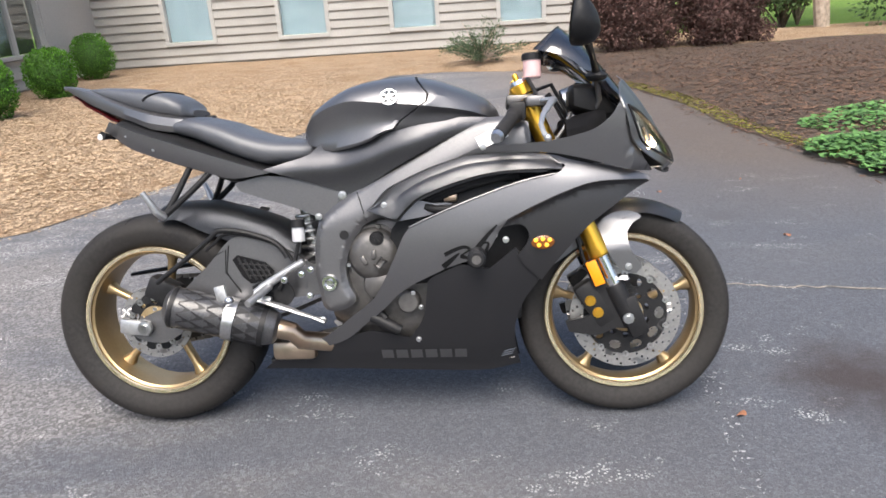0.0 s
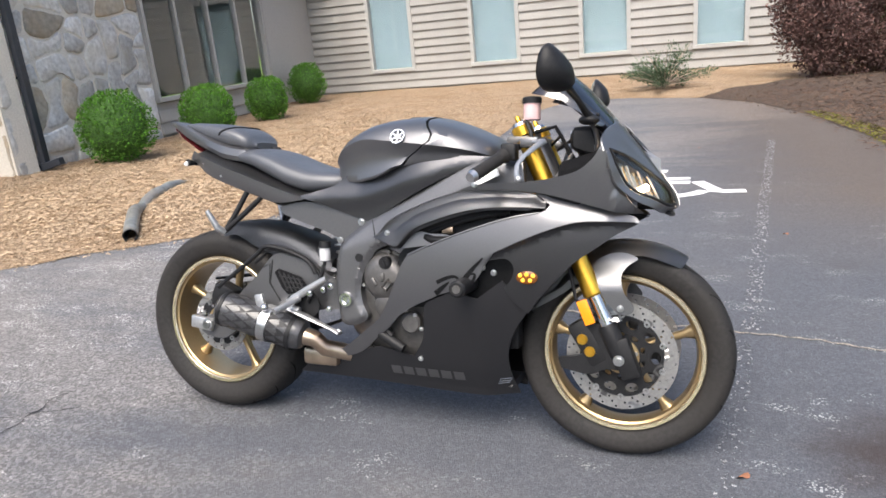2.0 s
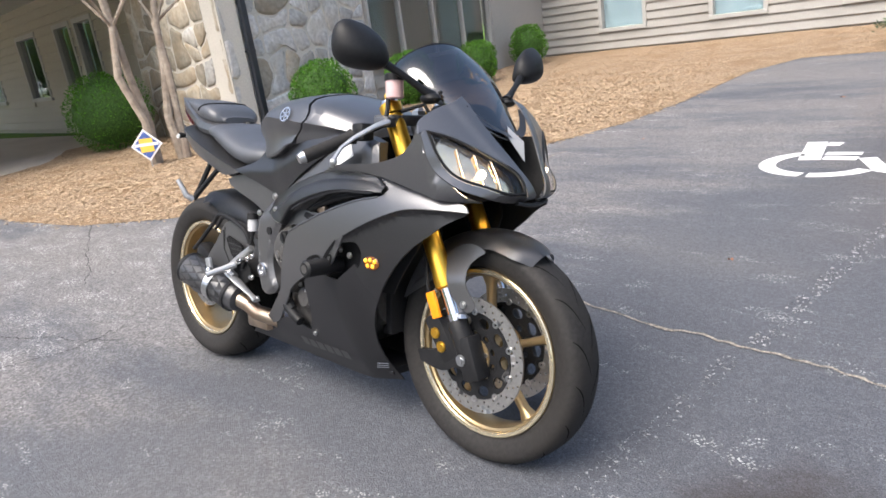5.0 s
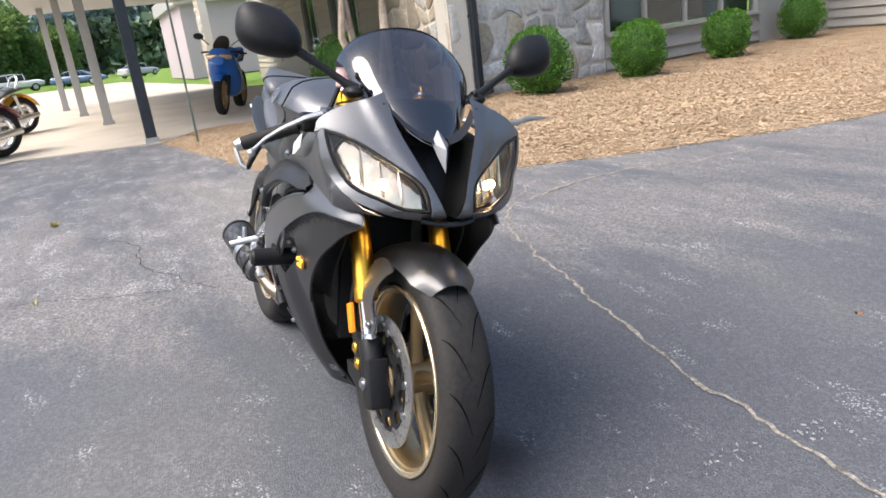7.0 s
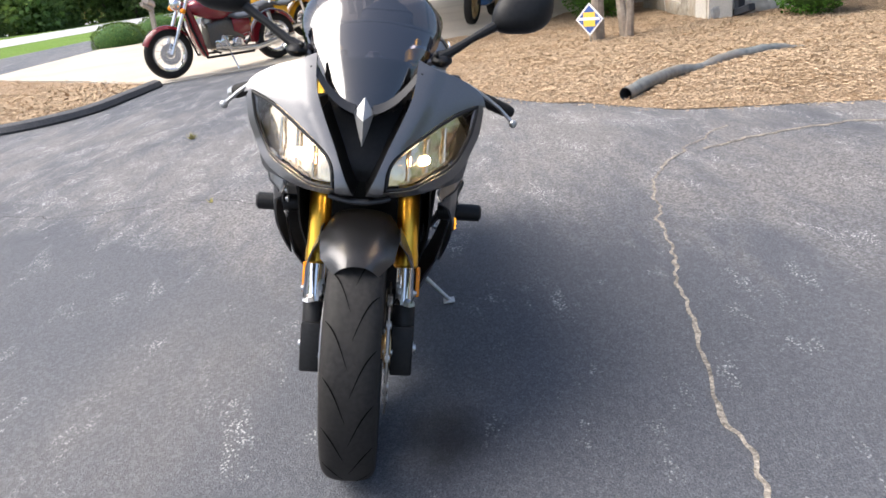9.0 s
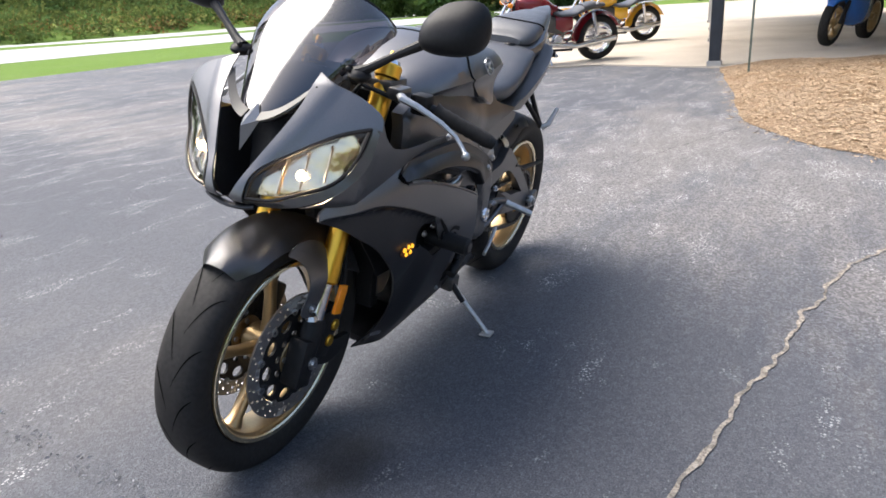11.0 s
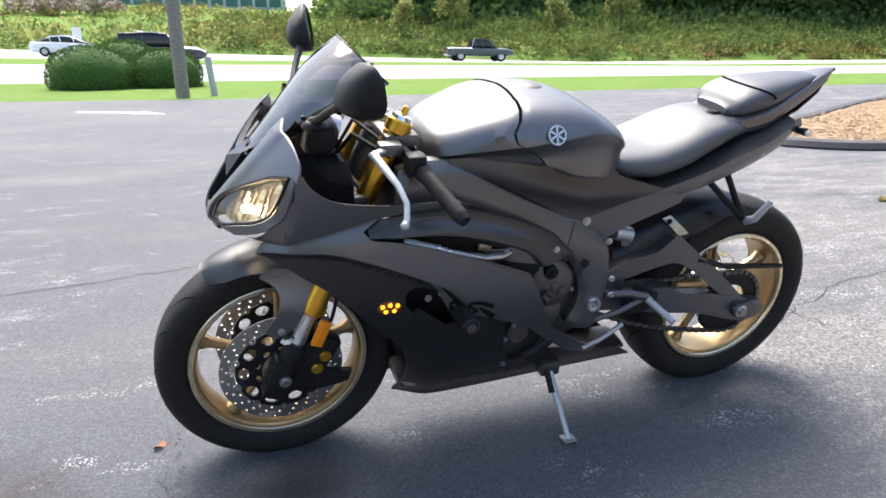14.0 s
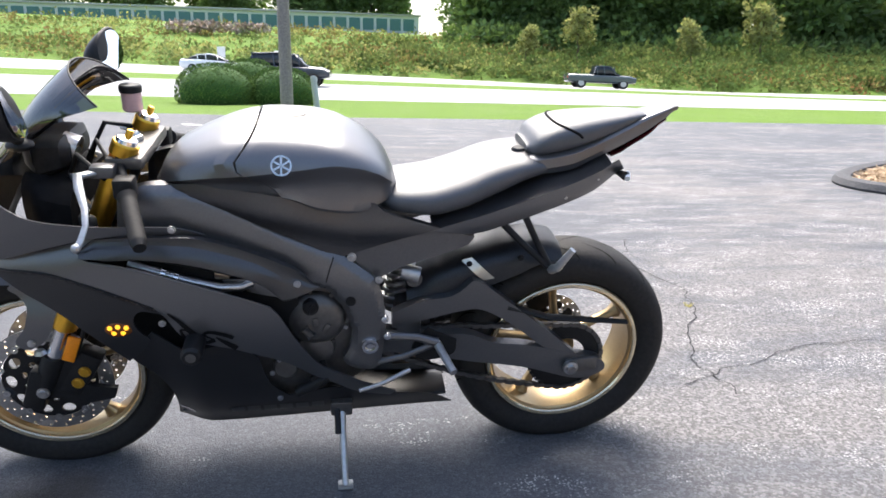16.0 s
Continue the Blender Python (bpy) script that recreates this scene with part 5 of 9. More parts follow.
# ---- bodywork ----
SIDE_B = [(0.108, 0.590, 1), (0.160, 0.613), (0.258, 0.651), (0.357, 0.684), (0.425, 0.702), (0.495, 0.714), (0.520, 0.733, 1), (0.478, 0.764, 1), (0.548, 0.749), (0.637, 0.726), (0.725, 0.704), (0.747, 0.685, 1), (0.667, 0.690), (0.589, 0.688), (0.517, 0.668), (0.444, 0.639), (0.367, 0.603, 1), (0.345, 0.574, 1), (0.314, 0.524), (0.28, 0.504), (0.205, 0.479), (0.174, 0.465), (0.111, 0.435), (0.063, 0.404, 1), (0.02, 0.362), (-0.03, 0.322), (-0.10, 0.266), (-0.19, 0.232, 1), (-0.205, 0.250, 1), (-0.14, 0.290), (-0.08, 0.335), (-0.03, 0.372), (0.001, 0.402), (0.036, 0.459), (0.063, 0.511), (0.088, 0.563)]
SIDE_LOW = [(0.745, 0.683, 1), (0.69, 0.655), (0.649, 0.626), (0.59, 0.585), (0.545, 0.542), (0.49, 0.48), (0.452, 0.43, 1), (0.41, 0.47), (0.390, 0.505, 1), (0.412, 0.53), (0.420, 0.562), (0.400, 0.586), (0.352, 0.582, 1), (0.369, 0.600, 1), (0.444, 0.636), (0.517, 0.665), (0.589, 0.685), (0.667, 0.687)]
BELLY = [(0.446, 0.430, 1), (0.405, 0.37), (0.380, 0.30), (0.378, 0.23), (0.392, 0.152, 1), (0.245, 0.146), (0.05, 0.152), (-0.10, 0.157), (-0.24, 0.158), (-0.375, 0.160, 1), (-0.30, 0.212), (-0.19, 0.236, 1), (-0.10, 0.272), (-0.027, 0.292, 1), (0.083, 0.268, 1), (0.125, 0.33), (0.142, 0.41, 1),
         (0.153, 0.447), (0.205, 0.473), (0.242, 0.485), (0.314, 0.471, 1), (0.385, 0.524, 1), (0.412, 0.49)]
UPPER = [(0.245, 0.768, 1), (0.295, 0.787), (0.36, 0.793), (0.474, 0.798), (0.58, 0.818), (0.628, 0.848), (0.650, 0.878), (0.658, 0.894), (0.668, 0.896, 1), (0.688, 0.85), (0.70, 0.79), (0.724, 0.742), (0.757, 0.706, 1), (0.70, 0.712), (0.637, 0.729), (0.55, 0.753), (0.476, 0.768), (0.381, 0.774), (0.305, 0.772)]


def duct_band(side):
    """The duct surround, row by row from the vent's edge: it rolls out, leans in towards the sky, and ends in a hollow below the upper panel."""
    bm = B()
    rows = []
    for k in range(49):
        x = -0.006 + 0.516 * k / 48
        lo = tab(x, [-0.006, 0.03, 0.075, 0.10, 0.135, 0.195, 0.261, 0.321, 0.388, 0.445, 0.510], [0.637, 0.622, 0.606, 0.630, 0.660, 0.685, 0.705, 0.718, 0.724, 0.724, 0.724])
        hi = tab(x, [-0.006, 0.047, 0.112, 0.195, 0.285, 0.381, 0.472, 0.510], [0.641, 0.690, 0.722, 0.753, 0.773, 0.774, 0.766, 0.742])
        fat = min(1.0, (hi - lo) / 0.05)
        row = []
        for t, out in ((0.0, -0.014), (0.02, 0.0), (0.05, 0.007), (0.10, 0.0105), (0.18, 0.0103), (0.32, 0.0080), (0.48, 0.0046), (0.56, 0.0010), (0.64, -0.004), (0.80, -0.006), (0.95, -0.004), (1.0, -0.014)):
            z = lo + (hi - lo) * t
            row.append(bm.verts.new((x, side * (fairing_half(x, z) + 0.008 * ease((z - 0.63) / 0.06) + 0.002 + out * fat), z)))
        rows.append(row)
    for a, b in zip(rows, rows[1:]):
        for i in range(len(a) - 1):
            bm.faces.new((a[i], a[i + 1], b[i + 1], b[i]))
    bmesh.ops.solidify(bm, geom=list(bm.faces), thickness=0.003)
    return bm


for s in (-1, 1):
    fb = part("side_fairing", panel(SIDE_B, fairing_half, s, 0.005, 0.008), M_MATTE, bike, "smooth matt charcoal side fairing")
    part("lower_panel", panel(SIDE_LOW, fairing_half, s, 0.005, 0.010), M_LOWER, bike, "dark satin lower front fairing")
    # dark line laid along the panel's pressed crease, for the shade in the fold
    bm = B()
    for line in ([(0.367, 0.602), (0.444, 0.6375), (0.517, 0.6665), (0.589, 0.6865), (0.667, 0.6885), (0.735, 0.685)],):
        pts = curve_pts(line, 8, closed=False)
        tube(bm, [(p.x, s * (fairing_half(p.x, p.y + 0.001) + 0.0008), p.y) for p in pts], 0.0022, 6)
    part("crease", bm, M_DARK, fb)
    part("belly_panel", panel(BELLY, fairing_half, s, 0.005, 0.014, lift=-0.006), M_BLACKBODY, bike, "matt black belly fairing")
    band = part("air_duct_band", duct_band(s), M_MATTE, bike, "charcoal air duct surround with a sharp sculpted ridge", angle=25)
    # rolled bright edge over the vent, a soft edge on the panel below it, and the scoop inside
    bm = B()
    pts = curve_pts([(0.472, 0.7225), (0.388, 0.725), (0.321, 0.720), (0.261, 0.707), (0.195, 0.687), (0.135, 0.663), (0.088, 0.641), (0.078, 0.620)], 6, closed=False)
    tube(bm, [(p.x, s * (fairing_half(p.x, p.y) + 0.004), p.y) for p in pts], [0.002] + [0.0045] * (len(pts) - 2) + [0.002], 8)
    part("vent_edge", bm, M_MATTE, band)
    bm = B()
    pts = curve_pts([(0.108, 0.590), (0.160, 0.613), (0.258, 0.651), (0.357, 0.684), (0.425, 0.702), (0.490, 0.713)], 6, closed=False)
    tube(bm, [(p.x, s * (fairing_half(p.x, p.y) - 0.0005), p.y) for p in pts], 0.0032, 8)
    part("panel_edge", bm, M_MATTE, fb)
    part("duct_scoop", panel([(0.078, 0.606, 1), (0.085, 0.640), (0.13, 0.656), (0.165, 0.650, 1), (0.22, 0.644), (0.16, 0.618)], lambda x, z: fairing_half(x, z) - 0.014 - 0.22 * max(0, x - 0.07), s, 0.004, 0.02), M_MATTE, bike)
    part("upper_fairing", panel(UPPER, upper_half, s, 0.005), M_MATTE, bike)
    # dark inner wall behind the vents
    inner = [(0.05, 0.58, 1), (0.16, 0.70), (0.40, 0.755), (0.52, 0.72, 1), (0.60, 0.64), (0.46, 0.44, 1), (0.25, 0.43), (0.02, 0.42, 1)]
    part("inner_panel", panel(inner, lambda x, z: fairing_half(x, z) * 0.74, s, 0.004, 0.06), M_DARK, bike)
    # lamp, slider, screws
    bm = B()
    for dx, dz in ((-0.018, 0.007), (0.0, 0.010), (0.018, 0.007), (-0.010, -0.006), (0.010, -0.006)):
        bmesh.ops.create_uvsphere(bm, u_segments=10, v_segments=6, radius=0.0060, matrix=pose(0.456 + dx, s * (fairing_half(0.456, 0.535) + 0.004), 0.535 + dz))
    sig = part("turn_signal", bm, M_LED, bike, "flush amber turn signal, lit")
    bm = B()
    bmesh.ops.create_uvsphere(bm, u_segments=20, v_segments=10, radius=1.0, matrix=pose(0.456, s * (fairing_half(0.456, 0.535) + 0.001), 0.536) @ Matrix.Diagonal((0.031, 0.005, 0.019, 1)))
    part("signal_lens", bm, mat("dark amber lens", (0.16, 0.055, 0.012), 0.2, spread=0.1), sig)
    bm = B()
    y0, y1 = s * 0.19, s * 0.312
    lathe(bm, [(0.0, y1), (0.018, y1), (0.024, y1 - s * 0.006), (0.024, y0), (0.0, y0)], "y", 22, pose(0.284, 0, 0.510))
    sl = part("frame_slider", bm, M_DARK, bike, "black plastic frame slider")
    bm = B()
    lathe(bm, [(0.0, y1 - s * 0.012), (0.009, y1 - s * 0.010), (0.012, y1 + s * 0.001), (0.0, y1 + s * 0.001)], "y", 16, pose(0.284, 0, 0.510))
    part("slider_bore", bm, M_ENGINE, sl)
    for x, z in ((0.045, 0.652), (0.36, 0.545), (0.33, 0.56), (0.31, 0.79)):
        bolt("screw", (x, s * (fairing_half(x, z) + (0.006 if z > 0.6 else -0.02)), z), 0.009, bike, s, M_STEEL)
    bolt("screw", (0.106, s * (fairing_half(0.106, 0.262) - 0.004), 0.262), 0.008, bike, s, M_STEEL)
    # plain bars in place of the lettering
    bm = B()
    for i in range(6):
        x = -0.008 + 0.0425 * i
        xs = [x, x + 0.034, x + 0.034, x]
        zs = [0.196, 0.196, 0.226, 0.226]
        bm.faces.new([bm.verts.new((a, s * (fairing_half(a, b) - 0.0045), b)) for a, b in zip(xs, zs)])
    bmesh.ops.solidify(bm, geom=list(bm.faces), thickness=0.001)
    part("lettering_bar", bm, M_MARK, bike, smooth=False)
    bm = B()
    for line, wide in (([(0.192, 0.481), (0.214, 0.499), (0.237, 0.518)], 0.0075), ([(0.198, 0.514), (0.222, 0.526), (0.250, 0.534), (0.264, 0.527), (0.240, 0.511)], 0.0055), ([(0.240, 0.511), (0.264, 0.501)], 0.006),
                       ([(0.264, 0.503), (0.286, 0.531), (0.310, 0.560), (0.338, 0.589)], 0.008), ([(0.268, 0.502), (0.292, 0.509), (0.308, 0.524), (0.313, 0.543), (0.290, 0.540)], 0.0055)):
        pts = curve_pts(line, 5, closed=False)
        rows = []
        for k, q in enumerate(pts):
            along = (pts[min(k + 1, len(pts) - 1)] - pts[max(k - 1, 0)]).normalized()
            fat = wide * (1 - 0.75 * (k / (len(pts) - 1)) ** 2)
            rows.append([bm.verts.new((x, s * (fairing_half(x, z) + 0.002), z)) for x, z in ((q.x - along.y * fat, q.y + along.x * fat), (q.x + along.y * fat, q.y - along.x * fat))])
        for a, b in zip(rows, rows[1:]):
            bm.faces.new((a[0], a[1], b[1], b[0]))
    bmesh.ops.solidify(bm, geom=list(bm.faces), thickness=0.001)
    part("logo_stroke", bm, M_DARK, bike, smooth=False)
    bm = B()
    for k in range(3):
        q = [(0.335 + 0.004 * k, 0.190 + 0.008 * k), (0.368 + 0.004 * k, 0.193 + 0.008 * k), (0.372 + 0.004 * k, 0.197 + 0.008 * k), (0.337 + 0.004 * k, 0.194 + 0.008 * k)]
        bm.faces.new([bm.verts.new((a, s * (fairing_half(a, b) - 0.0045), b)) for a, b in q])
    part("emblem_strokes", bm, M_BADGE, bike, smooth=False)

# belly keel joining both sides
part("belly_keel", loft(dense([(-0.36, 0.166, 0.19, 0.058), (-0.1, 0.160, 0.19, 0.074), (0.2, 0.158, 0.19, 0.080), (0.375, 0.166, 0.19, 0.076)], 3), 16), M_BLACKBODY, bike)
part("radiator", box(B(), 0.36, 0.40, -0.10, 0.10, 0.30, 0.66, 0.008), M_DARK, bike)
part("engine_block", loft(dense([(-0.14, 0.30, 0.62, 0.13), (-0.05, 0.24, 0.66, 0.145), (0.10, 0.22, 0.70, 0.15), (0.25, 0.24, 0.72, 0.155), (0.38, 0.32, 0.70, 0.14)], 2), 18, 4.0), M_ENGINE, bike)

# ---- nose ----
for s in (-1, 1):
    cowl = [(0.252, 0.872, 1), (0.240, 0.900), (0.195, 0.928), (0.143, 0.946), (0.104, 0.962, 1), (0.097, 0.905), (0.083, 0.865), (0.052, 0.80), (0.030, 0.75), (0.012, 0.712, 1), (0.046, 0.715, 1), (0.056, 0.775), (0.103, 0.815), (0.178, 0.862), (0.236, 0.882, 1)]
    part("upper_cowl", front_panel(cowl, s, 0.004, 0.009, ridge=0.006), M_MATTE, bike, "smooth charcoal nose cowl")
    lip = [(0.247, 0.868, 1), (0.237, 0.880, 1), (0.224, 0.82), (0.193, 0.766), (0.14, 0.741), (0.098, 0.725), (0.05, 0.722), (0.012, 0.711, 1), (0.05, 0.704), (0.10, 0.709), (0.147, 0.722), (0.202, 0.750), (0.238, 0.81)]
    part("lower_cowl", front_panel(lip, s), M_MATTE, bike)
    # headlight: reflector bowl with a lit bulb under a clear lens
    lens = [(0.233, 0.877, 1), (0.178, 0.857), (0.103, 0.810), (0.061, 0.774), (0.052, 0.728, 1), (0.098, 0.730), (0.14, 0.746), (0.190, 0.770), (0.220, 0.82)]
    L = part("headlight", front_panel(lens, s, 0.003, lift=-0.002), M_LENS, bike, "clear headlight lens, lamp lit")
    L.visible_shadow = False
    part("reflector", front_panel([(a * 0.97 + 0.004, b) if len(p) < 3 else (a * 0.97 + 0.004, b, 1) for p in lens for a, b in [p[:2]]], s, 0.002, lift=-0.030), M_REFLECT, L)
    bm = B()
    bmesh.ops.create_uvsphere(bm, u_segments=16, v_segments=10, radius=0.010, matrix=pose(nose_x(0.128, 0.775) - 0.022, s * 0.128, 0.775))
    part("bulb", bm, M_BULB, L)
    bm = B()
    for k in range(3):
        y = 0.095 + 0.036 * k
        lo, hi = 0.737 + 0.45 * max(0, y - 0.10) , 0.79 + 0.42 * (y - 0.06)
        tube(bm, [(nose_x(y, z) - 0.022, s * y, z) for z in (lo, (lo + hi) / 2, hi)], 0.003, 6)
    part("lens_rib", bm, M_REFLECT, L)
    seal = curve_pts([p for p in lens], 5)
    bm = B()
    ring = [(nose_x(p.x, p.y) + 0.001, s * p.x, p.y) for p in seal]
    tube(bm, ring + ring[:2], 0.0035, 6)
    part("lens_seal", bm, M_DARK, L)
for s in (-1, 1):
    bm = B()
    prev = None
    for y, z in ((0.083, 0.865), (0.062, 0.82), (0.043, 0.78), (0.028, 0.745), (0.012, 0.712)):
        x = nose_x(y, z)
        cur = (bm.verts.new((x, s * y, z)), bm.verts.new((x - 0.10, s * (y - 0.004), z)))
        if prev:
            bm.faces.new((prev[0], cur[0], cur[1], prev[1]))
        prev = cur
    bmesh.ops.solidify(bm, geom=list(bm.faces), thickness=0.002)
    part("duct_side", bm, M_DARK, bike)
# centre duct, chin and the small V below the screen
duct = [(0.0, 0.865, 1), (0.082, 0.865, 1), (0.052, 0.80), (0.016, 0.714, 1), (0.0, 0.714, 1)]
for s in (-1, 1):
    part("duct_wall", front_panel(duct, s, 0.004, lift=-0.10), M_DARK, bike)
bm = B()
tube(bm, [(nose_x(y, 0.712) - 0.004, y, 0.706 - 0.008 * (1 - (y / 0.06) ** 2)) for y in [-0.06 + 0.012 * k for k in range(11)]], 0.008, 10, flat=0.7)
part("chin", bm, M_BLACKBODY, bike)
bm = B()
vpts = [(0.0, 0.890), (0.020, 0.862), (0.012, 0.835), (0.0, 0.802), (-0.012, 0.835), (-0.020, 0.862)]
c0 = bm.verts.new((nose_line(0.85) + 0.016, 0, 0.852))
ring = [bm.verts.new((nose_line(z) - 0.01, y, z)) for y, z in vpts]
for k in range(6):
    bm.faces.new((ring[k], ring[(k + 1) % 6], c0))
part("nose_badge_wedge", bm, M_SILVER, bike, angle=10)
for s in (-1, 1):
    bm = B()
    prev = None
    for t in range(9):
        u = t / 8
        y, z = s * (0.018 + 0.085 * u), 0.862 + 0.012 * u + 0.05 * u * u
        x = nose_x(y, z) + 0.002
        cur = (bm.verts.new((x, y, z)), bm.verts.new((x - 0.02, y - s * 0.002, z + 0.014)))
        if prev:
            bm.faces.new((prev[0], cur[0], cur[1], prev[1]))
        prev = cur
    part("screen_base", bm, M_BLACKBODY, bike)


def screen():
    bm = B()
    rows = []
    for i in range(15):
        t = i / 14
        xc, zc = tab(t, [0, 0.25, 0.5, 0.75, 1.0], [0.752, 0.702, 0.647, 0.590, 0.528]), tab(t, [0, 0.25, 0.5, 0.75, 1.0], [0.858, 0.920, 0.988, 1.054, 1.109])
        w = tab(t, [0, 0.12, 0.35, 0.65, 0.85, 1.0], [0.022, 0.062, 0.112, 0.150, 0.156, 0.135])
        d = tab(t, [0, 0.3, 0.7, 1.0], [0.01, 0.042, 0.060, 0.078])
        drop = tab(t, [0, 0.3, 0.7, 1.0], [0.004, 0.016, 0.034, 0.072])
        row = []
        for k in range(21):
            a = -1 + 2 * k / 20
            row.append(bm.verts.new((xc - d * abs(a) ** 2.0, w * math.sin(a * 1.45) / math.sin(1.45), zc - drop * a * a)))
        rows.append(row)
    for a, b in zip(rows, rows[1:]):
        for k in range(20):
            bm.faces.new((a[k], a[k + 1], b[k + 1], b[k]))
    return bm


scr = part("windscreen", screen(), M_SMOKE, bike, "dark smoked double-bubble windscreen")
bm = B()
edge = []
for k in range(21):
    a = -1 + 2 * k / 20
    edge.append((0.528 - 0.078 * a * a, 0.135 * math.sin(a * 1.45) / math.sin(1.45), 1.109 - 0.072 * a * a))
tube(bm, edge, 0.0022, 6)
part("screen_edge", bm, M_DARK, scr)
for s in (-1, 1):
    for t in (0.2, 0.42):
        bm = B()
        z = 0.90 + 0.17 * t
        bmesh.ops.create_uvsphere(bm, u_segments=10, v_segments=6, radius=0.006, matrix=pose(0.745 - 0.27 * t, s * (0.085 + 0.13 * t), z))
        part("screen_screw", bm, M_DARK, bike)
    # mirror: housing, glass and stem
    bm = B()
    bmesh.ops.create_uvsphere(bm, u_segments=28, v_segments=16, radius=1.0)
    for v in bm.verts:
        x, y, z = v.co
        up = (z + 1) / 2
        depth = 0.078 * (1 - 0.80 * up ** 1.6)
        v.co = Vector((0.526 + 0.024 * up + depth * (max(x, -0.35) + 0.35) / 1.35 - 0.012 * y * s, s * 0.325 + 0.074 * math.copysign(abs(y) ** 0.8, y) * (1 - 0.18 * up), 1.072 + 0.052 * math.copysign(abs(z) ** 0.80, z) * (1.0 + 0.10 * y * s) + 0.016 * y * s))
    mir = part("mirror", bm, M_DARK, bike, "black rear-view mirror on a slim stalk")
    bm = B()
    bmesh.ops.create_circle(bm, cap_ends=True, segments=28, radius=1.0, matrix=pose(0, 0, 0, 0, 90, 0))
    for v in bm.verts:
        y, z = v.co.y, v.co.z
        up = (z + 1) / 2
        v.co = Vector((0.5245 + 0.024 * up - 0.012 * y * s, s * 0.325 + 0.064 * math.copysign(abs(y) ** 0.8, y) * (1 - 0.18 * up), 1.072 + 0.044 * math.copysign(abs(z) ** 0.80, z) * (1 + 0.1 * y * s) + 0.016 * y * s))
    part("mirror_glass", bm, M_MIRROR, mir, smooth=False)
    bm = B()
    tube(bm, [(0.612, s * 0.148, 0.962), (0.606, s * 0.170, 0.975), (0.592, s * 0.215, 1.005), (0.572, s * 0.268, 1.036)], [0.016, 0.010, 0.008, 0.011], 10)
    bmesh.ops.create_uvsphere(bm, u_segments=12, v_segments=8, radius=0.024, matrix=pose(0.610, s * 0.152, 0.958) @ Matrix.Diagonal((1.2, 1, 0.6, 1)))
    part("mirror_stalk", bm, M_DARK, mir)

# cockpit
part("dash", loft(dense([(0.545, 0.886, 0.930, 0.075), (0.558, 0.876, 0.948, 0.098), (0.60, 0.858, 0.950, 0.098), (0.64, 0.850, 0.925, 0.085), (0.675, 0.848, 0.892, 0.06)], 3), 18, 4.5), M_DARK, bike)
for s in (-1, 1):
    bm = B()
    tube(bm, [(0.605, s * 0.080, 0.86), (0.625, s * 0.092, 0.90), (0.618, s * 0.112, 0.945), (0.605, s * 0.145, 0.960)], 0.008, 8)
    tube(bm, [(0.55, s * 0.07, 0.87), (0.53, s * 0.10, 0.83), (0.50, s * 0.11, 0.79)], 0.006, 8)
    part("dash_bracket", bm, M_FRAME, bike)
bm = B()
lathe(bm, [(0.0, 0.0), (0.030, 0.0), (0.034, 0.006), (0.034, -0.03), (0.0, -0.03)], "x", 28, pose(0.546, 0.025, 0.909, 0, 20, 180))
part("tachometer", bm, M_STEEL, bike)
part("inner_cowl", loft(dense([(0.53, 0.72, 0.855, 0.170), (0.60, 0.72, 0.875, 0.165), (0.64, 0.73, 0.88, 0.130)], 3), 18, 3.5), M_ROUGHBLACK, bike)
part("cockpit_floor", box(B(), 0.36, 0.66, -0.19, 0.19, 0.695, 0.715, 0.004), M_ROUGHBLACK, bike)
for s in (-1, 1):
    wall = [(0.35, 0.76, 1), (0.60, 0.775, 1), (0.66, 0.86), (0.70, 0.90, 1), (0.66, 0.76, 1), (0.5, 0.70, 1)]
    part("cockpit_wall", panel(wall, lambda x, z: upper_half(x, z) - 0.018, s, 0.003, 0.04), M_DARK, bike)
bm = B()
box(bm, 0.375, 0.455, -0.135, 0.135, 0.895, 0.924, 0.008)
box(bm, 0.49, 0.56, -0.135, 0.135, 0.745, 0.785, 0.008)
part("triple_clamp", bm, M_ENGINE, bike)
bm = B()
tube(bm, [(fork_x(0.74), 0, 0.74), (fork_x(0.90), 0, 0.90)], 0.035, 18)
part("steering_head", bm, M_FRAME, bike)
bm = B()
lathe(bm, [(0, 0.022), (0.012, 0.022), (0.016, 0.014), (0.022, 0.012), (0.022, 0.0), (0, 0)], "z", 6, pose(fork_x(0.925), 0, 0.924))
part("stem_nut", bm, M_STEEL, bike)
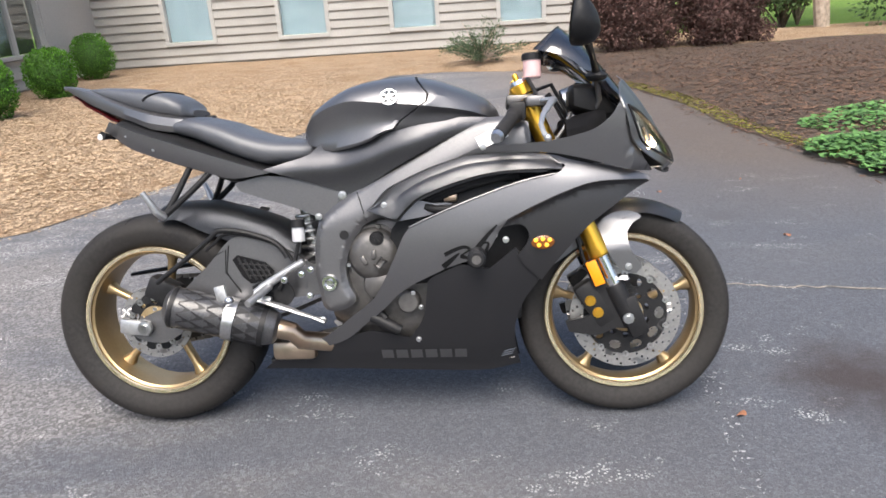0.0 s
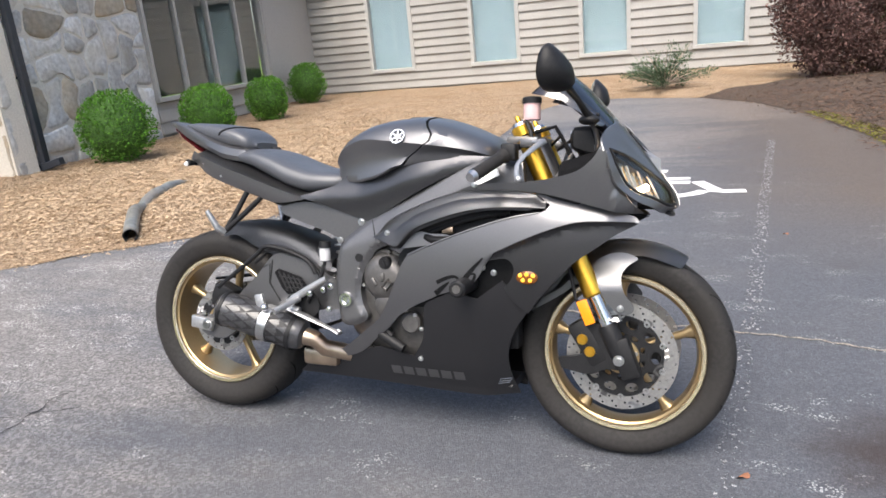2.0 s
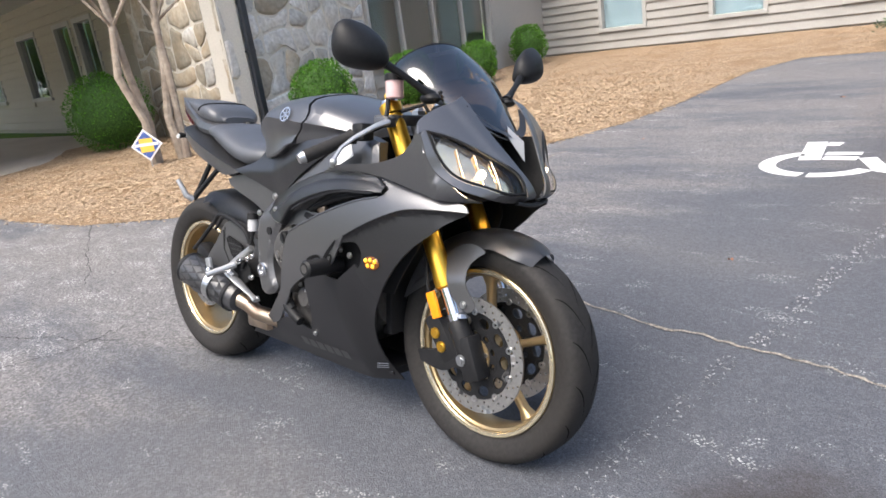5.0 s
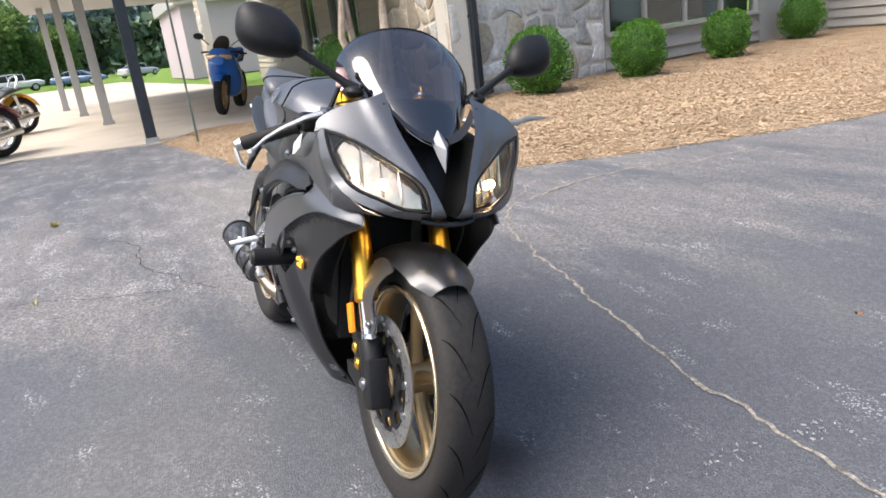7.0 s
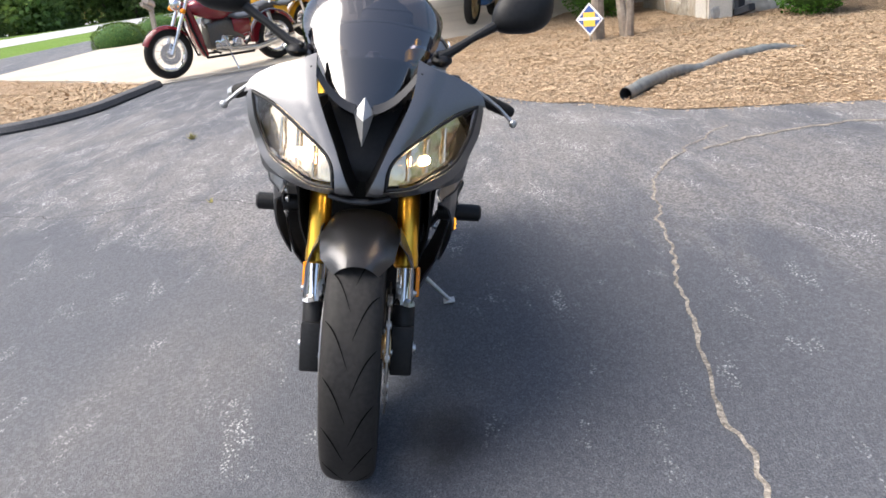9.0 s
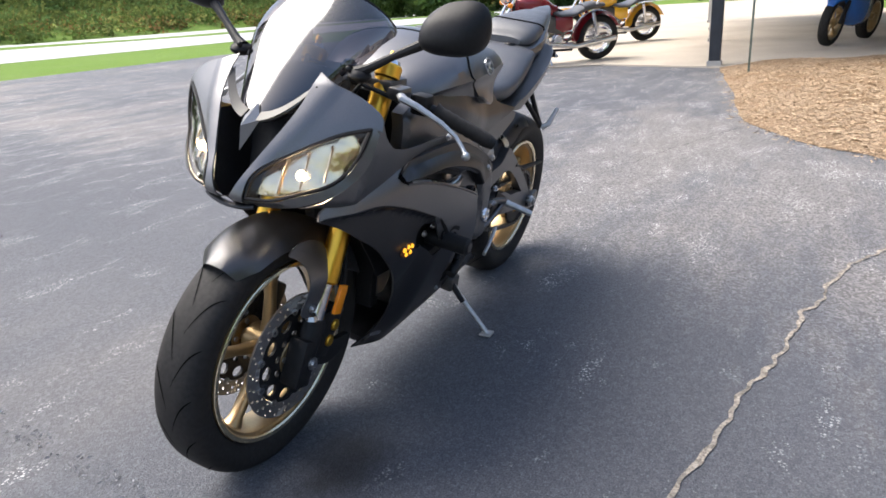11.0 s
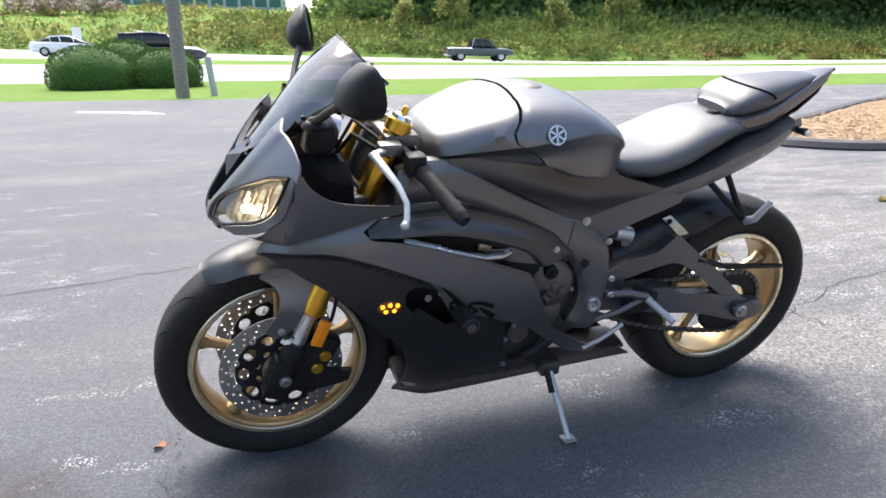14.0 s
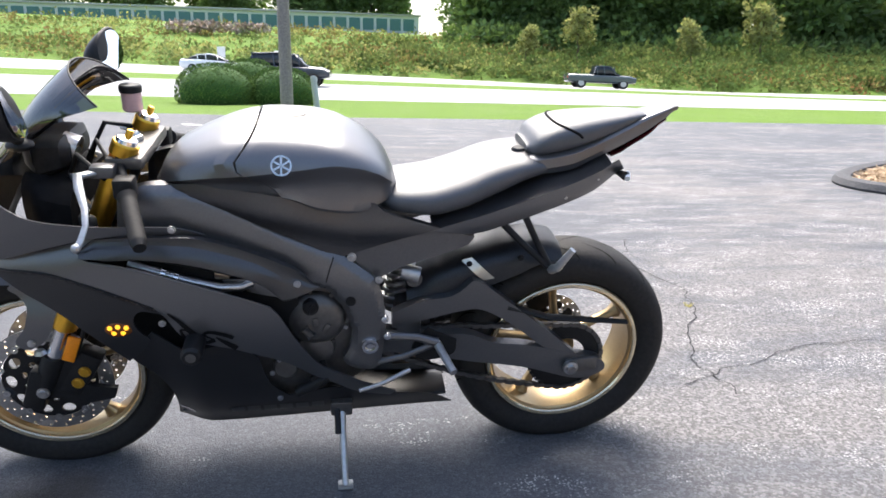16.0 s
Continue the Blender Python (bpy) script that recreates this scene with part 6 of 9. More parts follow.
for s in (-1, 1):
    cm = pose(fork_x(0.925), s * 0.104, 0.924) @ Matrix.Rotation(radians(-24), 4, "Y")
    bm = B()
    lathe(bm, [(0, 0.030), (0.027, 0.030), (0.030, 0.026), (0.030, 0.0), (0, 0)], "z", 28, cm)
    cap = part("fork_cap", bm, M_FORK, bike, "gold fork cap with a bright adjuster")
    bm = B()
    lathe(bm, [(0, 0.043), (0.014, 0.043), (0.022, 0.039), (0.025, 0.030), (0, 0.030)], "z", 24, cm)
    part("adjuster", bm, M_CHROME, cap)
    bm = B()
    lathe(bm, [(0, 0.060), (0.006, 0.060), (0.008, 0.057), (0.008, 0.043), (0, 0.043)], "z", 12, cm)
    part("adjuster_knob", bm, M_FORK, cap)
    # clip-on bar, grip, bar end
    a, b = Vector((0.428, s * 0.118, 0.908)), Vector((0.348, s * 0.345, 0.815))
    bm = B()
    rod(bm, a, b, 0.011, sides=14)
    bar = part("handlebar", bm, M_DARK, bike)
    bm = B()
    g0 = a.lerp(b, 0.45)
    tube(bm, [g0.lerp(b, t / 14) for t in range(15)], [0.0165 + (0.0012 if t % 2 else 0) + (0.005 if t == 0 else 0) for t in range(15)], 18)
    part("grip", bm, M_TYRE, bar)
    bm = B()
    tube(bm, [b, b + (b - a) * 0.06], [0.017, 0.013], 14)
    part("bar_end", bm, M_STEEL if s < 0 else M_DARK, bar)
    bm = B()
    m = Matrix.Translation(a.lerp(b, 0.33))
    box(bm, -0.022, 0.022, -0.022, 0.022, -0.024, 0.024, 0.008, m)
    part("switch_block", bm, M_DARK, bar)
    # lever
    lv = [(0.462, s * 0.165, 0.902), (0.494, s * 0.192, 0.902), (0.484, s * 0.225, 0.890), (0.462, s * 0.275, 0.862), (0.454, s * 0.310, 0.838), (0.460, s * 0.335, 0.815), (0.466, s * 0.343, 0.807)]
    bm = B()
    tube(bm, lv, [0.010, 0.012, 0.010, 0.0075, 0.0065, 0.007, 0.008], 10, flat=0.7)
    bmesh.ops.create_uvsphere(bm, u_segments=10, v_segments=8, radius=0.010, matrix=pose(0.467, s * 0.345, 0.805))
    part("brake_lever" if s < 0 else "clutch_lever", bm, M_ALLOY, bike, "polished hand lever")
    bm = B()
    box(bm, -0.03, 0.022, -0.018, 0.018, -0.014, 0.014, 0.006, pose(0.455, s * 0.158, 0.903))
    part("lever_perch", bm, M_FRAME, bike)
# brake fluid pot on its stalk
bm = B()
lathe(bm, [(0, 0.045), (0.024, 0.045), (0.024, 0.0), (0.019, -0.004), (0, -0.004)], "z", 22, pose(0.446, -0.118, 0.968))
pot = part("brake_reservoir", bm, mat("reddish clear pot", (0.62, 0.42, 0.42), 0.25, spread=0.1), bike, "brake fluid pot with black cap")
bm = B()
lathe(bm, [(0, 0.062), (0.024, 0.062), (0.027, 0.058), (0.027, 0.044), (0, 0.044)], "z", 22, pose(0.446, -0.118, 0.968))
part("cap", bm, M_DARK, pot)
bm = B()
tube(bm, [(0.432, -0.130, 0.966), (0.45, -0.15, 0.93), (0.46, -0.17, 0.89)], 0.006, 8)
tube(bm, [(0.44, -0.10, 0.93), (0.50, -0.06, 0.95), (0.55, -0.05, 0.86), (0.52, -0.08, 0.72)], 0.006, 8)
tube(bm, [(0.45, 0.16, 0.885), (0.52, 0.10, 0.92), (0.57, 0.05, 0.83), (0.5, 0.08, 0.70)], 0.006, 8)
tube(bm, [(0.42, 0.15, 0.88), (0.50, 0.02, 0.93), (0.56, -0.02, 0.80)], 0.005, 8)
part("cable", bm, M_DARK, bike)
part("kill_switch", box(B(), 0.395, 0.415, -0.205, -0.185, 0.885, 0.898, 0.003), M_RED, bike)
bm = B()
box(bm, -0.040, 0.040, -0.001, 0.001, -0.018, 0.018, 0, pose(0.333, -0.205, 0.815, -12, -24, 2))
part("paper_tag", bm, M_WHITE, bike, "white paper tag behind the grip", smooth=False)

# ---- tank, seat, tail ----
def tank_shell(stations, seam, foot=0.025):
    """Shouldered section: rounded top, a crease at the shoulder, a hollow for the knee and a flared foot; the seam end leans."""
    bm = B()
    rings = []
    for x, t, w, zc, b in dense(stations, 7):
        h, d = t - zc, zc - b
        half = [(0.0, t), (0.16 * w, t - 0.012 * h), (0.32 * w, t - 0.06 * h), (0.52 * w, t - 0.12 * h), (0.71 * w, t - 0.23 * h), (0.86 * w, t - 0.42 * h), (0.945 * w, t - 0.68 * h), (0.985 * w, t - 0.90 * h), (w, zc), (0.985 * w, zc - 0.08 * d),
                (0.94 * w, zc - 0.22 * d), (0.905 * w, zc - 0.40 * d), (0.890 * w, zc - 0.58 * d), ((0.890 + 0.4 * foot) * w, zc - 0.78 * d), ((0.890 + foot) * w, zc - 0.94 * d), ((0.875 + foot) * w, b), (0.0, b)]
        lean = math.exp(-((x - seam) / 0.085) ** 2)

        def put(y, z):
            return (x + lean * (tab(z, [0.83, 0.865, 0.895, 0.925, 0.955, 1.0], [-0.055, -0.034, 0.012, 0.052, 0.032, 0.005])), y, z)
        rings.append([bm.verts.new(put(y, z)) for y, z in half] + [bm.verts.new(put(-y, z)) for y, z in half[-2:0:-1]])
    m = len(rings[0])
    for a, b in zip(rings, rings[1:]):
        for k in range(m):
            bm.faces.new((a[k], a[(k + 1) % m], b[(k + 1) % m], b[k]))
    bm.faces.new(rings[0])
    bm.faces.new(rings[-1][::-1])
    return bm


SEAM = 0.122
TANK = [(-0.196, 0.850, 0.075, 0.842, 0.832), (-0.18, 0.884, 0.118, 0.862, 0.820), (-0.15, 0.918, 0.150, 0.890, 0.808), (-0.10, 0.951, 0.177, 0.914, 0.799), (-0.04, 0.979, 0.196, 0.926, 0.807), (0.03, 0.994, 0.206, 0.918, 0.824), (0.10, 0.998, 0.208, 0.908, 0.842), (SEAM - 0.0025, 0.996, 0.207, 0.906, 0.846)]
tank = part("fuel_tank", tank_shell(TANK, SEAM), M_MATTE, bike, "matt charcoal fuel tank with creased shoulders", angle=28)
part("tank_front_cover", tank_shell([(SEAM + 0.0025, 0.993, 0.204, 0.905, 0.846), (0.16, 0.986, 0.200, 0.902, 0.852), (0.22, 0.967, 0.190, 0.896, 0.856), (0.28, 0.944, 0.170, 0.885, 0.855), (0.32, 0.923, 0.144, 0.873, 0.852), (0.346, 0.897, 0.106, 0.862, 0.847), (0.358, 0.872, 0.07, 0.858, 0.85)], SEAM, -0.02), M_MATTE, bike, angle=28)
part("tank_core", loft(dense([(0.0, 0.83, 0.975, 0.17), (0.12, 0.84, 0.976, 0.175), (0.24, 0.85, 0.945, 0.15)], 2), 18, 2.6), M_DARK, bike)
part("airbox", loft(dense([(-0.12, 0.68, 0.81, 0.125), (0.0, 0.66, 0.84, 0.14), (0.2, 0.70, 0.87, 0.14), (0.36, 0.74, 0.868, 0.12)], 2), 18, 3.5), M_ROUGHBLACK, bike)
bm = B()
lathe(bm, [(0, 0.004), (0.030, 0.004), (0.036, 0.0), (0.036, -0.01), (0, -0.01)], "z", 28, pose(0.055, 0, 0.994))
part("filler_cap", bm, M_ENGINE, tank)
for s in (-1, 1):
    bd = pose(0.070, s * 0.2035, 0.930, 0, 0, 0) @ Matrix.Rotation(radians(s * 24), 4, "X")
    bm = B()
    lathe(bm, [(0.019, 0.0), (0.023, 0.0), (0.023, s * 0.004), (0.019, s * 0.004)], "y", 28, bd, closed=True)
    for k in range(3):
        box(bm, -0.019, 0.019, 0 if s > 0 else -0.003, 0.003 if s > 0 else 0, -0.0022, 0.0022, 0, bd @ Matrix.Rotation(radians(30 + 60 * k), 4, "Y"))
    part("round_badge", bm, M_BADGE, tank, "round bright tank badge")
    cover = [(-0.30, 0.757, 1), (-0.24, 0.772), (-0.17, 0.792), (-0.135, 0.818), (-0.08, 0.820), (0.0, 0.838), (0.07, 0.852), (0.15, 0.870), (0.24, 0.872), (0.31, 0.869), (0.345, 0.866, 1), (0.259, 0.836), (0.159, 0.791), (0.057, 0.739), (-0.045, 0.680, 1), (-0.085, 0.686), (-0.21, 0.728)]
    part("side_cover", panel(cover, lambda x, z: tab(x, [-0.30, -0.2, -0.1, 0.0, 0.12, 0.22, 0.30, 0.35], [0.152, 0.147, 0.148, 0.160, 0.171, 0.160, 0.146, 0.135]) + 0.012 * math.exp(-((z - tab(x, [-0.30, -0.1, 0.1, 0.3], [0.748, 0.752, 0.805, 0.85])) / 0.032) ** 2), s, 0.02, 0.012), M_COVER_PAINT, bike)
    spar = [(-0.050, 0.692, 1), (0.041, 0.738), (0.155, 0.803), (0.266, 0.855), (0.36, 0.868), (0.43, 0.850, 1), (0.44, 0.76, 1), (0.34, 0.735), (0.20, 0.69), (0.08, 0.63), (-0.016, 0.600), (-0.044, 0.570), (-0.069, 0.532), (-0.084, 0.473), (-0.078, 0.426), (-0.062, 0.385), (-0.10, 0.358), (-0.150, 0.362), (-0.165, 0.43), (-0.169, 0.475), (-0.166, 0.539), (-0.155, 0.593), (-0.139, 0.624), (-0.100, 0.655)]
    rim = [Vector((q.x, q.y, 0)) for q in curve_pts(spar, 6)]

    def spar_half(x, z):
        """Rounded towards its rim, leaning in above the bend."""
        q = Vector((x, z, 0))
        near = min((q - a - (b - a) * min(1.0, max(0.0, (q - a).dot(b - a) / max(1e-9, (b - a).length_squared)))).length for a, b in zip(rim, rim[1:] + rim[:1]))
        fold = z - tab(x, [-0.16, -0.05, 0.06, 0.16, 0.27, 0.36], [0.60, 0.625, 0.690, 0.740, 0.790, 0.82])
        return 0.180 - 0.012 * (1 - ease(near / 0.016)) - 0.15 * (fold + math.sqrt(fold * fold + 0.0002))
    sparo = part("frame_spar", panel(spar, spar_half, s, 0.030, 0.010), M_FRAME, bike, "wide matt black frame spar")
    bm = B()
    tube(bm, [(x, s * (spar_half(x, z) + 0.0002), z) for x, z in ((-0.040, 0.684), (-0.030, 0.655), (-0.022, 0.628), (-0.017, 0.606))], 0.0018, 6)
    part("casting_seam", bm, M_DARK, sparo)
    bm = B()
    lathe(bm, [(0, s * 0.186), (0.008, s * 0.186), (0.012, s * 0.180), (0.014, s * 0.188), (0.021, s * 0.188), (0.025, s * 0.180), (0.025, s * 0.165), (0, s * 0.165)], "y", 24, pose(-0.129, 0, 0.438))
    part("pivot_cap", bm, M_CHROME, sparo)
    bm = B()
    lathe(bm, [(0, s * 0.1812), (0.0115, s * 0.1812), (0.013, s * 0.1825), (0.013, s * 0.16), (0, s * 0.16)], "y", 18, pose(-0.080, 0, 0.570))
    part("frame_hole", bm, M_DARK, sparo)
    sub = [(-0.392, 0.722, 1), (-0.30, 0.739), (-0.215, 0.726), (-0.083, 0.684, 1), (-0.09, 0.668), (-0.122, 0.631), (-0.152, 0.615, 1), (-0.222, 0.647), (-0.318, 0.678), (-0.378, 0.70, 1)]
    part("subframe_cover", panel(sub, lambda x, z: 0.136 + 0.03 * (x + 0.4), s, 0.015, 0.04), M_FRAME, bike)
    bolt("bolt", (-0.084, s * 0.149, 0.677), 0.012, bike, s, M_STEEL)
    bolt("bolt", (-0.15, s * 0.168, 0.622), 0.010, bike, s, M_STEEL)

PAD = dense([(-0.842, 1.000, 1.014, 0.036), (-0.80, 0.982, 1.015, 0.054), (-0.74, 0.958, 1.011, 0.072), (-0.68, 0.936, 1.006, 0.088), (-0.62, 0.920, 0.997, 0.098), (-0.58, 0.913, 0.984, 0.099), (-0.548, 0.909, 0.964, 0.090), (-0.525, 0.914, 0.938, 0.060)], 5)
part("rider_seat", loft(dense([(-0.60, 0.886, 0.900, 0.060), (-0.575, 0.868, 0.910, 0.100), (-0.52, 0.850, 0.917, 0.122), (-0.44, 0.812, 0.902, 0.136), (-0.36, 0.778, 0.870, 0.144), (-0.28, 0.760, 0.847, 0.142), (-0.20, 0.765, 0.837, 0.126), (-0.155, 0.780, 0.830, 0.10), (-0.133, 0.798, 0.815, 0.07)], 5), 32, 2.7), M_SEAT, bike, "black vinyl rider's seat")
ps = part("passenger_seat", loft(PAD, 32, 2.9), M_SEAT, bike, "raised black vinyl passenger seat")
bm = B()
seamline = []
for k in range(25):
    a = math.pi * k / 24
    x = -0.655 + 0.06 * math.sin(a)
    lo, hi, w = [tab(x, [q[0] for q in PAD], [q[i] for q in PAD]) for i in (1, 2, 3)]
    seamline.append((x, w * math.copysign(abs(math.cos(a)) ** (2 / 2.9), math.cos(a)), (lo + hi) / 2 + (hi - lo) / 2 * abs(math.sin(a)) ** (2 / 2.9)))
tube(bm, seamline, 0.0034, 8)
part("strap", bm, M_ROUGHBLACK, ps)


def edge_z(x):
    """The sharp upper edge of the tail flanks."""
    return tab(x, [-0.77, -0.745, -0.682, -0.618, -0.539, -0.46, -0.38, -0.294, -0.27], [0.918, 0.909, 0.884, 0.862, 0.836, 0.809, 0.782, 0.753, 0.748])


def edge_y(x):
    return tab(x, [-0.77, -0.70, -0.60, -0.50, -0.40, -0.30], [0.100, 0.128, 0.150, 0.161, 0.164, 0.158])


def tail_top(x):
    """Half width, foot and top of the slim cowl under the passenger seat."""
    return tab(x, [-0.94, -0.90, -0.84, -0.744, -0.687, -0.631, -0.565, -0.50], [0.006, 0.026, 0.050, 0.078, 0.094, 0.104, 0.104, 0.09]), tab(x, [-0.94, -0.90, -0.84, -0.744, -0.687, -0.631, -0.565, -0.50], [1.018, 1.000, 0.968, 0.926, 0.904, 0.882, 0.872, 0.868]), tab(x, [-0.94, -0.90, -0.84, -0.75, -0.66, -0.60, -0.53, -0.50], [1.028, 1.024, 1.010, 0.975, 0.945, 0.930, 0.916, 0.90])


bm = B()
rows = []
for k in range(40):
    x = -0.94 + 0.44 * k / 39
    w, lo, hi = tail_top(x)
    half = [(0.0, hi), (0.55 * w, hi), (0.86 * w, hi - 0.08 * (hi - lo)), (0.97 * w, hi - 0.22 * (hi - lo)), (w, lo + 0.35 * (hi - lo)), (0.93 * w, lo + 0.04 * (hi - lo)), (0.80 * w, lo), (0.0, lo)]
    rows.append([bm.verts.new((x, y, z)) for y, z in half] + [bm.verts.new((x, -y, z)) for y, z in half[-2:0:-1]])
for a, b in zip(rows, rows[1:]):
    for k in range(len(a)):
        bm.faces.new((a[k], a[(k + 1) % len(a)], b[(k + 1) % len(a)], b[k]))
bm.faces.new(rows[0])
bm.faces.new(rows[-1][::-1])
tail = part("tail_cowl", bm, M_MATTE, bike, "pointed charcoal tail cowl under the passenger seat", angle=28)
# deck between the two flanks, under both seats
bm = B()
rows = []
for k in range(24):
    x = -0.735 + 0.455 * k / 23
    rows.append([bm.verts.new((x, edge_y(x) * t, edge_z(x) - 0.001 + 0.17 * edge_y(x) * 1.6 * (1 - abs(t)))) for t in (-1, -0.85, -0.7, -0.4, 0, 0.4, 0.7, 0.85, 1)])
for a, b in zip(rows, rows[1:]):
    for k in range(8):
        bm.faces.new((a[k], a[k + 1], b[k + 1], b[k]))
bmesh.ops.solidify(bm, geom=list(bm.faces), thickness=0.004)
part("tail_deck", bm, M_MATTE, bike, angle=30)
bm = B()
lathe(bm, [(0, 0.0), (0.016, 0.0), (0.02, -0.006), (0.0, -0.006)], "z", 14, pose(-0.512, 0.03, 0.922))
part("seat_lock", bm, M_DARK, tail)
part("tail_light", loft(dense([(-0.905, 0.992, 1.000, 0.022), (-0.86, 0.962, 0.972, 0.042), (-0.80, 0.930, 0.944, 0.060), (-0.75, 0.905, 0.918, 0.068)], 2), 14), mat("dark tail lens", (0.05, 0.006, 0.007), 0.15, spread=0.1), bike)
part("under_tail", loft(dense([(-0.74, 0.885, 0.905, 0.07), (-0.66, 0.846, 0.872, 0.10), (-0.58, 0.805, 0.845, 0.115), (-0.48, 0.756, 0.80, 0.125), (-0.41, 0.722, 0.765, 0.125), (-0.30, 0.72, 0.745, 0.12)], 2), 14, 4.0), M_DARK, bike)
bm = B()
tube(bm, [(-0.66, 0.0, 0.850), (-0.72, 0.0, 0.846), (-0.775, 0.0, 0.858)], [0.030, 0.036, 0.022], 10, flat=0.4)
part("plate_bracket", bm, M_DARK, bike)
for s in (-1, 1):
    bm = B()
    tube(bm, [(-0.765, s * 0.04, 0.868), (-0.77, s * 0.09, 0.872), (-0.775, s * 0.115, 0.874)], [0.006, 0.008, 0.012], 8)
    part("rear_signal", bm, M_DARK, bike)
    bm = B()
    tube(bm, [(-0.785, s * 0.100, 0.876), (-0.778, s * 0.122, 0.868)], [0.008, 0.007], 8)
    part("signal_glass", bm, M_WHITE, bike)
    flank = [(-0.274, 0.749, 1), (-0.294, 0.753), (-0.38, 0.782), (-0.46, 0.809), (-0.539, 0.836), (-0.618, 0.862), (-0.682, 0.884), (-0.757, 0.913, 1), (-0.777, 0.886, 1), (-0.70, 0.836), (-0.64, 0.812), (-0.56, 0.786), (-0.47, 0.758), (-0.41, 0.738, 1), (-0.36, 0.737)]
    fl = part("tail_flank", panel(flank, lambda x, z: edge_y(x) - 0.10 * max(0.0, edge_z(x) - z) - 6.0 * max(0.0, edge_z(x) - z - 0.012) ** 2, s, 0.004, 0.012), M_MATTE, bike, angle=28)
    for x, z in ((-0.70, 0.868), (-0.615, 0.826)):
        bolt("screw", (x, s * (edge_y(x) - 0.010), z), 0.005, fl, s, M_STEEL, 0.008)
    # passenger peg hanger, both tubes and the peg
    bm = B()
    tube(bm, [(-0.512, s * 0.128, 0.786), (-0.556, s * 0.150, 0.70), (-0.590, s * 0.165, 0.642)], 0.009, 10)
    tube(bm, [(-0.452, s * 0.130, 0.764), (-0.52, s * 0.152, 0.70), (-0.590, s * 0.165, 0.642)], 0.009, 10)
    hang = part("peg_hanger", bm, M_DARK, bike)
    bm = B()
    tube(bm, [(-0.592, s * 0.168, 0.640), (-0.600, s * 0.19, 0.655), (-0.628, s * 0.205, 0.712)], [0.013, 0.011, 0.008], 10)
    part("passenger_peg", bm, M_ALLOY, hang)
    # rearset: heel plate, peg, pedal
    bm = B()
    if s < 0:
        tube(bm, [(-0.22, s * 0.165, 0.492), (-0.28, s * 0.172, 0.455), (-0.345, s * 0.178, 0.418)], [0.011, 0.012, 0.010], 10)
        tube(bm, [(-0.345, s * 0.178, 0.418), (-0.325, s * 0.183, 0.398), (-0.300, s * 0.183, 0.392)], [0.010, 0.013, 0.012], 10)
    else:
        tube(bm, [(-0.17, s * 0.165, 0.455), (-0.25, s * 0.172, 0.452), (-0.305, s * 0.176, 0.435)], [0.012, 0.011, 0.013], 10)
        tube(bm, [(-0.305, s * 0.176, 0.435), (-0.22, s * 0.172, 0.395), (-0.15, s * 0.165, 0.375)], 0.009, 10)
    rs = part("rearset", bm, M_ALLOY if s < 0 else M_FRAME, bike, "bare alloy footrest bracket" if s < 0 else "black footrest bracket")
    bm = B()
    tube(bm, [(-0.305, s * 0.176, 0.432), (-0.312, s * 0.20, 0.425), (-0.335, s * 0.270, 0.405)], [0.012, 0.011, 0.010], 10)
    part("footrest", bm, M_ALLOY, rs)
    bm = B()
    if s < 0:
        tube(bm, [(-0.337, s * 0.188, 0.398), (-0.273, s * 0.192, 0.379), (-0.22, s * 0.195, 0.360), (-0.178, s * 0.196, 0.345), (-0.145, s * 0.200, 0.333)], [0.013, 0.017, 0.012, 0.009, 0.014], 10, flat=0.45)
    else:
        tube(bm, [(-0.235, s * 0.185, 0.36), (-0.16, s * 0.20, 0.33), (-0.10, s * 0.21, 0.318)], [0.007, 0.006, 0.006], 10)
    part("brake_pedal" if s < 0 else "gear_lever", bm, M_ALLOY, rs)
    for bx, bz in (((-0.178, 0.478), (-0.255, 0.452), (-0.186, 0.405), (-0.205, 0.466), (-0.345, 0.402), (-0.155, 0.336)) if s < 0 else ((-0.165, 0.520), (-0.172, 0.470))):
        bolt("rearset_bolt", (bx, s * 0.186, bz), 0.010, rs, s, M_CHROME, 0.012)
    part("heel_guard", panel([(-0.36, 0.43, 1), (-0.28, 0.47, 1), (-0.24, 0.41), (-0.27, 0.37), (-0.35, 0.385)], lambda x, z: 0.158, s, 0.004, 0.05), M_DARK, rs)

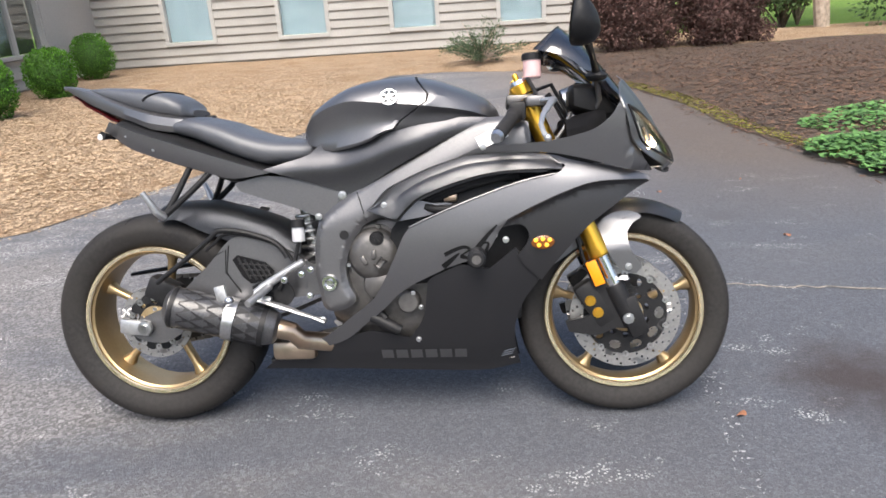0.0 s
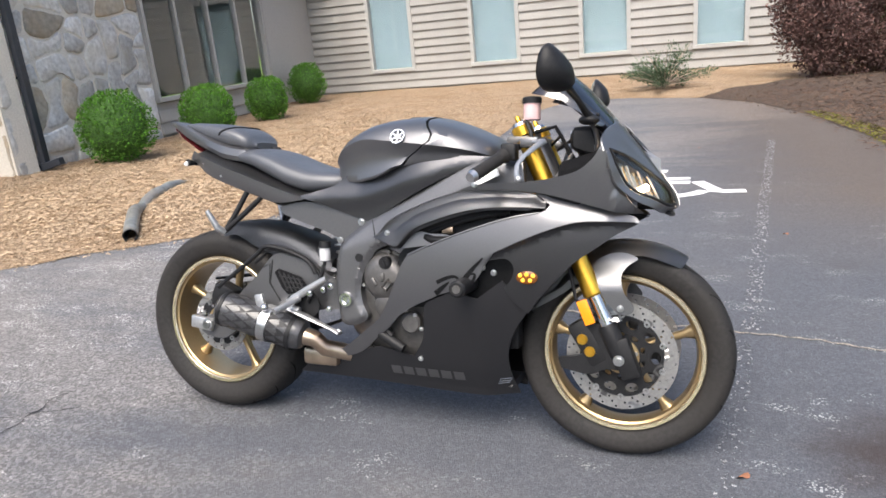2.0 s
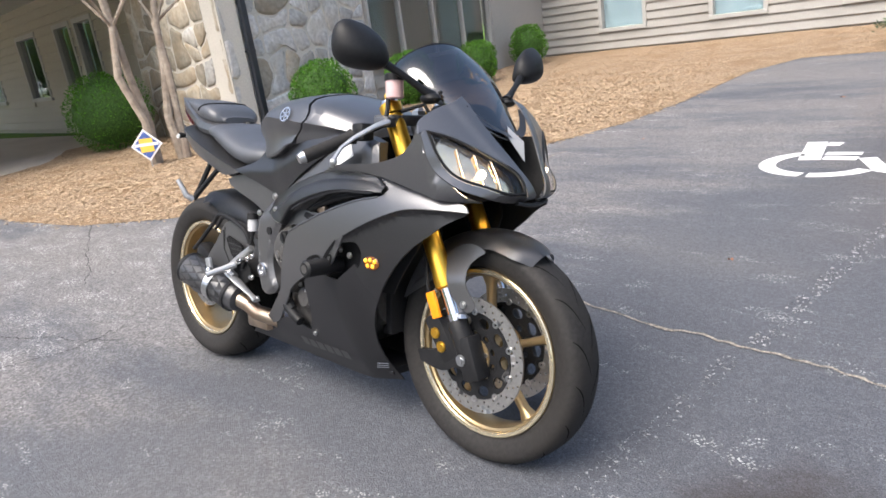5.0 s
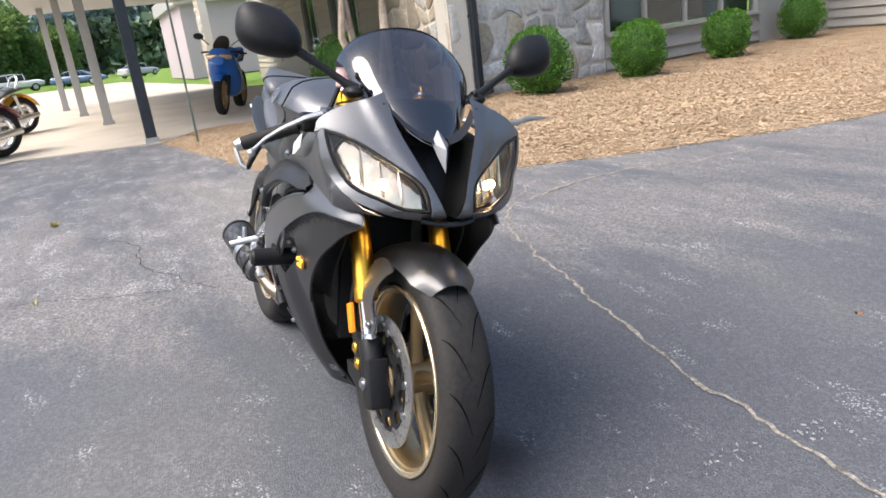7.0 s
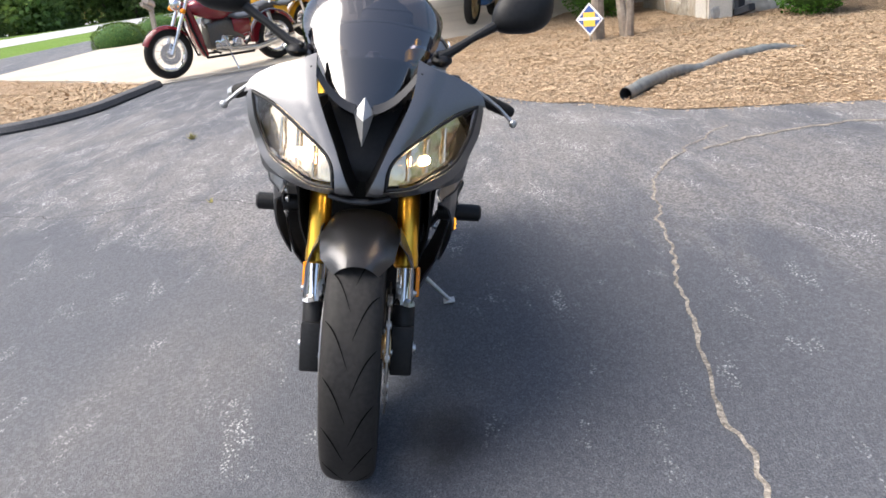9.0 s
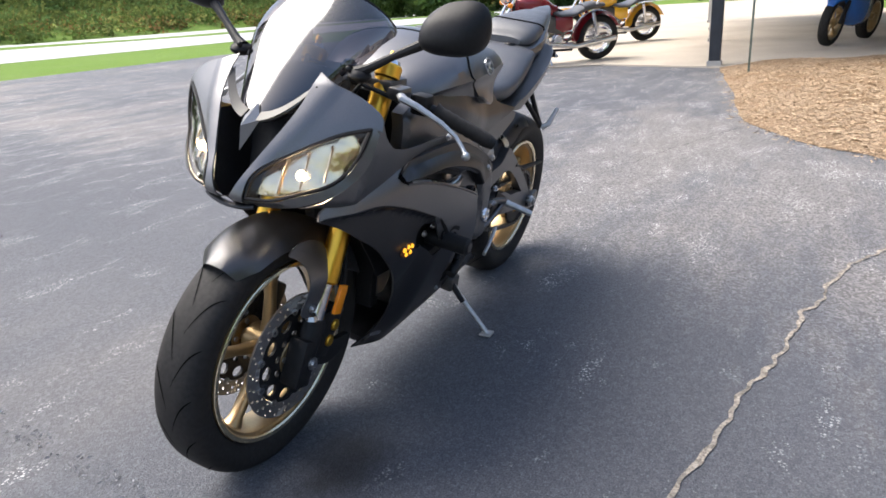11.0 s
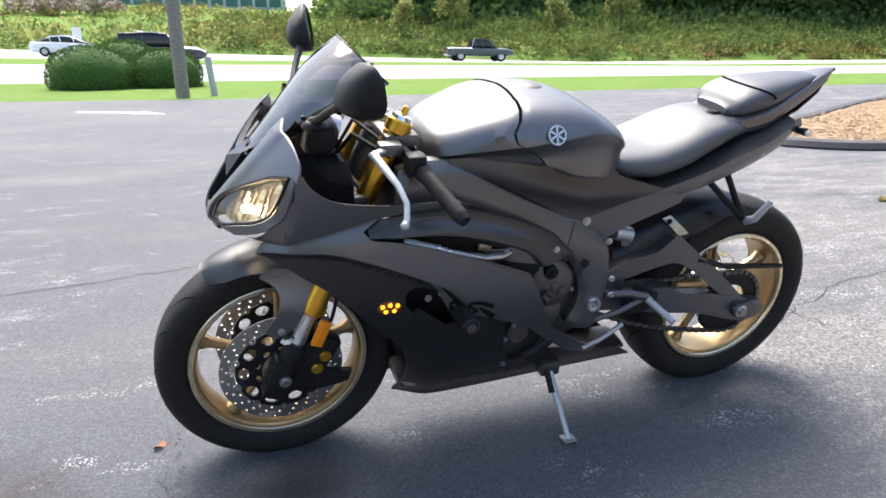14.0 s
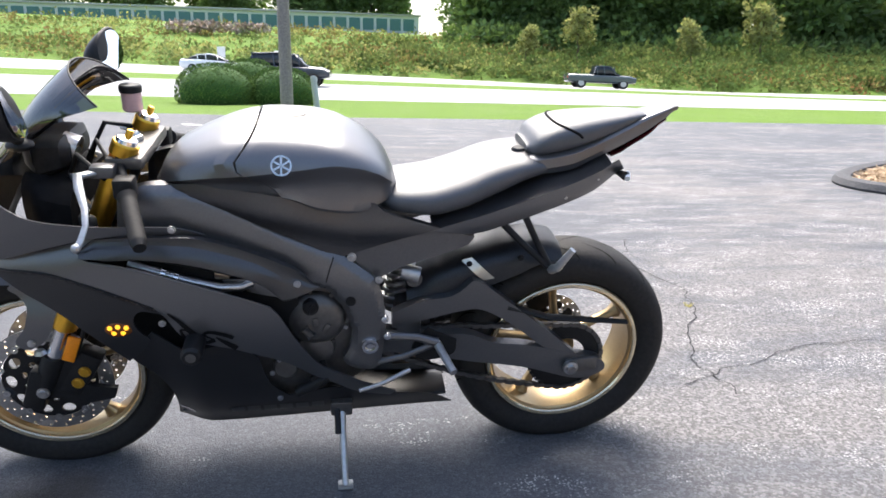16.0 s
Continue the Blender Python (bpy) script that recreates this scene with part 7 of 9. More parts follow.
# ---- engine side, swingarm, exhaust ----
for s in (-1, 1):
    ex = -0.003 if s < 0 else 0.006
    hub = pose(ex, 0, 0.510)
    bm = B()
    lathe(bm, [(0, s * 0.186), (0.040, s * 0.185), (0.056, s * 0.180), (0.068, s * 0.170), (0.075, s * 0.155), (0.076, s * 0.150), (0.084, s * 0.150), (0.084, s * 0.12), (0, s * 0.12)], "y", 40, hub)
    cv = part("engine_cover", bm, M_ENGINE, bike, "round dark engine cover")
    for k in range(9):
        bm = B()
        a = 2 * math.pi * k / 9
        lathe(bm, [(0, s * 0.162), (0.006, s * 0.162), (0.007, s * 0.150), (0, s * 0.150)], "y", 8, hub @ pose(0.079 * math.cos(a), 0, 0.079 * math.sin(a)))
        part("cover_bolt", bm, M_STEEL if k % 4 == 1 else M_ENGINE, cv)
    for k, (dx, dz, turn) in enumerate(((-0.026, -0.012, 60), (0.002, 0.004, 90), (0.020, -0.020, 130))):
        bm = B()
        box(bm, -0.014, 0.014, min(s * 0.178, s * 0.191), max(s * 0.178, s * 0.191), -0.008, 0.008, 0.005, hub @ pose(dx, 0, dz) @ Matrix.Rotation(radians(turn), 4, "Y"))
        part("cover_rib", bm, M_ENGINE, cv)
    bm = B()
    lathe(bm, [(0, s * 0.190), (0.014, s * 0.190), (0.016, s * 0.188), (0.019, s * 0.189), (0.020, s * 0.184), (0.020, s * 0.15), (0, s * 0.15)], "y", 20, pose(0.012 + ex, 0, 0.557))
    box(bm, -0.013, 0.013, min(s * 0.188, s * 0.194), max(s * 0.188, s * 0.194), -0.003, 0.003, 0.001, pose(0.012 + ex, 0, 0.557, 0, 60, 0))
    part("filler_plug", bm, M_DARK, cv)
    bm = B()
    lathe(bm, [(0, s * 0.176), (0.030, s * 0.175), (0.044, s * 0.168), (0.050, s * 0.150), (0.050, s * 0.12), (0, s * 0.12)], "y", 28, pose(0.008, 0, 0.425))
    part("lower_cover", bm, M_ENGINE, cv)
    bm = B()
    lathe(bm, [(0, s * 0.178), (0.026, s * 0.178), (0.032, s * 0.172), (0.034, s * 0.15), (0, s * 0.15)], "y", 28, pose(0.085, 0, 0.375))
    part("pickup_cover", bm, M_ENGINE, bike)
    bm = B()
    tube(bm, [(-0.02, s * 0.165, 0.335), (0.03, s * 0.172, 0.310), (0.06, s * 0.172, 0.295)], [0.015, 0.017, 0.015], 12)
    tube(bm, [(0.0, s * 0.16, 0.42), (-0.01, s * 0.165, 0.36), (0.02, s * 0.168, 0.33)], 0.011, 10)
    part("water_hose", bm, M_DARK, bike)
    for x, z in ((0.045, 0.302), (0.10, 0.40), (0.12, 0.36), (0.02, 0.305), (0.07, 0.415)):
        bolt("engine_bolt", (x, s * 0.172, z), 0.007, bike, s, M_STEEL)
    # hoses and pipe seen through the air duct
    bm = B()
    tube(bm, [(0.150, s * 0.196, 0.640), (0.175, s * 0.203, 0.632), (0.222, s * 0.206, 0.632), (0.293, s * 0.207, 0.653), (0.363, s * 0.205, 0.678), (0.42, s * 0.19, 0.69)], 0.0115, 12)
    part("duct_pipe", bm, M_STEEL if s > 0 else M_DARK, bike)
    for x, z in ((0.345, 0.672), (0.318, 0.661)):
        bm = B()
        lathe(bm, [(0.0118, -0.005), (0.0145, -0.005), (0.0145, 0.005), (0.0118, 0.005)], "x", 16, pose(x, s * 0.206, z, 0, -18, 0), closed=True)
        part("hose_clamp", bm, M_CHROME, bike)
    bm = B()
    tube(bm, [(0.16, s * 0.190, 0.652), (0.21, s * 0.198, 0.672), (0.27, s * 0.200, 0.690), (0.34, s * 0.198, 0.705), (0.40, s * 0.188, 0.712)], 0.009, 10)
    part("coolant_hose", bm, M_DARK, bike)
    part("throttle_bracket", box(B(), 0.20, 0.235, min(s * 0.185, s * 0.2), max(s * 0.185, s * 0.2), 0.650, 0.672, 0.004), M_TITAN, bike)

arm_r = [(-0.16, 0.470, 1), (-0.209, 0.492), (-0.24, 0.512), (-0.287, 0.536), (-0.35, 0.560), (-0.395, 0.570), (-0.430, 0.557), (-0.49, 0.494), (-0.546, 0.446), (-0.621, 0.381), (-0.70, 0.345), (-0.745, 0.318), (-0.735, 0.285), (-0.690, 0.268), (-0.640, 0.268), (-0.578, 0.304), (-0.485, 0.360), (-0.398, 0.380), (-0.316, 0.382), (-0.16, 0.395, 1)]
arm_l = [(-0.16, 0.445, 1), (-0.30, 0.430), (-0.40, 0.430), (-0.47, 0.402), (-0.56, 0.388), (-0.70, 0.350), (-0.79, 0.325), (-0.80, 0.285), (-0.72, 0.265), (-0.56, 0.315), (-0.42, 0.342), (-0.16, 0.375, 1)]
brace_l = [(-0.19, 0.500, 1), (-0.264, 0.533), (-0.347, 0.548), (-0.400, 0.590, 1), (-0.425, 0.584, 1), (-0.513, 0.514), (-0.631, 0.420), (-0.745, 0.318, 1), (-0.70, 0.312, 1), (-0.60, 0.385), (-0.52, 0.450), (-0.43, 0.502), (-0.36, 0.498), (-0.28, 0.478), (-0.19, 0.455, 1)]
part("swingarm_brace", panel(brace_l, lambda x, z: 0.130, 1, 0.030, 0.03), M_FRAME, bike)
bm = B()
tube(bm, [(-0.50, 0.118, 0.505), (-0.62, 0.112, 0.462), (-0.86, 0.105, 0.432)], [0.016, 0.014, 0.010], 8, flat=0.6)
part("chain_guard", bm, M_DARK, bike)
for s, arm in ((-1, arm_r), (1, arm_l)):
    sw = part("swingarm", panel(arm, lambda x, z: 0.118 + 0.022 * tab(x, [-0.7, -0.45, -0.2], [0.6, 1, 0]), s, 0.032, 0.03), M_FRAME, bike, "matt black braced swingarm")
    bm = B()
    box(bm, -0.045, 0.045, min(s * 0.125, s * 0.145), max(s * 0.125, s * 0.145), -0.022, 0.022, 0.006, pose(RX - 0.035, 0, RZ, 0, 8, 0))
    part("chain_adjuster", bm, M_ALLOY if s < 0 else M_ENGINE, sw)
    bolt("axle_nut", (RX, s * 0.145, RZ), 0.022, sw, s, M_STEEL, 0.02)
    if s < 0:
        gr = [(-0.417, 0.507, 1), (-0.402, 0.519, 1), (-0.322, 0.495, 1), (-0.299, 0.470, 1), (-0.313, 0.446, 1), (-0.368, 0.436, 1), (-0.391, 0.457, 1)]
        gp = part("grille", panel(gr, lambda x, z: 0.1425, s, 0.006, 0.05), M_ROUGHBLACK, sw)
        bm = B()
        for k in range(5):
            x0 = -0.405 + 0.018 * k
            tube(bm, [(x0 + 0.005, s * 0.1435, 0.512 - 0.005 * k), (x0 + 0.037, s * 0.1435, 0.449 - 0.003 * k)], 0.0030, 6)
        for k in range(3):
            tube(bm, [(-0.398 + 0.012 * k, s * 0.1440, 0.495 - 0.018 * k), (-0.312 + 0.004 * k, s * 0.1440, 0.486 - 0.014 * k)], 0.0022, 6)
        part("grille_rib", bm, M_DARK, gp)
        bm = B()
        for line in ([(-0.47, 0.520), (-0.435, 0.535), (-0.44, 0.47), (-0.40, 0.415)], [(-0.425, 0.548), (-0.437, 0.47), (-0.40, 0.41)]):
            tube(bm, [(x, s * 0.1405, z) for x, z in line], 0.0018, 6)
        part("pressed_line", bm, M_DARK, sw)
bm = B()
box(bm, -0.27, -0.20, -0.12, 0.12, 0.40, 0.50, 0.015)
part("swingarm_bridge", bm, M_FRAME, bike)
# rear mudguard on the swingarm: a channel over the tyre that rises to a broad front panel
bm = B()
rows = []
for k in range(26):
    x = -0.645 + 0.415 * k / 25
    z = tab(x, [-0.645, -0.60, -0.52, -0.45, -0.38, -0.30, -0.23], [0.664, 0.670, 0.668, 0.652, 0.632, 0.600, 0.556])
    drop = tab(x, [-0.645, -0.58, -0.50, -0.40, -0.30, -0.23], [0.030, 0.050, 0.085, 0.095, 0.070, 0.040])
    half = [(0.0, z), (0.045, z - 0.001), (0.074, z - 0.008), (0.090, z - 0.022), (0.099, z - 0.040), (0.103, z - 0.04 - 0.5 * max(0.0, drop - 0.04)), (0.104, z - max(0.045, drop))]
    rows.append([bm.verts.new((x, -y, zz)) for y, zz in half[::-1]] + [bm.verts.new((x, y, zz)) for y, zz in half[1:]])
for a, b in zip(rows, rows[1:]):
    for k in range(len(a) - 1):
        bm.faces.new((a[k], a[k + 1], b[k + 1], b[k]))
bmesh.ops.solidify(bm, geom=list(bm.faces), thickness=0.003)
hug = part("rear_mudguard", bm, M_HUGGER, bike, "satin grey rear mudguard over the tyre", angle=30)
part("mudguard_plate", panel([(-0.372, 0.632, 1), (-0.400, 0.638, 1), (-0.462, 0.584, 1), (-0.430, 0.578, 1)], lambda x, z: 0.106 - 0.55 * max(0.0, z - 0.606), 1, 0.003, 0.02), mat("bare plate", (0.55, 0.54, 0.48), 0.35, metal=0.9), hug)
for x, z in ((-0.392, 0.625), (-0.530, 0.640)):
    bolt("clip", (x, 0.098, z), 0.008, hug, 1, M_DARK, 0.006)
# shock, its pot, the left silencer box with its cut-out
bm = B()
tube(bm, [(-0.20, 0.0, 0.44), (-0.23, 0.0, 0.64)], 0.022, 14)
sh = part("rear_shock", bm, M_STEEL, bike)
bm = B()
pts = []
for k in range(90):
    t = k / 89
    a = 2 * math.pi * 7 * t
    pts.append((-0.204 - 0.026 * t + 0.034 * math.cos(a), 0.034 * math.sin(a), 0.46 + 0.16 * t))
tube(bm, pts, 0.006, 8)
part("spring", bm, M_ALLOY, sh)
bm = B()
tube(bm, [(-0.215, 0.10, 0.61), (-0.26, 0.11, 0.60)], 0.022, 16)
part("shock_reservoir", bm, M_ALLOY, sh)
for s in (-1,):
    bm = B()
    lathe(bm, [(0, 0.042), (0.016, 0.042), (0.018, 0.03), (0.018, 0.0), (0, 0)], "z", 18, pose(-0.215, -0.155, 0.555))
    pr = part("rear_brake_pot", bm, mat("clear grey pot", (0.45, 0.45, 0.46), 0.25, spread=0.1), bike)
    bm = B()
    lathe(bm, [(0, 0.060), (0.018, 0.060), (0.020, 0.04), (0, 0.04)], "z", 18, pose(-0.215, -0.155, 0.555))
    part("cap", bm, M_DARK, pr)
    bm = B()
    tube(bm, [(-0.215, -0.155, 0.555), (-0.23, -0.16, 0.50), (-0.26, -0.165, 0.46), (-0.28, -0.165, 0.42)], 0.006, 8)
    hp = curve_pts([(-0.645, 0.448), (-0.553, 0.512), (-0.48, 0.566), (-0.445, 0.592), (-0.379, 0.586), (-0.299, 0.559), (-0.269, 0.534), (-0.255, 0.509)], 5, closed=False)
    tube(bm, [(q.x, -0.148, q.y) for q in hp], 0.0075, 8)
    tube(bm, [(q.x + 0.012, -0.140, q.y - 0.012) for q in hp[8:]], 0.005, 8)
    part("brake_hose", bm, M_DARK, bike)
    bm = B()
    tube(bm, [(-0.33, -0.175, 0.43), (-0.26, -0.175, 0.47), (-0.20, -0.175, 0.50)], 0.010, 10)
    part("master_cylinder", bm, M_ALLOY, bike)
bm = B()
box(bm, -0.045, 0.045, -0.03, 0.03, -0.04, 0.03, 0.012, pose(-0.655, -0.085, 0.42, 0, 25, 0))
part("rear_caliper", bm, M_DARK, bike)

# silencer: carbon sleeve with triangle pattern, band, cap, link pipe
ea, eb = Vector((-0.578, -0.205, 0.391)), Vector((-0.298, -0.168, 0.310))
ed = (eb - ea)
quat = ed.to_track_quat("Z", "Y").to_matrix().to_4x4()
EX = Matrix.Translation(ea) @ quat
Ln = ed.length
bm = B()
lathe(bm, [(0.030, -0.012), (0.040, -0.014), (0.056, 0.0), (0.057, 0.02), (0.056, Ln * 0.9), (0.046, Ln), (0.028, Ln + 0.01), (0.0, Ln + 0.01), (0.0, 0.05), (0.028, 0.05)], "z", 40, EX)
ex = part("silencer", bm, M_CARBON, bike, "short dark silencer with a diamond pattern")
bm = B()
for ring_i in range(6):
    for k in range(12):
        a0 = 2 * math.pi * (k + 0.5 * (ring_i % 2)) / 12
        z0, z1 = Ln * (0.10 + 0.13 * ring_i), Ln * (0.10 + 0.13 * (ring_i + 1))
        r = 0.0578
        tri = [(a0, z0), (a0 + 2 * math.pi / 12, z0), (a0 + math.pi / 12, z1)]
        bm.faces.new([bm.verts.new(EX @ Vector((r * math.cos(a), r * math.sin(a), z))) for a, z in tri])
part("sleeve_diamond", bm, mat("matt black diamonds", (0.010, 0.010, 0.011), 0.5, spread=0.1), ex, smooth=False)
bm = B()
lathe(bm, [(0.058, Ln * 0.52), (0.061, Ln * 0.52), (0.061, Ln * 0.62), (0.058, Ln * 0.62)], "z", 40, EX, closed=True)
part("silencer_band", bm, M_STEEL, ex)
bm = B()
lathe(bm, [(0.0585, Ln * 0.86), (0.0595, Ln * 0.86), (0.0595, Ln * 0.91), (0.0585, Ln * 0.91)], "z", 40, EX, closed=True)
part("sleeve_ring", bm, M_DARK, ex)
bm = B()
lathe(bm, [(0.0585, 0.004), (0.0595, 0.004), (0.0595, 0.016), (0.0585, 0.016)], "z", 40, EX, closed=True)
part("sleeve_ring", bm, M_DARK, ex)
bm = B()
box(bm, -0.016, 0.016, -0.006, 0.006, 0.0, 0.06, 0.004, pose(-0.425, -0.205, 0.385, 0, -12, 0))
part("silencer_hanger", bm, M_ALLOY, ex)
bm = B()
bmesh.ops.create_uvsphere(bm, u_segments=12, v_segments=8, radius=0.013, matrix=pose(-0.405, -0.222, 0.405))
part("hanger_bolt", bm, M_CHROME, ex)
bm = B()
tube(bm, [eb + ed * 0.0, eb + ed * 0.16, Vector((-0.235, -0.145, 0.268)), Vector((-0.16, -0.10, 0.245))], [0.030, 0.027, 0.027, 0.027], 20)
part("link_pipe", bm, M_TITAN, bike, "heat-tinted steel link pipe")
bm = B()
box(bm, -0.33, -0.20, -0.13, -0.06, 0.20, 0.26, 0.015)
part("collector_box", bm, M_TITAN, bike)
bm = B()
tube(bm, [(-0.243, 0.098, 0.592), (-0.246, 0.118, 0.592)], 0.021, 18)
part("linkage_cap", bm, M_ENGINE, bike)

# side stand, foot on the ground
foot = BIKE.inverted() @ Vector((-0.062, 0.455, 0.006))
knee = Vector((-0.055, 0.125, 0.205))
bm = B()
tube(bm, [knee, knee.lerp(foot, 0.25), knee.lerp(foot, 0.94), foot], [0.013, 0.010, 0.008, 0.009], 12)
st = part("side_stand", bm, M_ALLOY, bike, "thin alloy side stand, folded out")
bm = B()
box(bm, -0.020, 0.020, -0.024, 0.016, -0.004, 0.004, 0.003, Matrix.Translation(foot) @ pose(0, 0, 0.002, 11.5, 0, 0))
part("stand_foot", bm, M_ALLOY, st)
bm = B()
rod(bm, knee + Vector((0.012, 0.006, 0.01)), knee.lerp(foot, 0.34) + Vector((0.012, 0.006, 0)), 0.009, sides=10)
part("stand_spring", bm, M_DARK, st)
bm = B()
box(bm, -0.03, 0.03, -0.02, 0.02, -0.02, 0.025, 0.006, Matrix.Translation(knee))
part("stand_bracket", bm, M_ENGINE, st)


# ---- plants ----
def leaves_mesh(points, size, rng, aspect=0.55):
    """Small diamond leaves at (place, outward) pairs."""
    verts, faces = [], []
    for p, out in points:
        d = (out + Vector((rng.uniform(-1, 1), rng.uniform(-1, 1), rng.uniform(-0.6, 1))) * 0.9).normalized()
        s = d.cross(Vector((rng.uniform(-1, 1), rng.uniform(-1, 1), rng.uniform(-1, 1)))).normalized()
        l = size * rng.uniform(0.6, 1.4)
        n = len(verts)
        mid = p + d * l * 0.5 + d.cross(s) * l * 0.12
        verts += [p, mid + s * l * aspect / 2, p + d * l, mid - s * l * aspect / 2]
        faces.append((n, n + 1, n + 2, n + 3))
    me = bpy.data.meshes.new("leaves")
    me.from_pydata(verts, [], faces)
    return me


def foliage(name, me, material, parent, label=""):
    me.materials.append(material)
    ob = new(name, me)
    ob.parent = parent
    return tagged(ob, label)


def ball_points(rng, n, r, h, rough=0.12, base=0.0, flat=2.3, shell=0.3):
    pts = []
    for _ in range(n):
        v = Vector((rng.gauss(0, 1), rng.gauss(0, 1), rng.gauss(0, 1))).normalized()
        k = (abs(v.x) ** flat + abs(v.y) ** flat + abs(v.z) ** flat) ** (-1 / flat)
        k *= 1 + rough * noise.noise(v * 3.0 + Vector((r * 7, h * 5, base))) - shell * rng.random() ** 2
        p = Vector((v.x * k * r, v.y * k * r, base + h / 2 + v.z * k * h / 2))
        if p.z > base - 0.02:
            pts.append((p, Vector((v.x, v.y, v.z + 0.5)).normalized()))
    return pts


def boxwood(x, y, r, h, seed, label, z=0.05, n=6800, material=None, leaf=0.032, category="shrub", name="boxwood_shrub", group="clipped shrubs", rough=0.16, shell=0.3, core=0.88):
    rng = random.Random(seed)
    t = thing(name, label, category, pose(x, y, z), group=group)
    # solid core in darker green, for the shade deep between the leaves
    bm = B()
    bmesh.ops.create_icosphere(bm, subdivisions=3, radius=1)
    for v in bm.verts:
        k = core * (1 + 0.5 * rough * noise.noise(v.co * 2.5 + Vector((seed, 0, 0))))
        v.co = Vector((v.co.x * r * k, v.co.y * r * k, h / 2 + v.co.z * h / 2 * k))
    part("shaded_core", bm, M_BOXSHADE, t)
    foliage("foliage", leaves_mesh(ball_points(rng, n, r, h, rough, shell=shell), leaf, rng), material or M_BOX, t)
    bm = B()
    for _ in range(26 if group == "clipped shrubs" else 1):
        a, q = rng.uniform(0, 6.28), rng.uniform(0, r * 0.85)
        p = Vector((math.cos(a) * q, math.sin(a) * q, h * (0.80 + 0.12 * (1 - q / r))))
        tube(bm, [p, p + Vector((rng.uniform(-0.03, 0.03), rng.uniform(-0.03, 0.03), rng.uniform(0.06, 0.14)))], [0.006, 0.002], 4)
    tagged(part("shoot", bm, material or M_BOX, t), kind="stuff")
    bm = B()
    tube(bm, [(0, 0, -0.06), (0.01, 0, h * 0.4)], [0.035, 0.02], 8)
    part("trunk", bm, M_DARKBARK, t)
    return t


for x, y, r, h, sd in ((-6.10, 5.24, 0.43, 0.90, 1), (-6.05, 7.0, 0.375, 0.82, 2), (-6.6, 9.42, 0.36, 0.78, 3), (-7.7, 12.75, 0.40, 0.90, 4), (-9.3, 3.6, 0.60, 1.15, 5)):
    boxwood(x, y, r, h, sd, "clipped round green boxwood shrub in the mulch")


def spreading_conifer(x, y, seed):
    rng = random.Random(seed)
    t = thing("conifer_shrub", "low spreading green conifer with bare reddish twigs", "shrub", pose(x, y, 0.05))
    bm = B()
    pts = []
    for i in range(46):
        a = rng.uniform(0, 6.28)
        up = rng.uniform(0.1, 1.0)
        L = rng.uniform(0.5, 0.95)
        p = Vector((0, 0, 0.05))
        line = [p]
        for k in range(1, 7):
            q = k / 6
            line.append(Vector((math.cos(a) * L * q * (1.0 - 0.45 * up), math.sin(a) * L * q * (1.0 - 0.45 * up), 0.08 + L * up * q - 0.10 * q * q)))
        tube(bm, line, [0.012 * (1 - 0.8 * k / 6) for k in range(7)], 5)
        if rng.random() < 0.72:
            for _ in range(120):
                k = rng.uniform(1.5, 5.9)
                a0, b0 = line[int(k)], line[min(6, int(k) + 1)]
                c = a0.lerp(b0, k % 1) + Vector((rng.gauss(0, 0.05), rng.gauss(0, 0.05), rng.gauss(0.02, 0.035)))
                pts.append((c, (b0 - a0).normalized()))
    part("branch", bm, M_BARK, t)
    foliage("needles", leaves_mesh(pts, 0.055, rng, 0.3), M_CONIFER, t)


spreading_conifer(0.35, 10.75, 21)


def loose_shrub(x, y, r, h, seed, material, label, n=5200, name="leafy_shrub", leaf=0.06, z=0.0, clumps=14):
    rng = random.Random(seed)
    t = thing(name, label, "shrub", pose(x, y, z))
    pts = []
    bm = B()
    for c in range(clumps):
        a, q = rng.uniform(0, 6.28), rng.uniform(0, r * 0.75)
        cz = rng.uniform(0.12 if clumps > 30 else 0.3, 0.85) * h
        cc = Vector((math.cos(a) * q, math.sin(a) * q, cz))
        rr = rng.uniform(0.25, 0.5) * r
        tube(bm, [(0, 0, -0.05), cc * 0.5, cc], [0.03, 0.018, 0.006], 5)
        for _ in range(n // clumps):
            v = Vector((rng.gauss(0, 1), rng.gauss(0, 1), rng.gauss(0, 1))).normalized()
            p = cc + v * rr * rng.random() ** 0.4
            if p.z > 0:
                pts.append((p, v))
    part("stem", bm, M_DARKBARK, t)
    foliage("foliage", leaves_mesh(pts, leaf, rng), material, t)
    return t


for x, y, r, h, sd in ((2.75, 11.6, 0.80, 1.9, 31), (3.6, 11.9, 0.95, 2.2, 32), (4.55, 11.8, 0.85, 1.9, 33), (5.3, 12.2, 0.7, 1.3, 34)):
    loose_shrub(x, y, r, h, sd, M_REDLEAF, "dense purple-brown leaved shrub by the siding", 15000, "purple_shrub", 0.055, clumps=44)
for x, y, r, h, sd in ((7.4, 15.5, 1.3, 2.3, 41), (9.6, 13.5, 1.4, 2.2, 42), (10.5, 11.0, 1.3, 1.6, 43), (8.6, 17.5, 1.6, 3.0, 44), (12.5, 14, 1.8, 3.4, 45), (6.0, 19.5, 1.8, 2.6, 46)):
    loose_shrub(x, y, r, h, sd, M_SHADEDLEAF, "green shrub at the wood's edge, leaf colour darkened for shade", 6000, "woodland_shrub", 0.10)


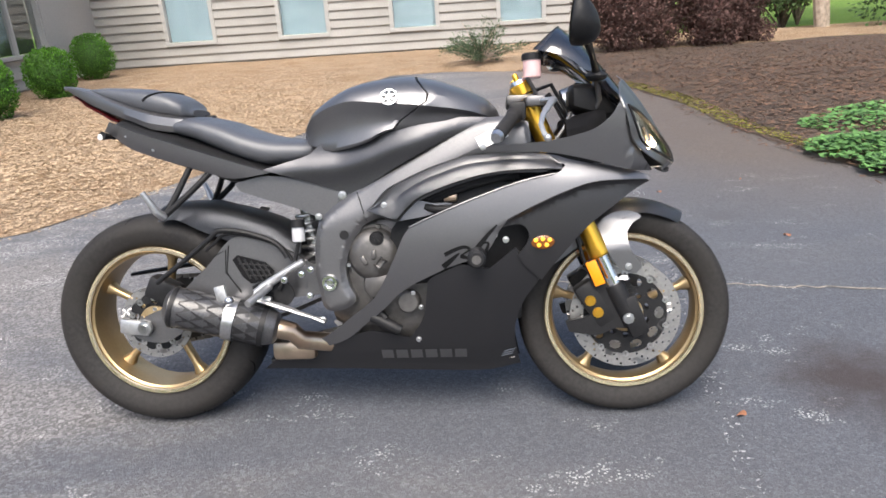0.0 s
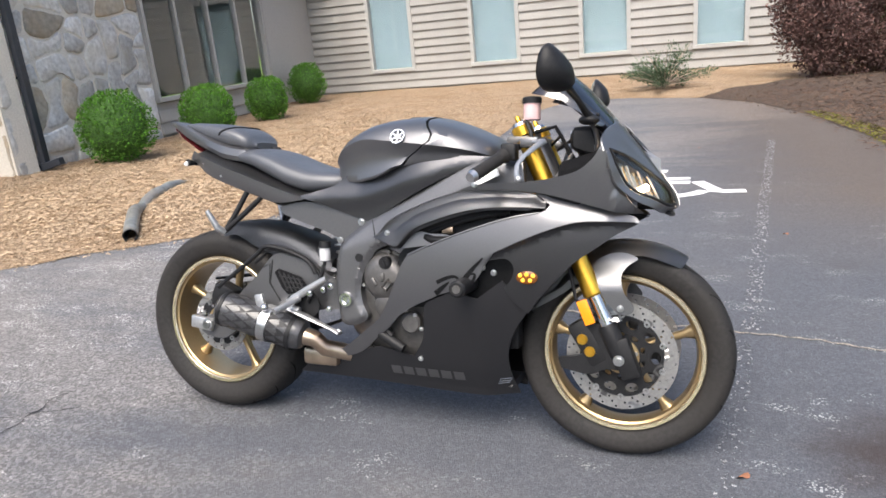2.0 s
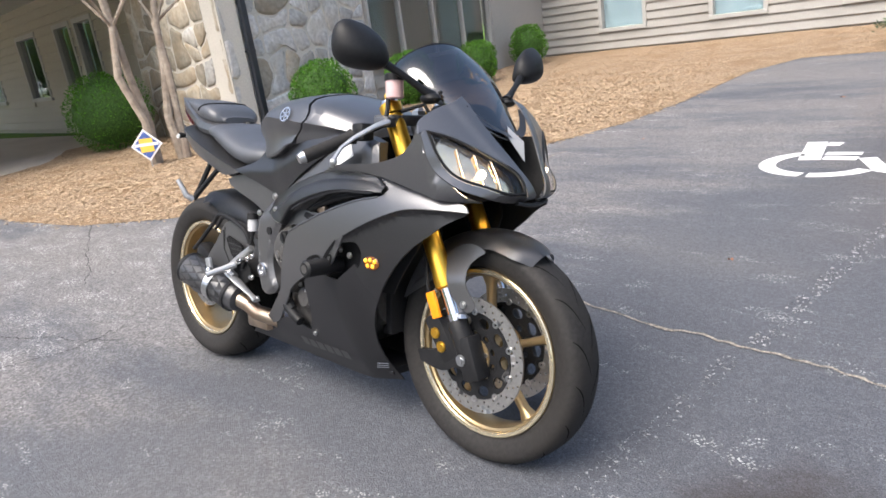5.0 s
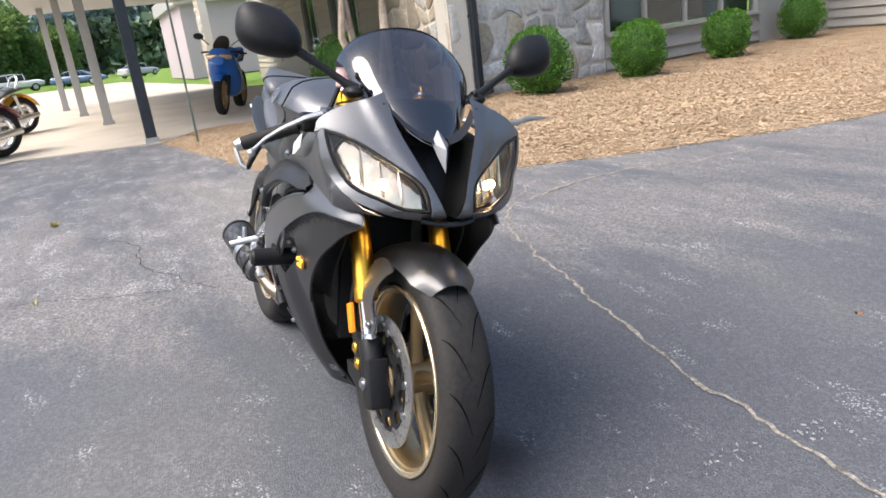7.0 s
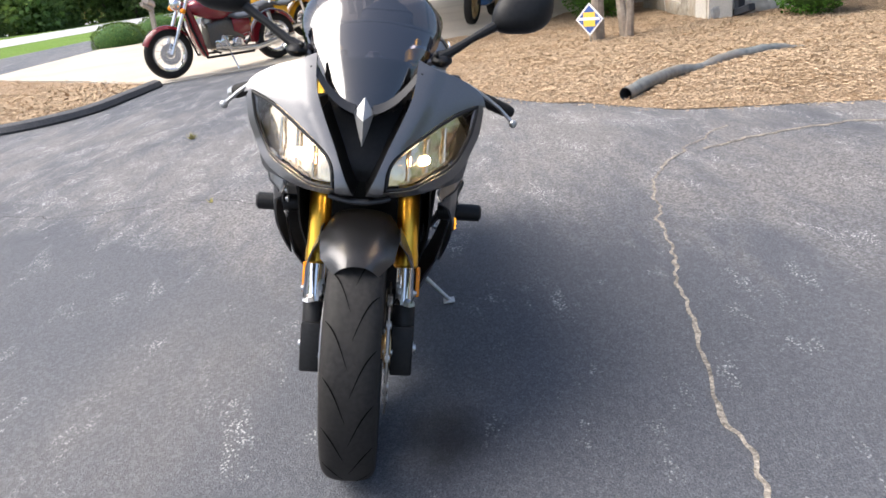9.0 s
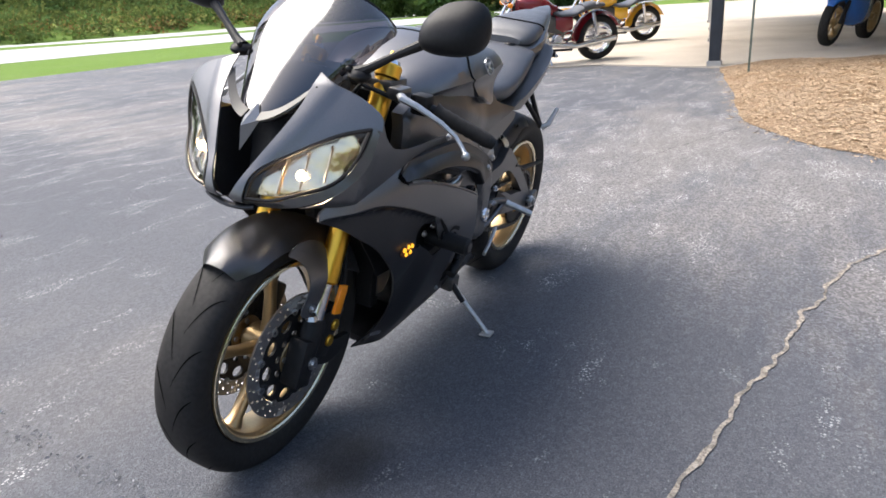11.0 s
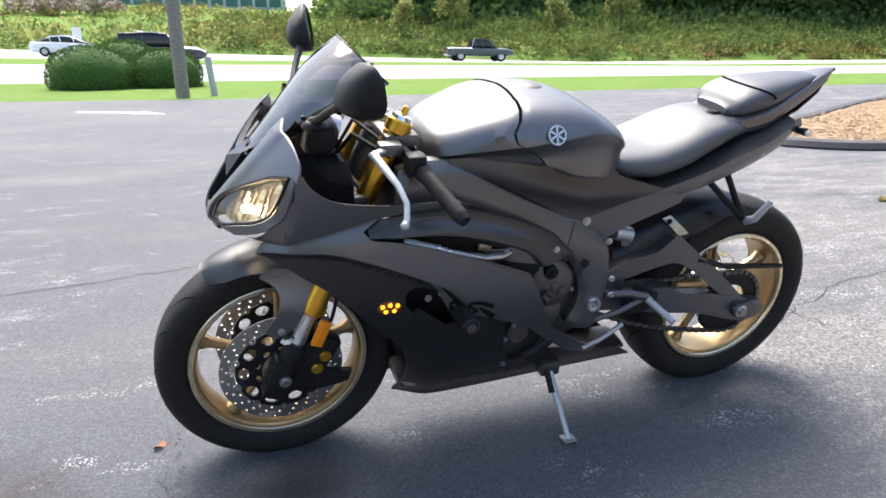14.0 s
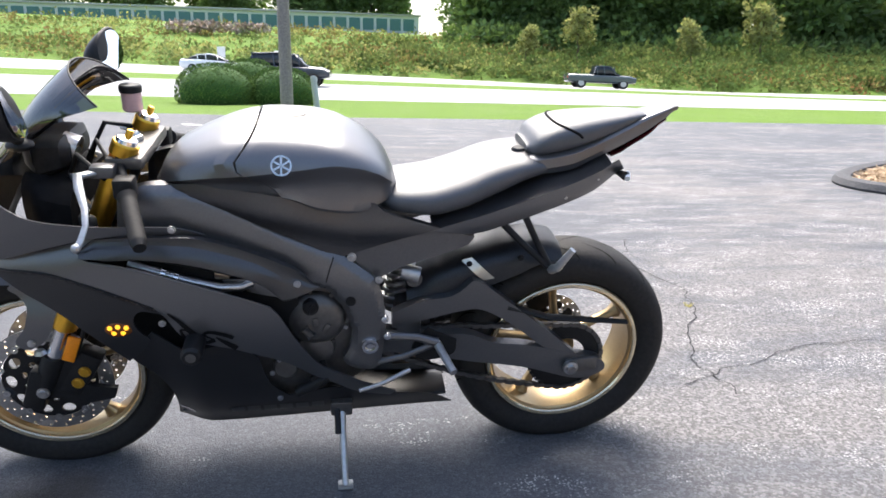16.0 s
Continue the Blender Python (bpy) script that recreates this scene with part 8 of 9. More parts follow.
def tree(name, x, y, z, h, r, seed, label, leaf_mat, bark, n=2600, leaf=0.35, stems=1, lean=0.1, bare=0.35, group="", spread=1.0, trunk=0.12):
    rng = random.Random(seed)
    t = thing(name, label, "tree", pose(x, y, z), group=group)
    bm = B()
    ends = []
    for s in range(stems):
        a = rng.uniform(0, 6.28)
        base = Vector((0.18 * math.cos(a), 0.18 * math.sin(a), -0.1)) if stems > 1 else Vector((0, 0, -0.1))
        line = [base]
        dx, dy = math.cos(a) * lean, math.sin(a) * lean
        for k in range(1, 8):
            q = k / 7
            line.append(base + Vector((dx * h * q + rng.gauss(0, 0.02 * h * 0.4), dy * h * q + rng.gauss(0, 0.02 * h * 0.4), h * 0.75 * q + 0.1)))
        tube(bm, line, [trunk * (1.25 if k == 0 else 1 - 0.75 * k / 7) for k in range(8)], 9)
        if stems > 1:
            part("stem", bm, bark, t)
            bm = B()
        for k in range(3 if bare else 1, 8):
            for _ in range(2):
                b = rng.uniform(0, 6.28)
                e = line[k] + Vector((math.cos(b) * r * rng.uniform(0.4, 0.8), math.sin(b) * r * rng.uniform(0.4, 0.8), h * rng.uniform(0.04, 0.2)))
                tube(bm, [line[k], line[k].lerp(e, 0.5) + Vector((0, 0, 0.03 * h)), e], [trunk * 0.35, trunk * 0.2, trunk * 0.06], 5)
                if stems > 1:
                    part("limb", bm, bark, t)
                    bm = B()
                if e.z > bare * h:
                    ends.append(e)
        ends.append(line[-1] + Vector((0, 0, h * 0.1)))
    if stems == 1:
        part("trunk", bm, bark, t)
    pts = []
    for _ in range(n):
        e = rng.choice(ends)
        v = Vector((rng.gauss(0, 1), rng.gauss(0, 1), rng.gauss(0, 0.8))).normalized()
        pts.append((e + v * r * 0.45 * spread * rng.random() ** 0.45, v))
    foliage("crown", leaves_mesh(pts, leaf, rng, 0.7), leaf_mat, t)
    return t


tree("crape_myrtle", -6.3, 2.92, 0.05, 5.0, 1.3, 51, "slender multi-stemmed tree with peeling pale bark", M_BOX, M_BARK, 2200, 0.07, 4, 0.045, 0.50, trunk=0.058)
tree("edge_tree", 8.0, 14.4, 0.0, 7, 2.2, 61, "leaning double-stemmed tree at the wood's edge", M_WOOD_FAR, M_BARK, 2600, 0.16, 2, 0.10, 0.35, trunk=0.13)
tree("edge_tree", 10.6, 16.5, 0.0, 8, 2.6, 62, "shady tree at the wood's edge", M_WOOD_FAR, M_DARKBARK, 3000, 0.18, 1, 0.05, 0.25, trunk=0.18)
tree("edge_tree", 6.2, 22, 0.0, 9, 3.0, 63, "shady tree behind the lawn", M_WOOD_FAR, M_DARKBARK, 3000, 0.22, 1, 0.05, 0.2, trunk=0.2)
tree("edge_tree", 13.5, 19, 0.0, 9, 3.2, 64, "shady tree behind the lawn", M_WOOD_FAR, M_DARKBARK, 3000, 0.22, 1, 0.05, 0.2, trunk=0.2)

# yard sign on a stake
ys = thing("yard_sign", "diamond yard sign in yellow, blue and white on a stake", "sign", pose(-6.25, 2.63, 0.05, 0, 0, 42) @ Matrix.Scale(0.8, 4))
M_SIGNW, M_SIGNY, M_SIGNB = mat("sign white", (0.75, 0.75, 0.75), 0.5, spread=0.04), mat("sign yellow", (0.80, 0.52, 0.08), 0.5, spread=0.04), mat("sign blue", (0.06, 0.11, 0.33), 0.5, spread=0.05)


def diamond(bm, r, y0, y1, cut=None):
    ring = [(r, 0), (0, r), (-r, 0), (0, -r)]
    if cut:
        ring = [(-r + abs(cut[0]), cut[0]), (r - abs(cut[0]), cut[0]), (r - abs(cut[1]), cut[1]), (-r + abs(cut[1]), cut[1])]
    a = [bm.verts.new((x, y0, 0.34 + z)) for x, z in ring]
    b = [bm.verts.new((x, y1, 0.34 + z)) for x, z in ring]
    bm.faces.new(a)
    bm.faces.new(b[::-1])
    for k in range(4):
        bm.faces.new((a[k], b[k], b[(k + 1) % 4], a[(k + 1) % 4]))
    return bm


part("board", diamond(B(), 0.235, 0.0, 0.012), M_SIGNW, ys, smooth=False)
part("blue_field", diamond(B(), 0.200, -0.003, 0.0), M_SIGNB, ys, smooth=False)
part("yellow_band", diamond(B(), 0.200, -0.006, -0.003, (-0.10, 0.10)), M_SIGNY, ys, smooth=False)
part("white_band", diamond(B(), 0.200, -0.008, -0.006, (-0.012, 0.03)), M_SIGNW, ys, smooth=False)
bm = B()
box(bm, -0.012, 0.012, 0.012, 0.022, -0.06, 0.30)
part("stake", bm, M_STEEL, ys, smooth=False)

# thin steel sign post by the walk
bm = B()
box(bm, -0.022, 0.022, -0.012, 0.012, -0.1, 2.3)
solo("sign_post", bm, mat("galvanised post", (0.17, 0.20, 0.17), 0.5, metal=0.6), "thin greenish steel sign post in the mulch", "post", pose(-7.7, 0.8, 0.02), smooth=False)


# ---- road side ----
M_HEDGE = vary(mat("hedge leaves", (0.12, 0.185, 0.05), 0.8, spread=0.35, scale=9, large=3, spec=0.15), 0.45, island=True)
bm = B()
tube(bm, [(0, 0, -0.3), (0.03, 0, 3), (0.06, 0, 6), (0.10, 0, 10)], [0.17, 0.155, 0.145, 0.125], 18)
solo("utility_pole", bm, M_POLE, "weathered wooden utility pole on the lawn", "pole", pose(0.64, -16.7, 0))
bm = B()
tube(bm, [(0, 0, -0.05), (0.10, 0, 0.95)], 0.085, 14)
solo("pipe_bollard", bm, mat("grey pipe", (0.45, 0.48, 0.50), 0.5, metal=0.3), "short leaning grey pipe beside the pole", "bollard", pose(-0.15, -17.4, 0))
for x, y, r, h, sd in ((3.15, -22.6, 1.30, 1.28, 71), (1.0, -22.9, 1.12, 1.20, 72), (2.3, -25.4, 1.2, 1.5, 73), (-21.5, -8.6, 0.8, 0.75, 74), (-23.0, -9.0, 0.7, 0.7, 75), (-26.5, -8.8, 0.8, 0.8, 76)):
    boxwood(x, y, r, 1.45 * h, sd, "smoothly clipped round hedge shrub on the roadside lawn", -0.45 * h, 9000 if x > 0 else 2600, leaf=0.055, name="hedge_shrub", group="roadside shrubs", rough=0.05, shell=0.10, core=0.93, material=M_HEDGE)
mb = thing("mailbox", "weathered mailbox on a leaning wooden arm", "mailbox", pose(-20.5, -7.1, 0, 0, -14, 0))
bm = B()
box(bm, -0.06, 0.06, -0.06, 0.06, -0.1, 1.2)
part("post", bm, M_POLE, mb, smooth=False)
bm = B()
box(bm, -0.10, 0.75, -0.05, 0.05, 1.0, 1.1)
part("arm", bm, M_POLE, mb, smooth=False)
part("box", loft([(-0.15, 1.12, 1.34, 0.10), (0.40, 1.12, 1.34, 0.10)], 16, 3), mat("old metal box", (0.30, 0.25, 0.22), 0.6, spread=0.3), mb)


def vehicle(name, m, color, kind, label):
    """A car or pickup from body and cabin shells, with wheels, lamps and glass as parts."""
    t = thing(name, label, "car", m, group="passing cars")
    paint = mat(name + " paint", color, 0.25, spread=0.03, coat=0.6)
    glass = mat(name + " glass", (0.02, 0.025, 0.03), 0.05, spread=0.02)
    if kind == "sedan":
        body = [(-2.42, 0.45, 0.86, 0.76), (-2.3, 0.28, 1.02, 0.86), (-1.2, 0.20, 1.04, 0.91), (0.6, 0.20, 0.98, 0.91), (1.5, 0.21, 0.90, 0.90), (2.1, 0.24, 0.78, 0.86), (2.42, 0.34, 0.62, 0.70)]
        cab = [(-2.05, 0.96, 1.03, 0.72), (-1.1, 0.95, 1.38, 0.66), (-0.3, 0.95, 1.46, 0.66), (0.25, 0.95, 1.42, 0.67), (1.45, 0.90, 0.94, 0.74)]
        wx, wr = (-1.42, 1.42), 0.33
    elif kind == "pickup":
        body = [(-2.85, 0.55, 1.08, 0.90), (-2.7, 0.42, 1.12, 0.95), (-0.6, 0.40, 1.12, 0.96), (0.9, 0.40, 1.12, 0.96), (2.3, 0.42, 1.08, 0.94), (2.8, 0.48, 0.96, 0.88)]
        cab = [(-0.75, 1.08, 1.12, 0.82), (-0.55, 1.08, 1.78, 0.74), (0.35, 1.08, 1.82, 0.74), (0.75, 1.08, 1.74, 0.75), (1.45, 1.06, 1.14, 0.82)]
        wx, wr = (-1.75, 1.75), 0.40
    else:
        body = [(-2.3, 0.55, 1.10, 0.86), (-2.2, 0.40, 1.14, 0.92), (0.8, 0.38, 1.12, 0.93), (1.9, 0.42, 1.06, 0.92), (2.3, 0.50, 0.90, 0.84)]
        cab = [(-2.22, 1.05, 1.20, 0.80), (-2.0, 1.05, 1.72, 0.74), (-0.4, 1.05, 1.80, 0.74), (0.4, 1.05, 1.72, 0.75), (1.15, 1.04, 1.10, 0.80)]
        wx, wr = (-1.4, 1.42), 0.38
    part("body", loft(dense(body, 3), 20, 4.0), paint, t)
    part("window_band", loft(dense(cab, 3), 20, 3.4), glass, t)
    part("roof", loft(dense([(a, max(lo, hi - 0.10), hi + 0.012, w * 0.97) for a, lo, hi, w in cab[1:4]], 3), 20, 3.6), paint, t)
    for px in (cab[1][0] + 0.05, (cab[1][0] + cab[3][0]) / 2, cab[3][0] + 0.2):
        for s in (-1, 1):
            bm = B()
            tube(bm, [(px + 0.05, s * (cab[2][3] + 0.10), cab[2][1] + 0.02), (px - 0.04, s * (cab[2][3] - 0.02), cab[2][2] - 0.06)], 0.035, 6)
            part("pillar", bm, paint, t)
    for a in wx:
        for s in (-1, 1):
            bm = B()
            lathe(bm, [(wr * 0.6, s * 0.93), (wr * 0.92, s * 0.93), (wr, s * 0.90), (wr, s * 0.72), (0.0, s * 0.72)], "y", 24, pose(a, 0, wr))
            w = part("wheel", bm, M_TYRE, t)
            bm = B()
            lathe(bm, [(0, s * 0.925), (wr * 0.3, s * 0.93), (wr * 0.62, s * 0.91), (wr * 0.62, s * 0.8), (0, s * 0.8)], "y", 20, pose(a, 0, wr))
            part("rim", bm, M_ALLOY, w)
    for s in (-1, 1):
        bm = B()
        box(bm, body[-2][0] - 0.12, body[-2][0] + 0.06, s * 0.62 - 0.12, s * 0.62 + 0.12, 0.62, 0.74, 0.03)
        part("headlight", bm, M_TRIM, t)
        bm = B()
        box(bm, body[0][0] - 0.01, body[0][0] + 0.16, s * 0.62 - 0.12, s * 0.62 + 0.12, 0.75, 0.88, 0.03)
        part("tail_light", bm, M_RED, t)
    return t


for name, x, y, turn, color, kind, label in (("sedan", 12.3, -39.0, 180, (0.75, 0.76, 0.78), "sedan", "white sedan on the far carriageway"), ("pickup_truck", -18.6, -40.0, 180, (0.05, 0.07, 0.075), "pickup", "dark green pickup truck on the far carriageway"), ("suv", 4.1, -23.6, 180, (0.03, 0.035, 0.05), "suv", "dark blue sport utility car on the road")):
    spot = ROAD @ Vector((x, y, 0))
    vehicle(name, ROAD @ pose(x, y, climb(*spot.xy), 0, -1.0 if turn == 0 else 1.0, turn), color, kind, label)


# worn arrow on the far side of the lot, and two notice boards at the foot of the bank
bm = B()
bm.faces.new([bm.verts.new((x, y, 0.004)) for x, y in ((2.62, -12.75), (2.55, -12.50), (1.62, -11.98), (1.66, -11.80), (1.02, -11.52), (1.44, -12.32), (1.50, -12.16))])
solo("arrow_marking", bm, M_PAINT, "worn white arrow painted on the lot", "road marking", kind="structure", smooth=False)
for x, y, w, h in ((7.1, -57.7, 0.62, 0.80), (2.75, -58.0, 0.42, 0.62)):
    z = climb(x, y)
    sg = thing("roadside_sign", "small white notice board on a thin post", "sign", pose(x, y, z, 0, 0, 12))
    part("post", box(B(), -0.03, 0.03, -0.03, 0.03, -0.2, 2.3 - z), M_STEEL, sg, smooth=False)
    part("board", box(B(), -w / 2, w / 2, 0.03, 0.06, 2.1 - z, 2.1 - z + h, 0.01), M_SIGNW, sg, smooth=False)


# ---- bank, scrub, woods, storage sheds ----
def bank_height(x, y):
    d = -(y + 69 + 0.125 * x)
    if d <= 0:
        return -0.06 + climb(x, y)
    return -0.06 + climb(x, y) + min(4.6, d * 0.17) + min(7.0, 0.085 * max(0, d - 28))


def scrub():
    rng = random.Random(5)
    verts = []
    for _ in range(2600):
        x = rng.uniform(-150, 90)
        d = rng.uniform(0.5, 45) if rng.random() < 0.6 else rng.uniform(0.5, 14)
        y = -69 - 0.125 * x - d
        h = rng.uniform(0.5, 1.6) * (1.5 if rng.random() < 0.12 else 1) * (1.0 + 0.8 * max(0, nz(x, y, 0.08)))
        verts.append((x, y, bank_height(x, y), h))
    return verts


def scrub_mesh(spots, seed, per=26, size=0.42):
    rng = random.Random(seed)
    pts = []
    for x, y, z, h in spots:
        for _ in range(per):
            v = Vector((rng.gauss(0, 1), rng.gauss(0, 1), rng.gauss(0, 1))).normalized()
            pts.append((Vector((x, y, z + h * 0.4)) + Vector((v.x * h * 0.9, v.y * h * 0.9, v.z * h * 0.5)) * rng.random() ** 0.4, v))
    return leaves_mesh(pts, size, rng, 0.7)


spots = scrub()
M_RUST = vary(mat("rusty scrub leaves", (0.26, 0.13, 0.06), 0.9, spread=0.4, scale=0.8, large=0.12, tone=(0.20, 0.17, 0.07), spec=0.1), 0.5, island=True)
M_VINE = vary(mat("vine leaves", (0.085, 0.16, 0.045), 0.85, spread=0.4, scale=0.6, large=0.3, tone=(0.13, 0.20, 0.06), spec=0.15), 0.55, island=True)
for m in (M_RUST, M_VINE):
    translucent(m, 0.3, (0.24, 0.26, 0.08))
third = len(spots) // 3
stuff("scrub", scrub_mesh(spots[:third], 6), M_SCRUB, "tangled pale green scrub on the bank", "scrub")
stuff("scrub", scrub_mesh(spots[third: 2 * third], 7), M_VINE, "tangled dark green scrub on the bank", "scrub")
stuff("scrub", scrub_mesh([q for q in spots[2 * third:] if nz(q[0], q[1], 0.05, 3) > -0.05], 8), M_RUST, "rusty brown scrub on the bank", "scrub")
vines = []
rng = random.Random(12)
for _ in range(420):
    x = rng.uniform(-120, -34) if rng.random() < 0.8 else rng.uniform(-34, -5)
    d = rng.uniform(2, 24)
    y = -69 - 0.125 * x - d
    vines.append((x, y, bank_height(x, y), rng.uniform(1.2, 2.6) * (1.25 if x < -34 else 0.8)))
stuff("vine_thicket", scrub_mesh(vines, 13, 90, 0.42), M_VINE, "rounded mounds of green vines over the bank", "thicket")
rng = random.Random(15)
under = []
for _ in range(520):
    x = rng.uniform(-165, -22)
    y = -69 - 0.125 * x - rng.uniform(24, 40) + 14 * max(0, (-x - 60) / 90)
    under.append((x, y, bank_height(x, y), rng.uniform(1.8, 4.0)))
stuff("undergrowth", scrub_mesh(under, 16, 60, 0.8), M_WOOD_FAR, "dense dark undergrowth at the wood's edge", "undergrowth")
M_BRUSH = vary(mat("cut brush", (0.45, 0.36, 0.30), 0.9, spread=0.3), 0.4, island=True)
stuff("brush_pile", scrub_mesh([(random.uniform(5.5, 17.5), -95 - random.uniform(0, 4), bank_height(11, -97) + 0.4, 0.9) for _ in range(34)], 9, 34, 0.55), M_BRUSH, "heap of cut brown brush on the bank", "brush")

far_trees = [tree("woodland_tree", 0, 0, 0, hh, rr, sd, "tall leafy tree in the wood past the road", M_WOOD_FAR, M_DARKBARK, 4200, 0.85, 1, 0.03, 0.0, "woodland trees", 1.5, 0.25) for hh, rr, sd in ((15, 5.0, 81), (18, 5.5, 82), (13, 4.2, 83))]
light_tree = tree("young_tree", -31, -78, bank_height(-31, -78), 6.5, 1.8, 85, "young light green tree on the bank", M_SCRUB, M_DARKBARK, 900, 0.45, 1, 0.02, 0.1, "", 1.0, 0.10)
copy_thing(light_tree, pose(-24, -76, bank_height(-24, -76) - 0.3, 0, 0, 80) @ Matrix.Scale(0.75, 4))
copy_thing(light_tree, pose(-55, -78, bank_height(-55, -78), 0, 0, 190) @ Matrix.Scale(1.2, 4))
copy_thing(light_tree, pose(-44, -75, bank_height(-44, -75), 0, 0, 250) @ Matrix.Scale(0.9, 4))
rng = random.Random(9)
k = 0
for i in range(74):
    if i < 50:
        x = -150 + 124 * (i % 25) / 24 + rng.uniform(-3, 3)
        d = (36 if i < 25 else 48) + rng.uniform(-5, 6) - 16 * max(0, (-x - 60) / 90)
    else:
        x = -20 + 125 * ((i - 50) % 24) / 23 + rng.uniform(-3, 3)
        d = 108 + rng.uniform(-5, 12)
    y = -69 - 0.125 * x - d
    m = pose(x, y, bank_height(x, y) - 0.3, 0, 0, rng.uniform(0, 360)) @ Matrix.Scale(rng.uniform(0.8, 1.2), 4)
    if k < 3:
        far_trees[k].matrix_basis = m
    else:
        copy_thing(far_trees[k % 3], m)
    k += 1
# the wood at the far left, past the lot's entrance, and hills
for i in range(26):
    a = i / 25
    x, y = -75 - 60 * a + rng.uniform(-4, 4), -48 + 46 * a + rng.uniform(-3, 3)
    copy_thing(far_trees[i % 3], pose(x, y, -1.5, 0, 0, rng.uniform(0, 360)) @ Matrix.Scale(rng.uniform(0.55, 0.8), 4))


def storage():
    m = pose(20, -146, 9.9, 0, 0, -2.0)
    t = thing("storage_sheds", "long white storage sheds with teal roller doors", "building", m)
    teal = mat("teal door", (0.09, 0.20, 0.20), 0.5, spread=0.1)
    white = mat("shed wall", (0.62, 0.64, 0.66), 0.6, spread=0.06)
    bm = B()
    box(bm, -42, 60, -9, 0, -1.0, 2.7)
    part("wall", bm, white, t, smooth=False)
    bm = B()
    box(bm, -42.4, 60.4, -9.5, 0.5, 2.7, 3.0)
    part("roof", bm, M_TRIM, t, smooth=False)
    for i in range(36):
        bm = B()
        x = -41 + 2.75 * i
        box(bm, x, x + 2.2, 0.0, 0.08, -0.2, 2.1)
        part("door", bm, teal, t, smooth=False)
    t2 = thing("storage_sheds", "second row of pale storage sheds behind", "building", m @ pose(14, -14, 1.2))
    bm = B()
    box(bm, -42, 60, -9, 0, -1.0, 2.6)
    part("wall", bm, white, t2, smooth=False)
    bm = B()
    box(bm, -42.4, 60.4, -9.5, 0.5, 2.6, 3.0)
    part("roof", bm, white, t2, smooth=False)


storage()
# wooded ridges far off past the posts; distance haze is mixed into their leaf colours
def ridge(name, x, y0, y1, h, seed, color, label):
    rng = random.Random(seed)
    pts = []
    for _ in range(5200):
        y = rng.uniform(y0, y1)
        top = h * (0.72 + 0.28 * nz(y, seed, 0.02) + 0.16 * nz(y, seed, 0.11))
        z = top * (1 - rng.random() ** 1.6)
        v = Vector((1, rng.gauss(0, 0.5), rng.gauss(0.3, 0.5))).normalized()
        pts.append((Vector((x + rng.uniform(-3, 3) - 0.2 * z, y, z - 3)), v))
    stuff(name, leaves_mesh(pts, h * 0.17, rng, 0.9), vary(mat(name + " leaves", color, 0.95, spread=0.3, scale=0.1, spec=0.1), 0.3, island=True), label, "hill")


ridge("wooded_ridge", -190, -60, 75, 17, 3, (0.13, 0.18, 0.12), "wooded ridge beyond the lots, haze mixed into its colour")
ridge("far_ridge", -420, -150, 190, 46, 4, (0.27, 0.34, 0.36), "far ridge on the horizon, paled blue-green by painted haze")
# far left past the posts: hill, pale shop, parked cars
far_shop = thing("shop_building", "pale mauve shop building beyond the porch", "building", pose(-48, 9.5, 0))
bm = B()
box(bm, -6, 6, -4.2, 6, 0, 4.2)
part("wall", bm, mat("mauve wall", (0.42, 0.36, 0.38), 0.8, spread=0.08), far_shop, smooth=False)
bm = B()
box(bm, -6.3, 6.3, -4.5, 6.3, 4.2, 5.0)
part("fascia", bm, M_TRIM, far_shop, smooth=False)
for i, (x, y, c, kd) in enumerate(((-74, -1.0, (0.07, 0.12, 0.22), "sedan"), (-78, -6.5, (0.6, 0.6, 0.6), "suv"), (-84, 5.0, (0.5, 0.5, 0.52), "sedan"))):
    vehicle("parked_car", pose(x, y, 0.0, 0, 0, 70 + 30 * i), c, kd, ("blue parked sedan", "grey parked utility car", "silver parked sedan")[i] + " beyond the porch")


# ---- the other motorcycles ----
def spoked_wheel(t, x, z, r, w, name, spokes=20, wall=True):
    bm = B()
    prof = [(r - 0.11, -w * 0.30), (r - 0.07, -w * 0.48), (r - 0.02, -w * 0.40), (r, 0), (r - 0.02, w * 0.40), (r - 0.07, w * 0.48), (r - 0.11, w * 0.30), (r - 0.115, 0)]
    lathe(bm, prof, "y", 48, pose(x, 0, z), closed=True)
    tyre = part(name, bm, M_TYRE, t, angle=60)
    bm = B()
    lathe(bm, [(r - 0.11, -w * 0.31), (r - 0.105, -w * 0.34), (r - 0.13, -w * 0.28), (r - 0.14, 0), (r - 0.13, w * 0.28), (r - 0.105, w * 0.34), (r - 0.11, w * 0.31)], "y", 48, pose(x, 0, z))
    part("rim", bm, M_CHROME, tyre)
    bm = B()
    for k in range(spokes):
        a = 2 * math.pi * k / spokes
        b = a + (0.5 if k % 2 else -0.5)
        tube(bm, [(x + 0.04 * math.cos(b), 0.035 * (1 if k % 2 else -1), z + 0.04 * math.sin(b)), (x + (r - 0.13) * math.cos(a), 0, z + (r - 0.13) * math.sin(a))], 0.0032, 4)
    part("wire_spokes", bm, M_CHROME, tyre)
    bm = B()
    lathe(bm, [(0, -0.06), (0.05, -0.05), (0.05, 0.05), (0, 0.06)], "y", 20, pose(x, 0, z))
    lathe(bm, [(0.06, 0.055), (0.14, 0.055), (0.14, 0.06), (0.06, 0.06)], "y", 36, pose(x, 0, z), closed=True)
    part("hub", bm, M_CHROME, tyre)
    return tyre


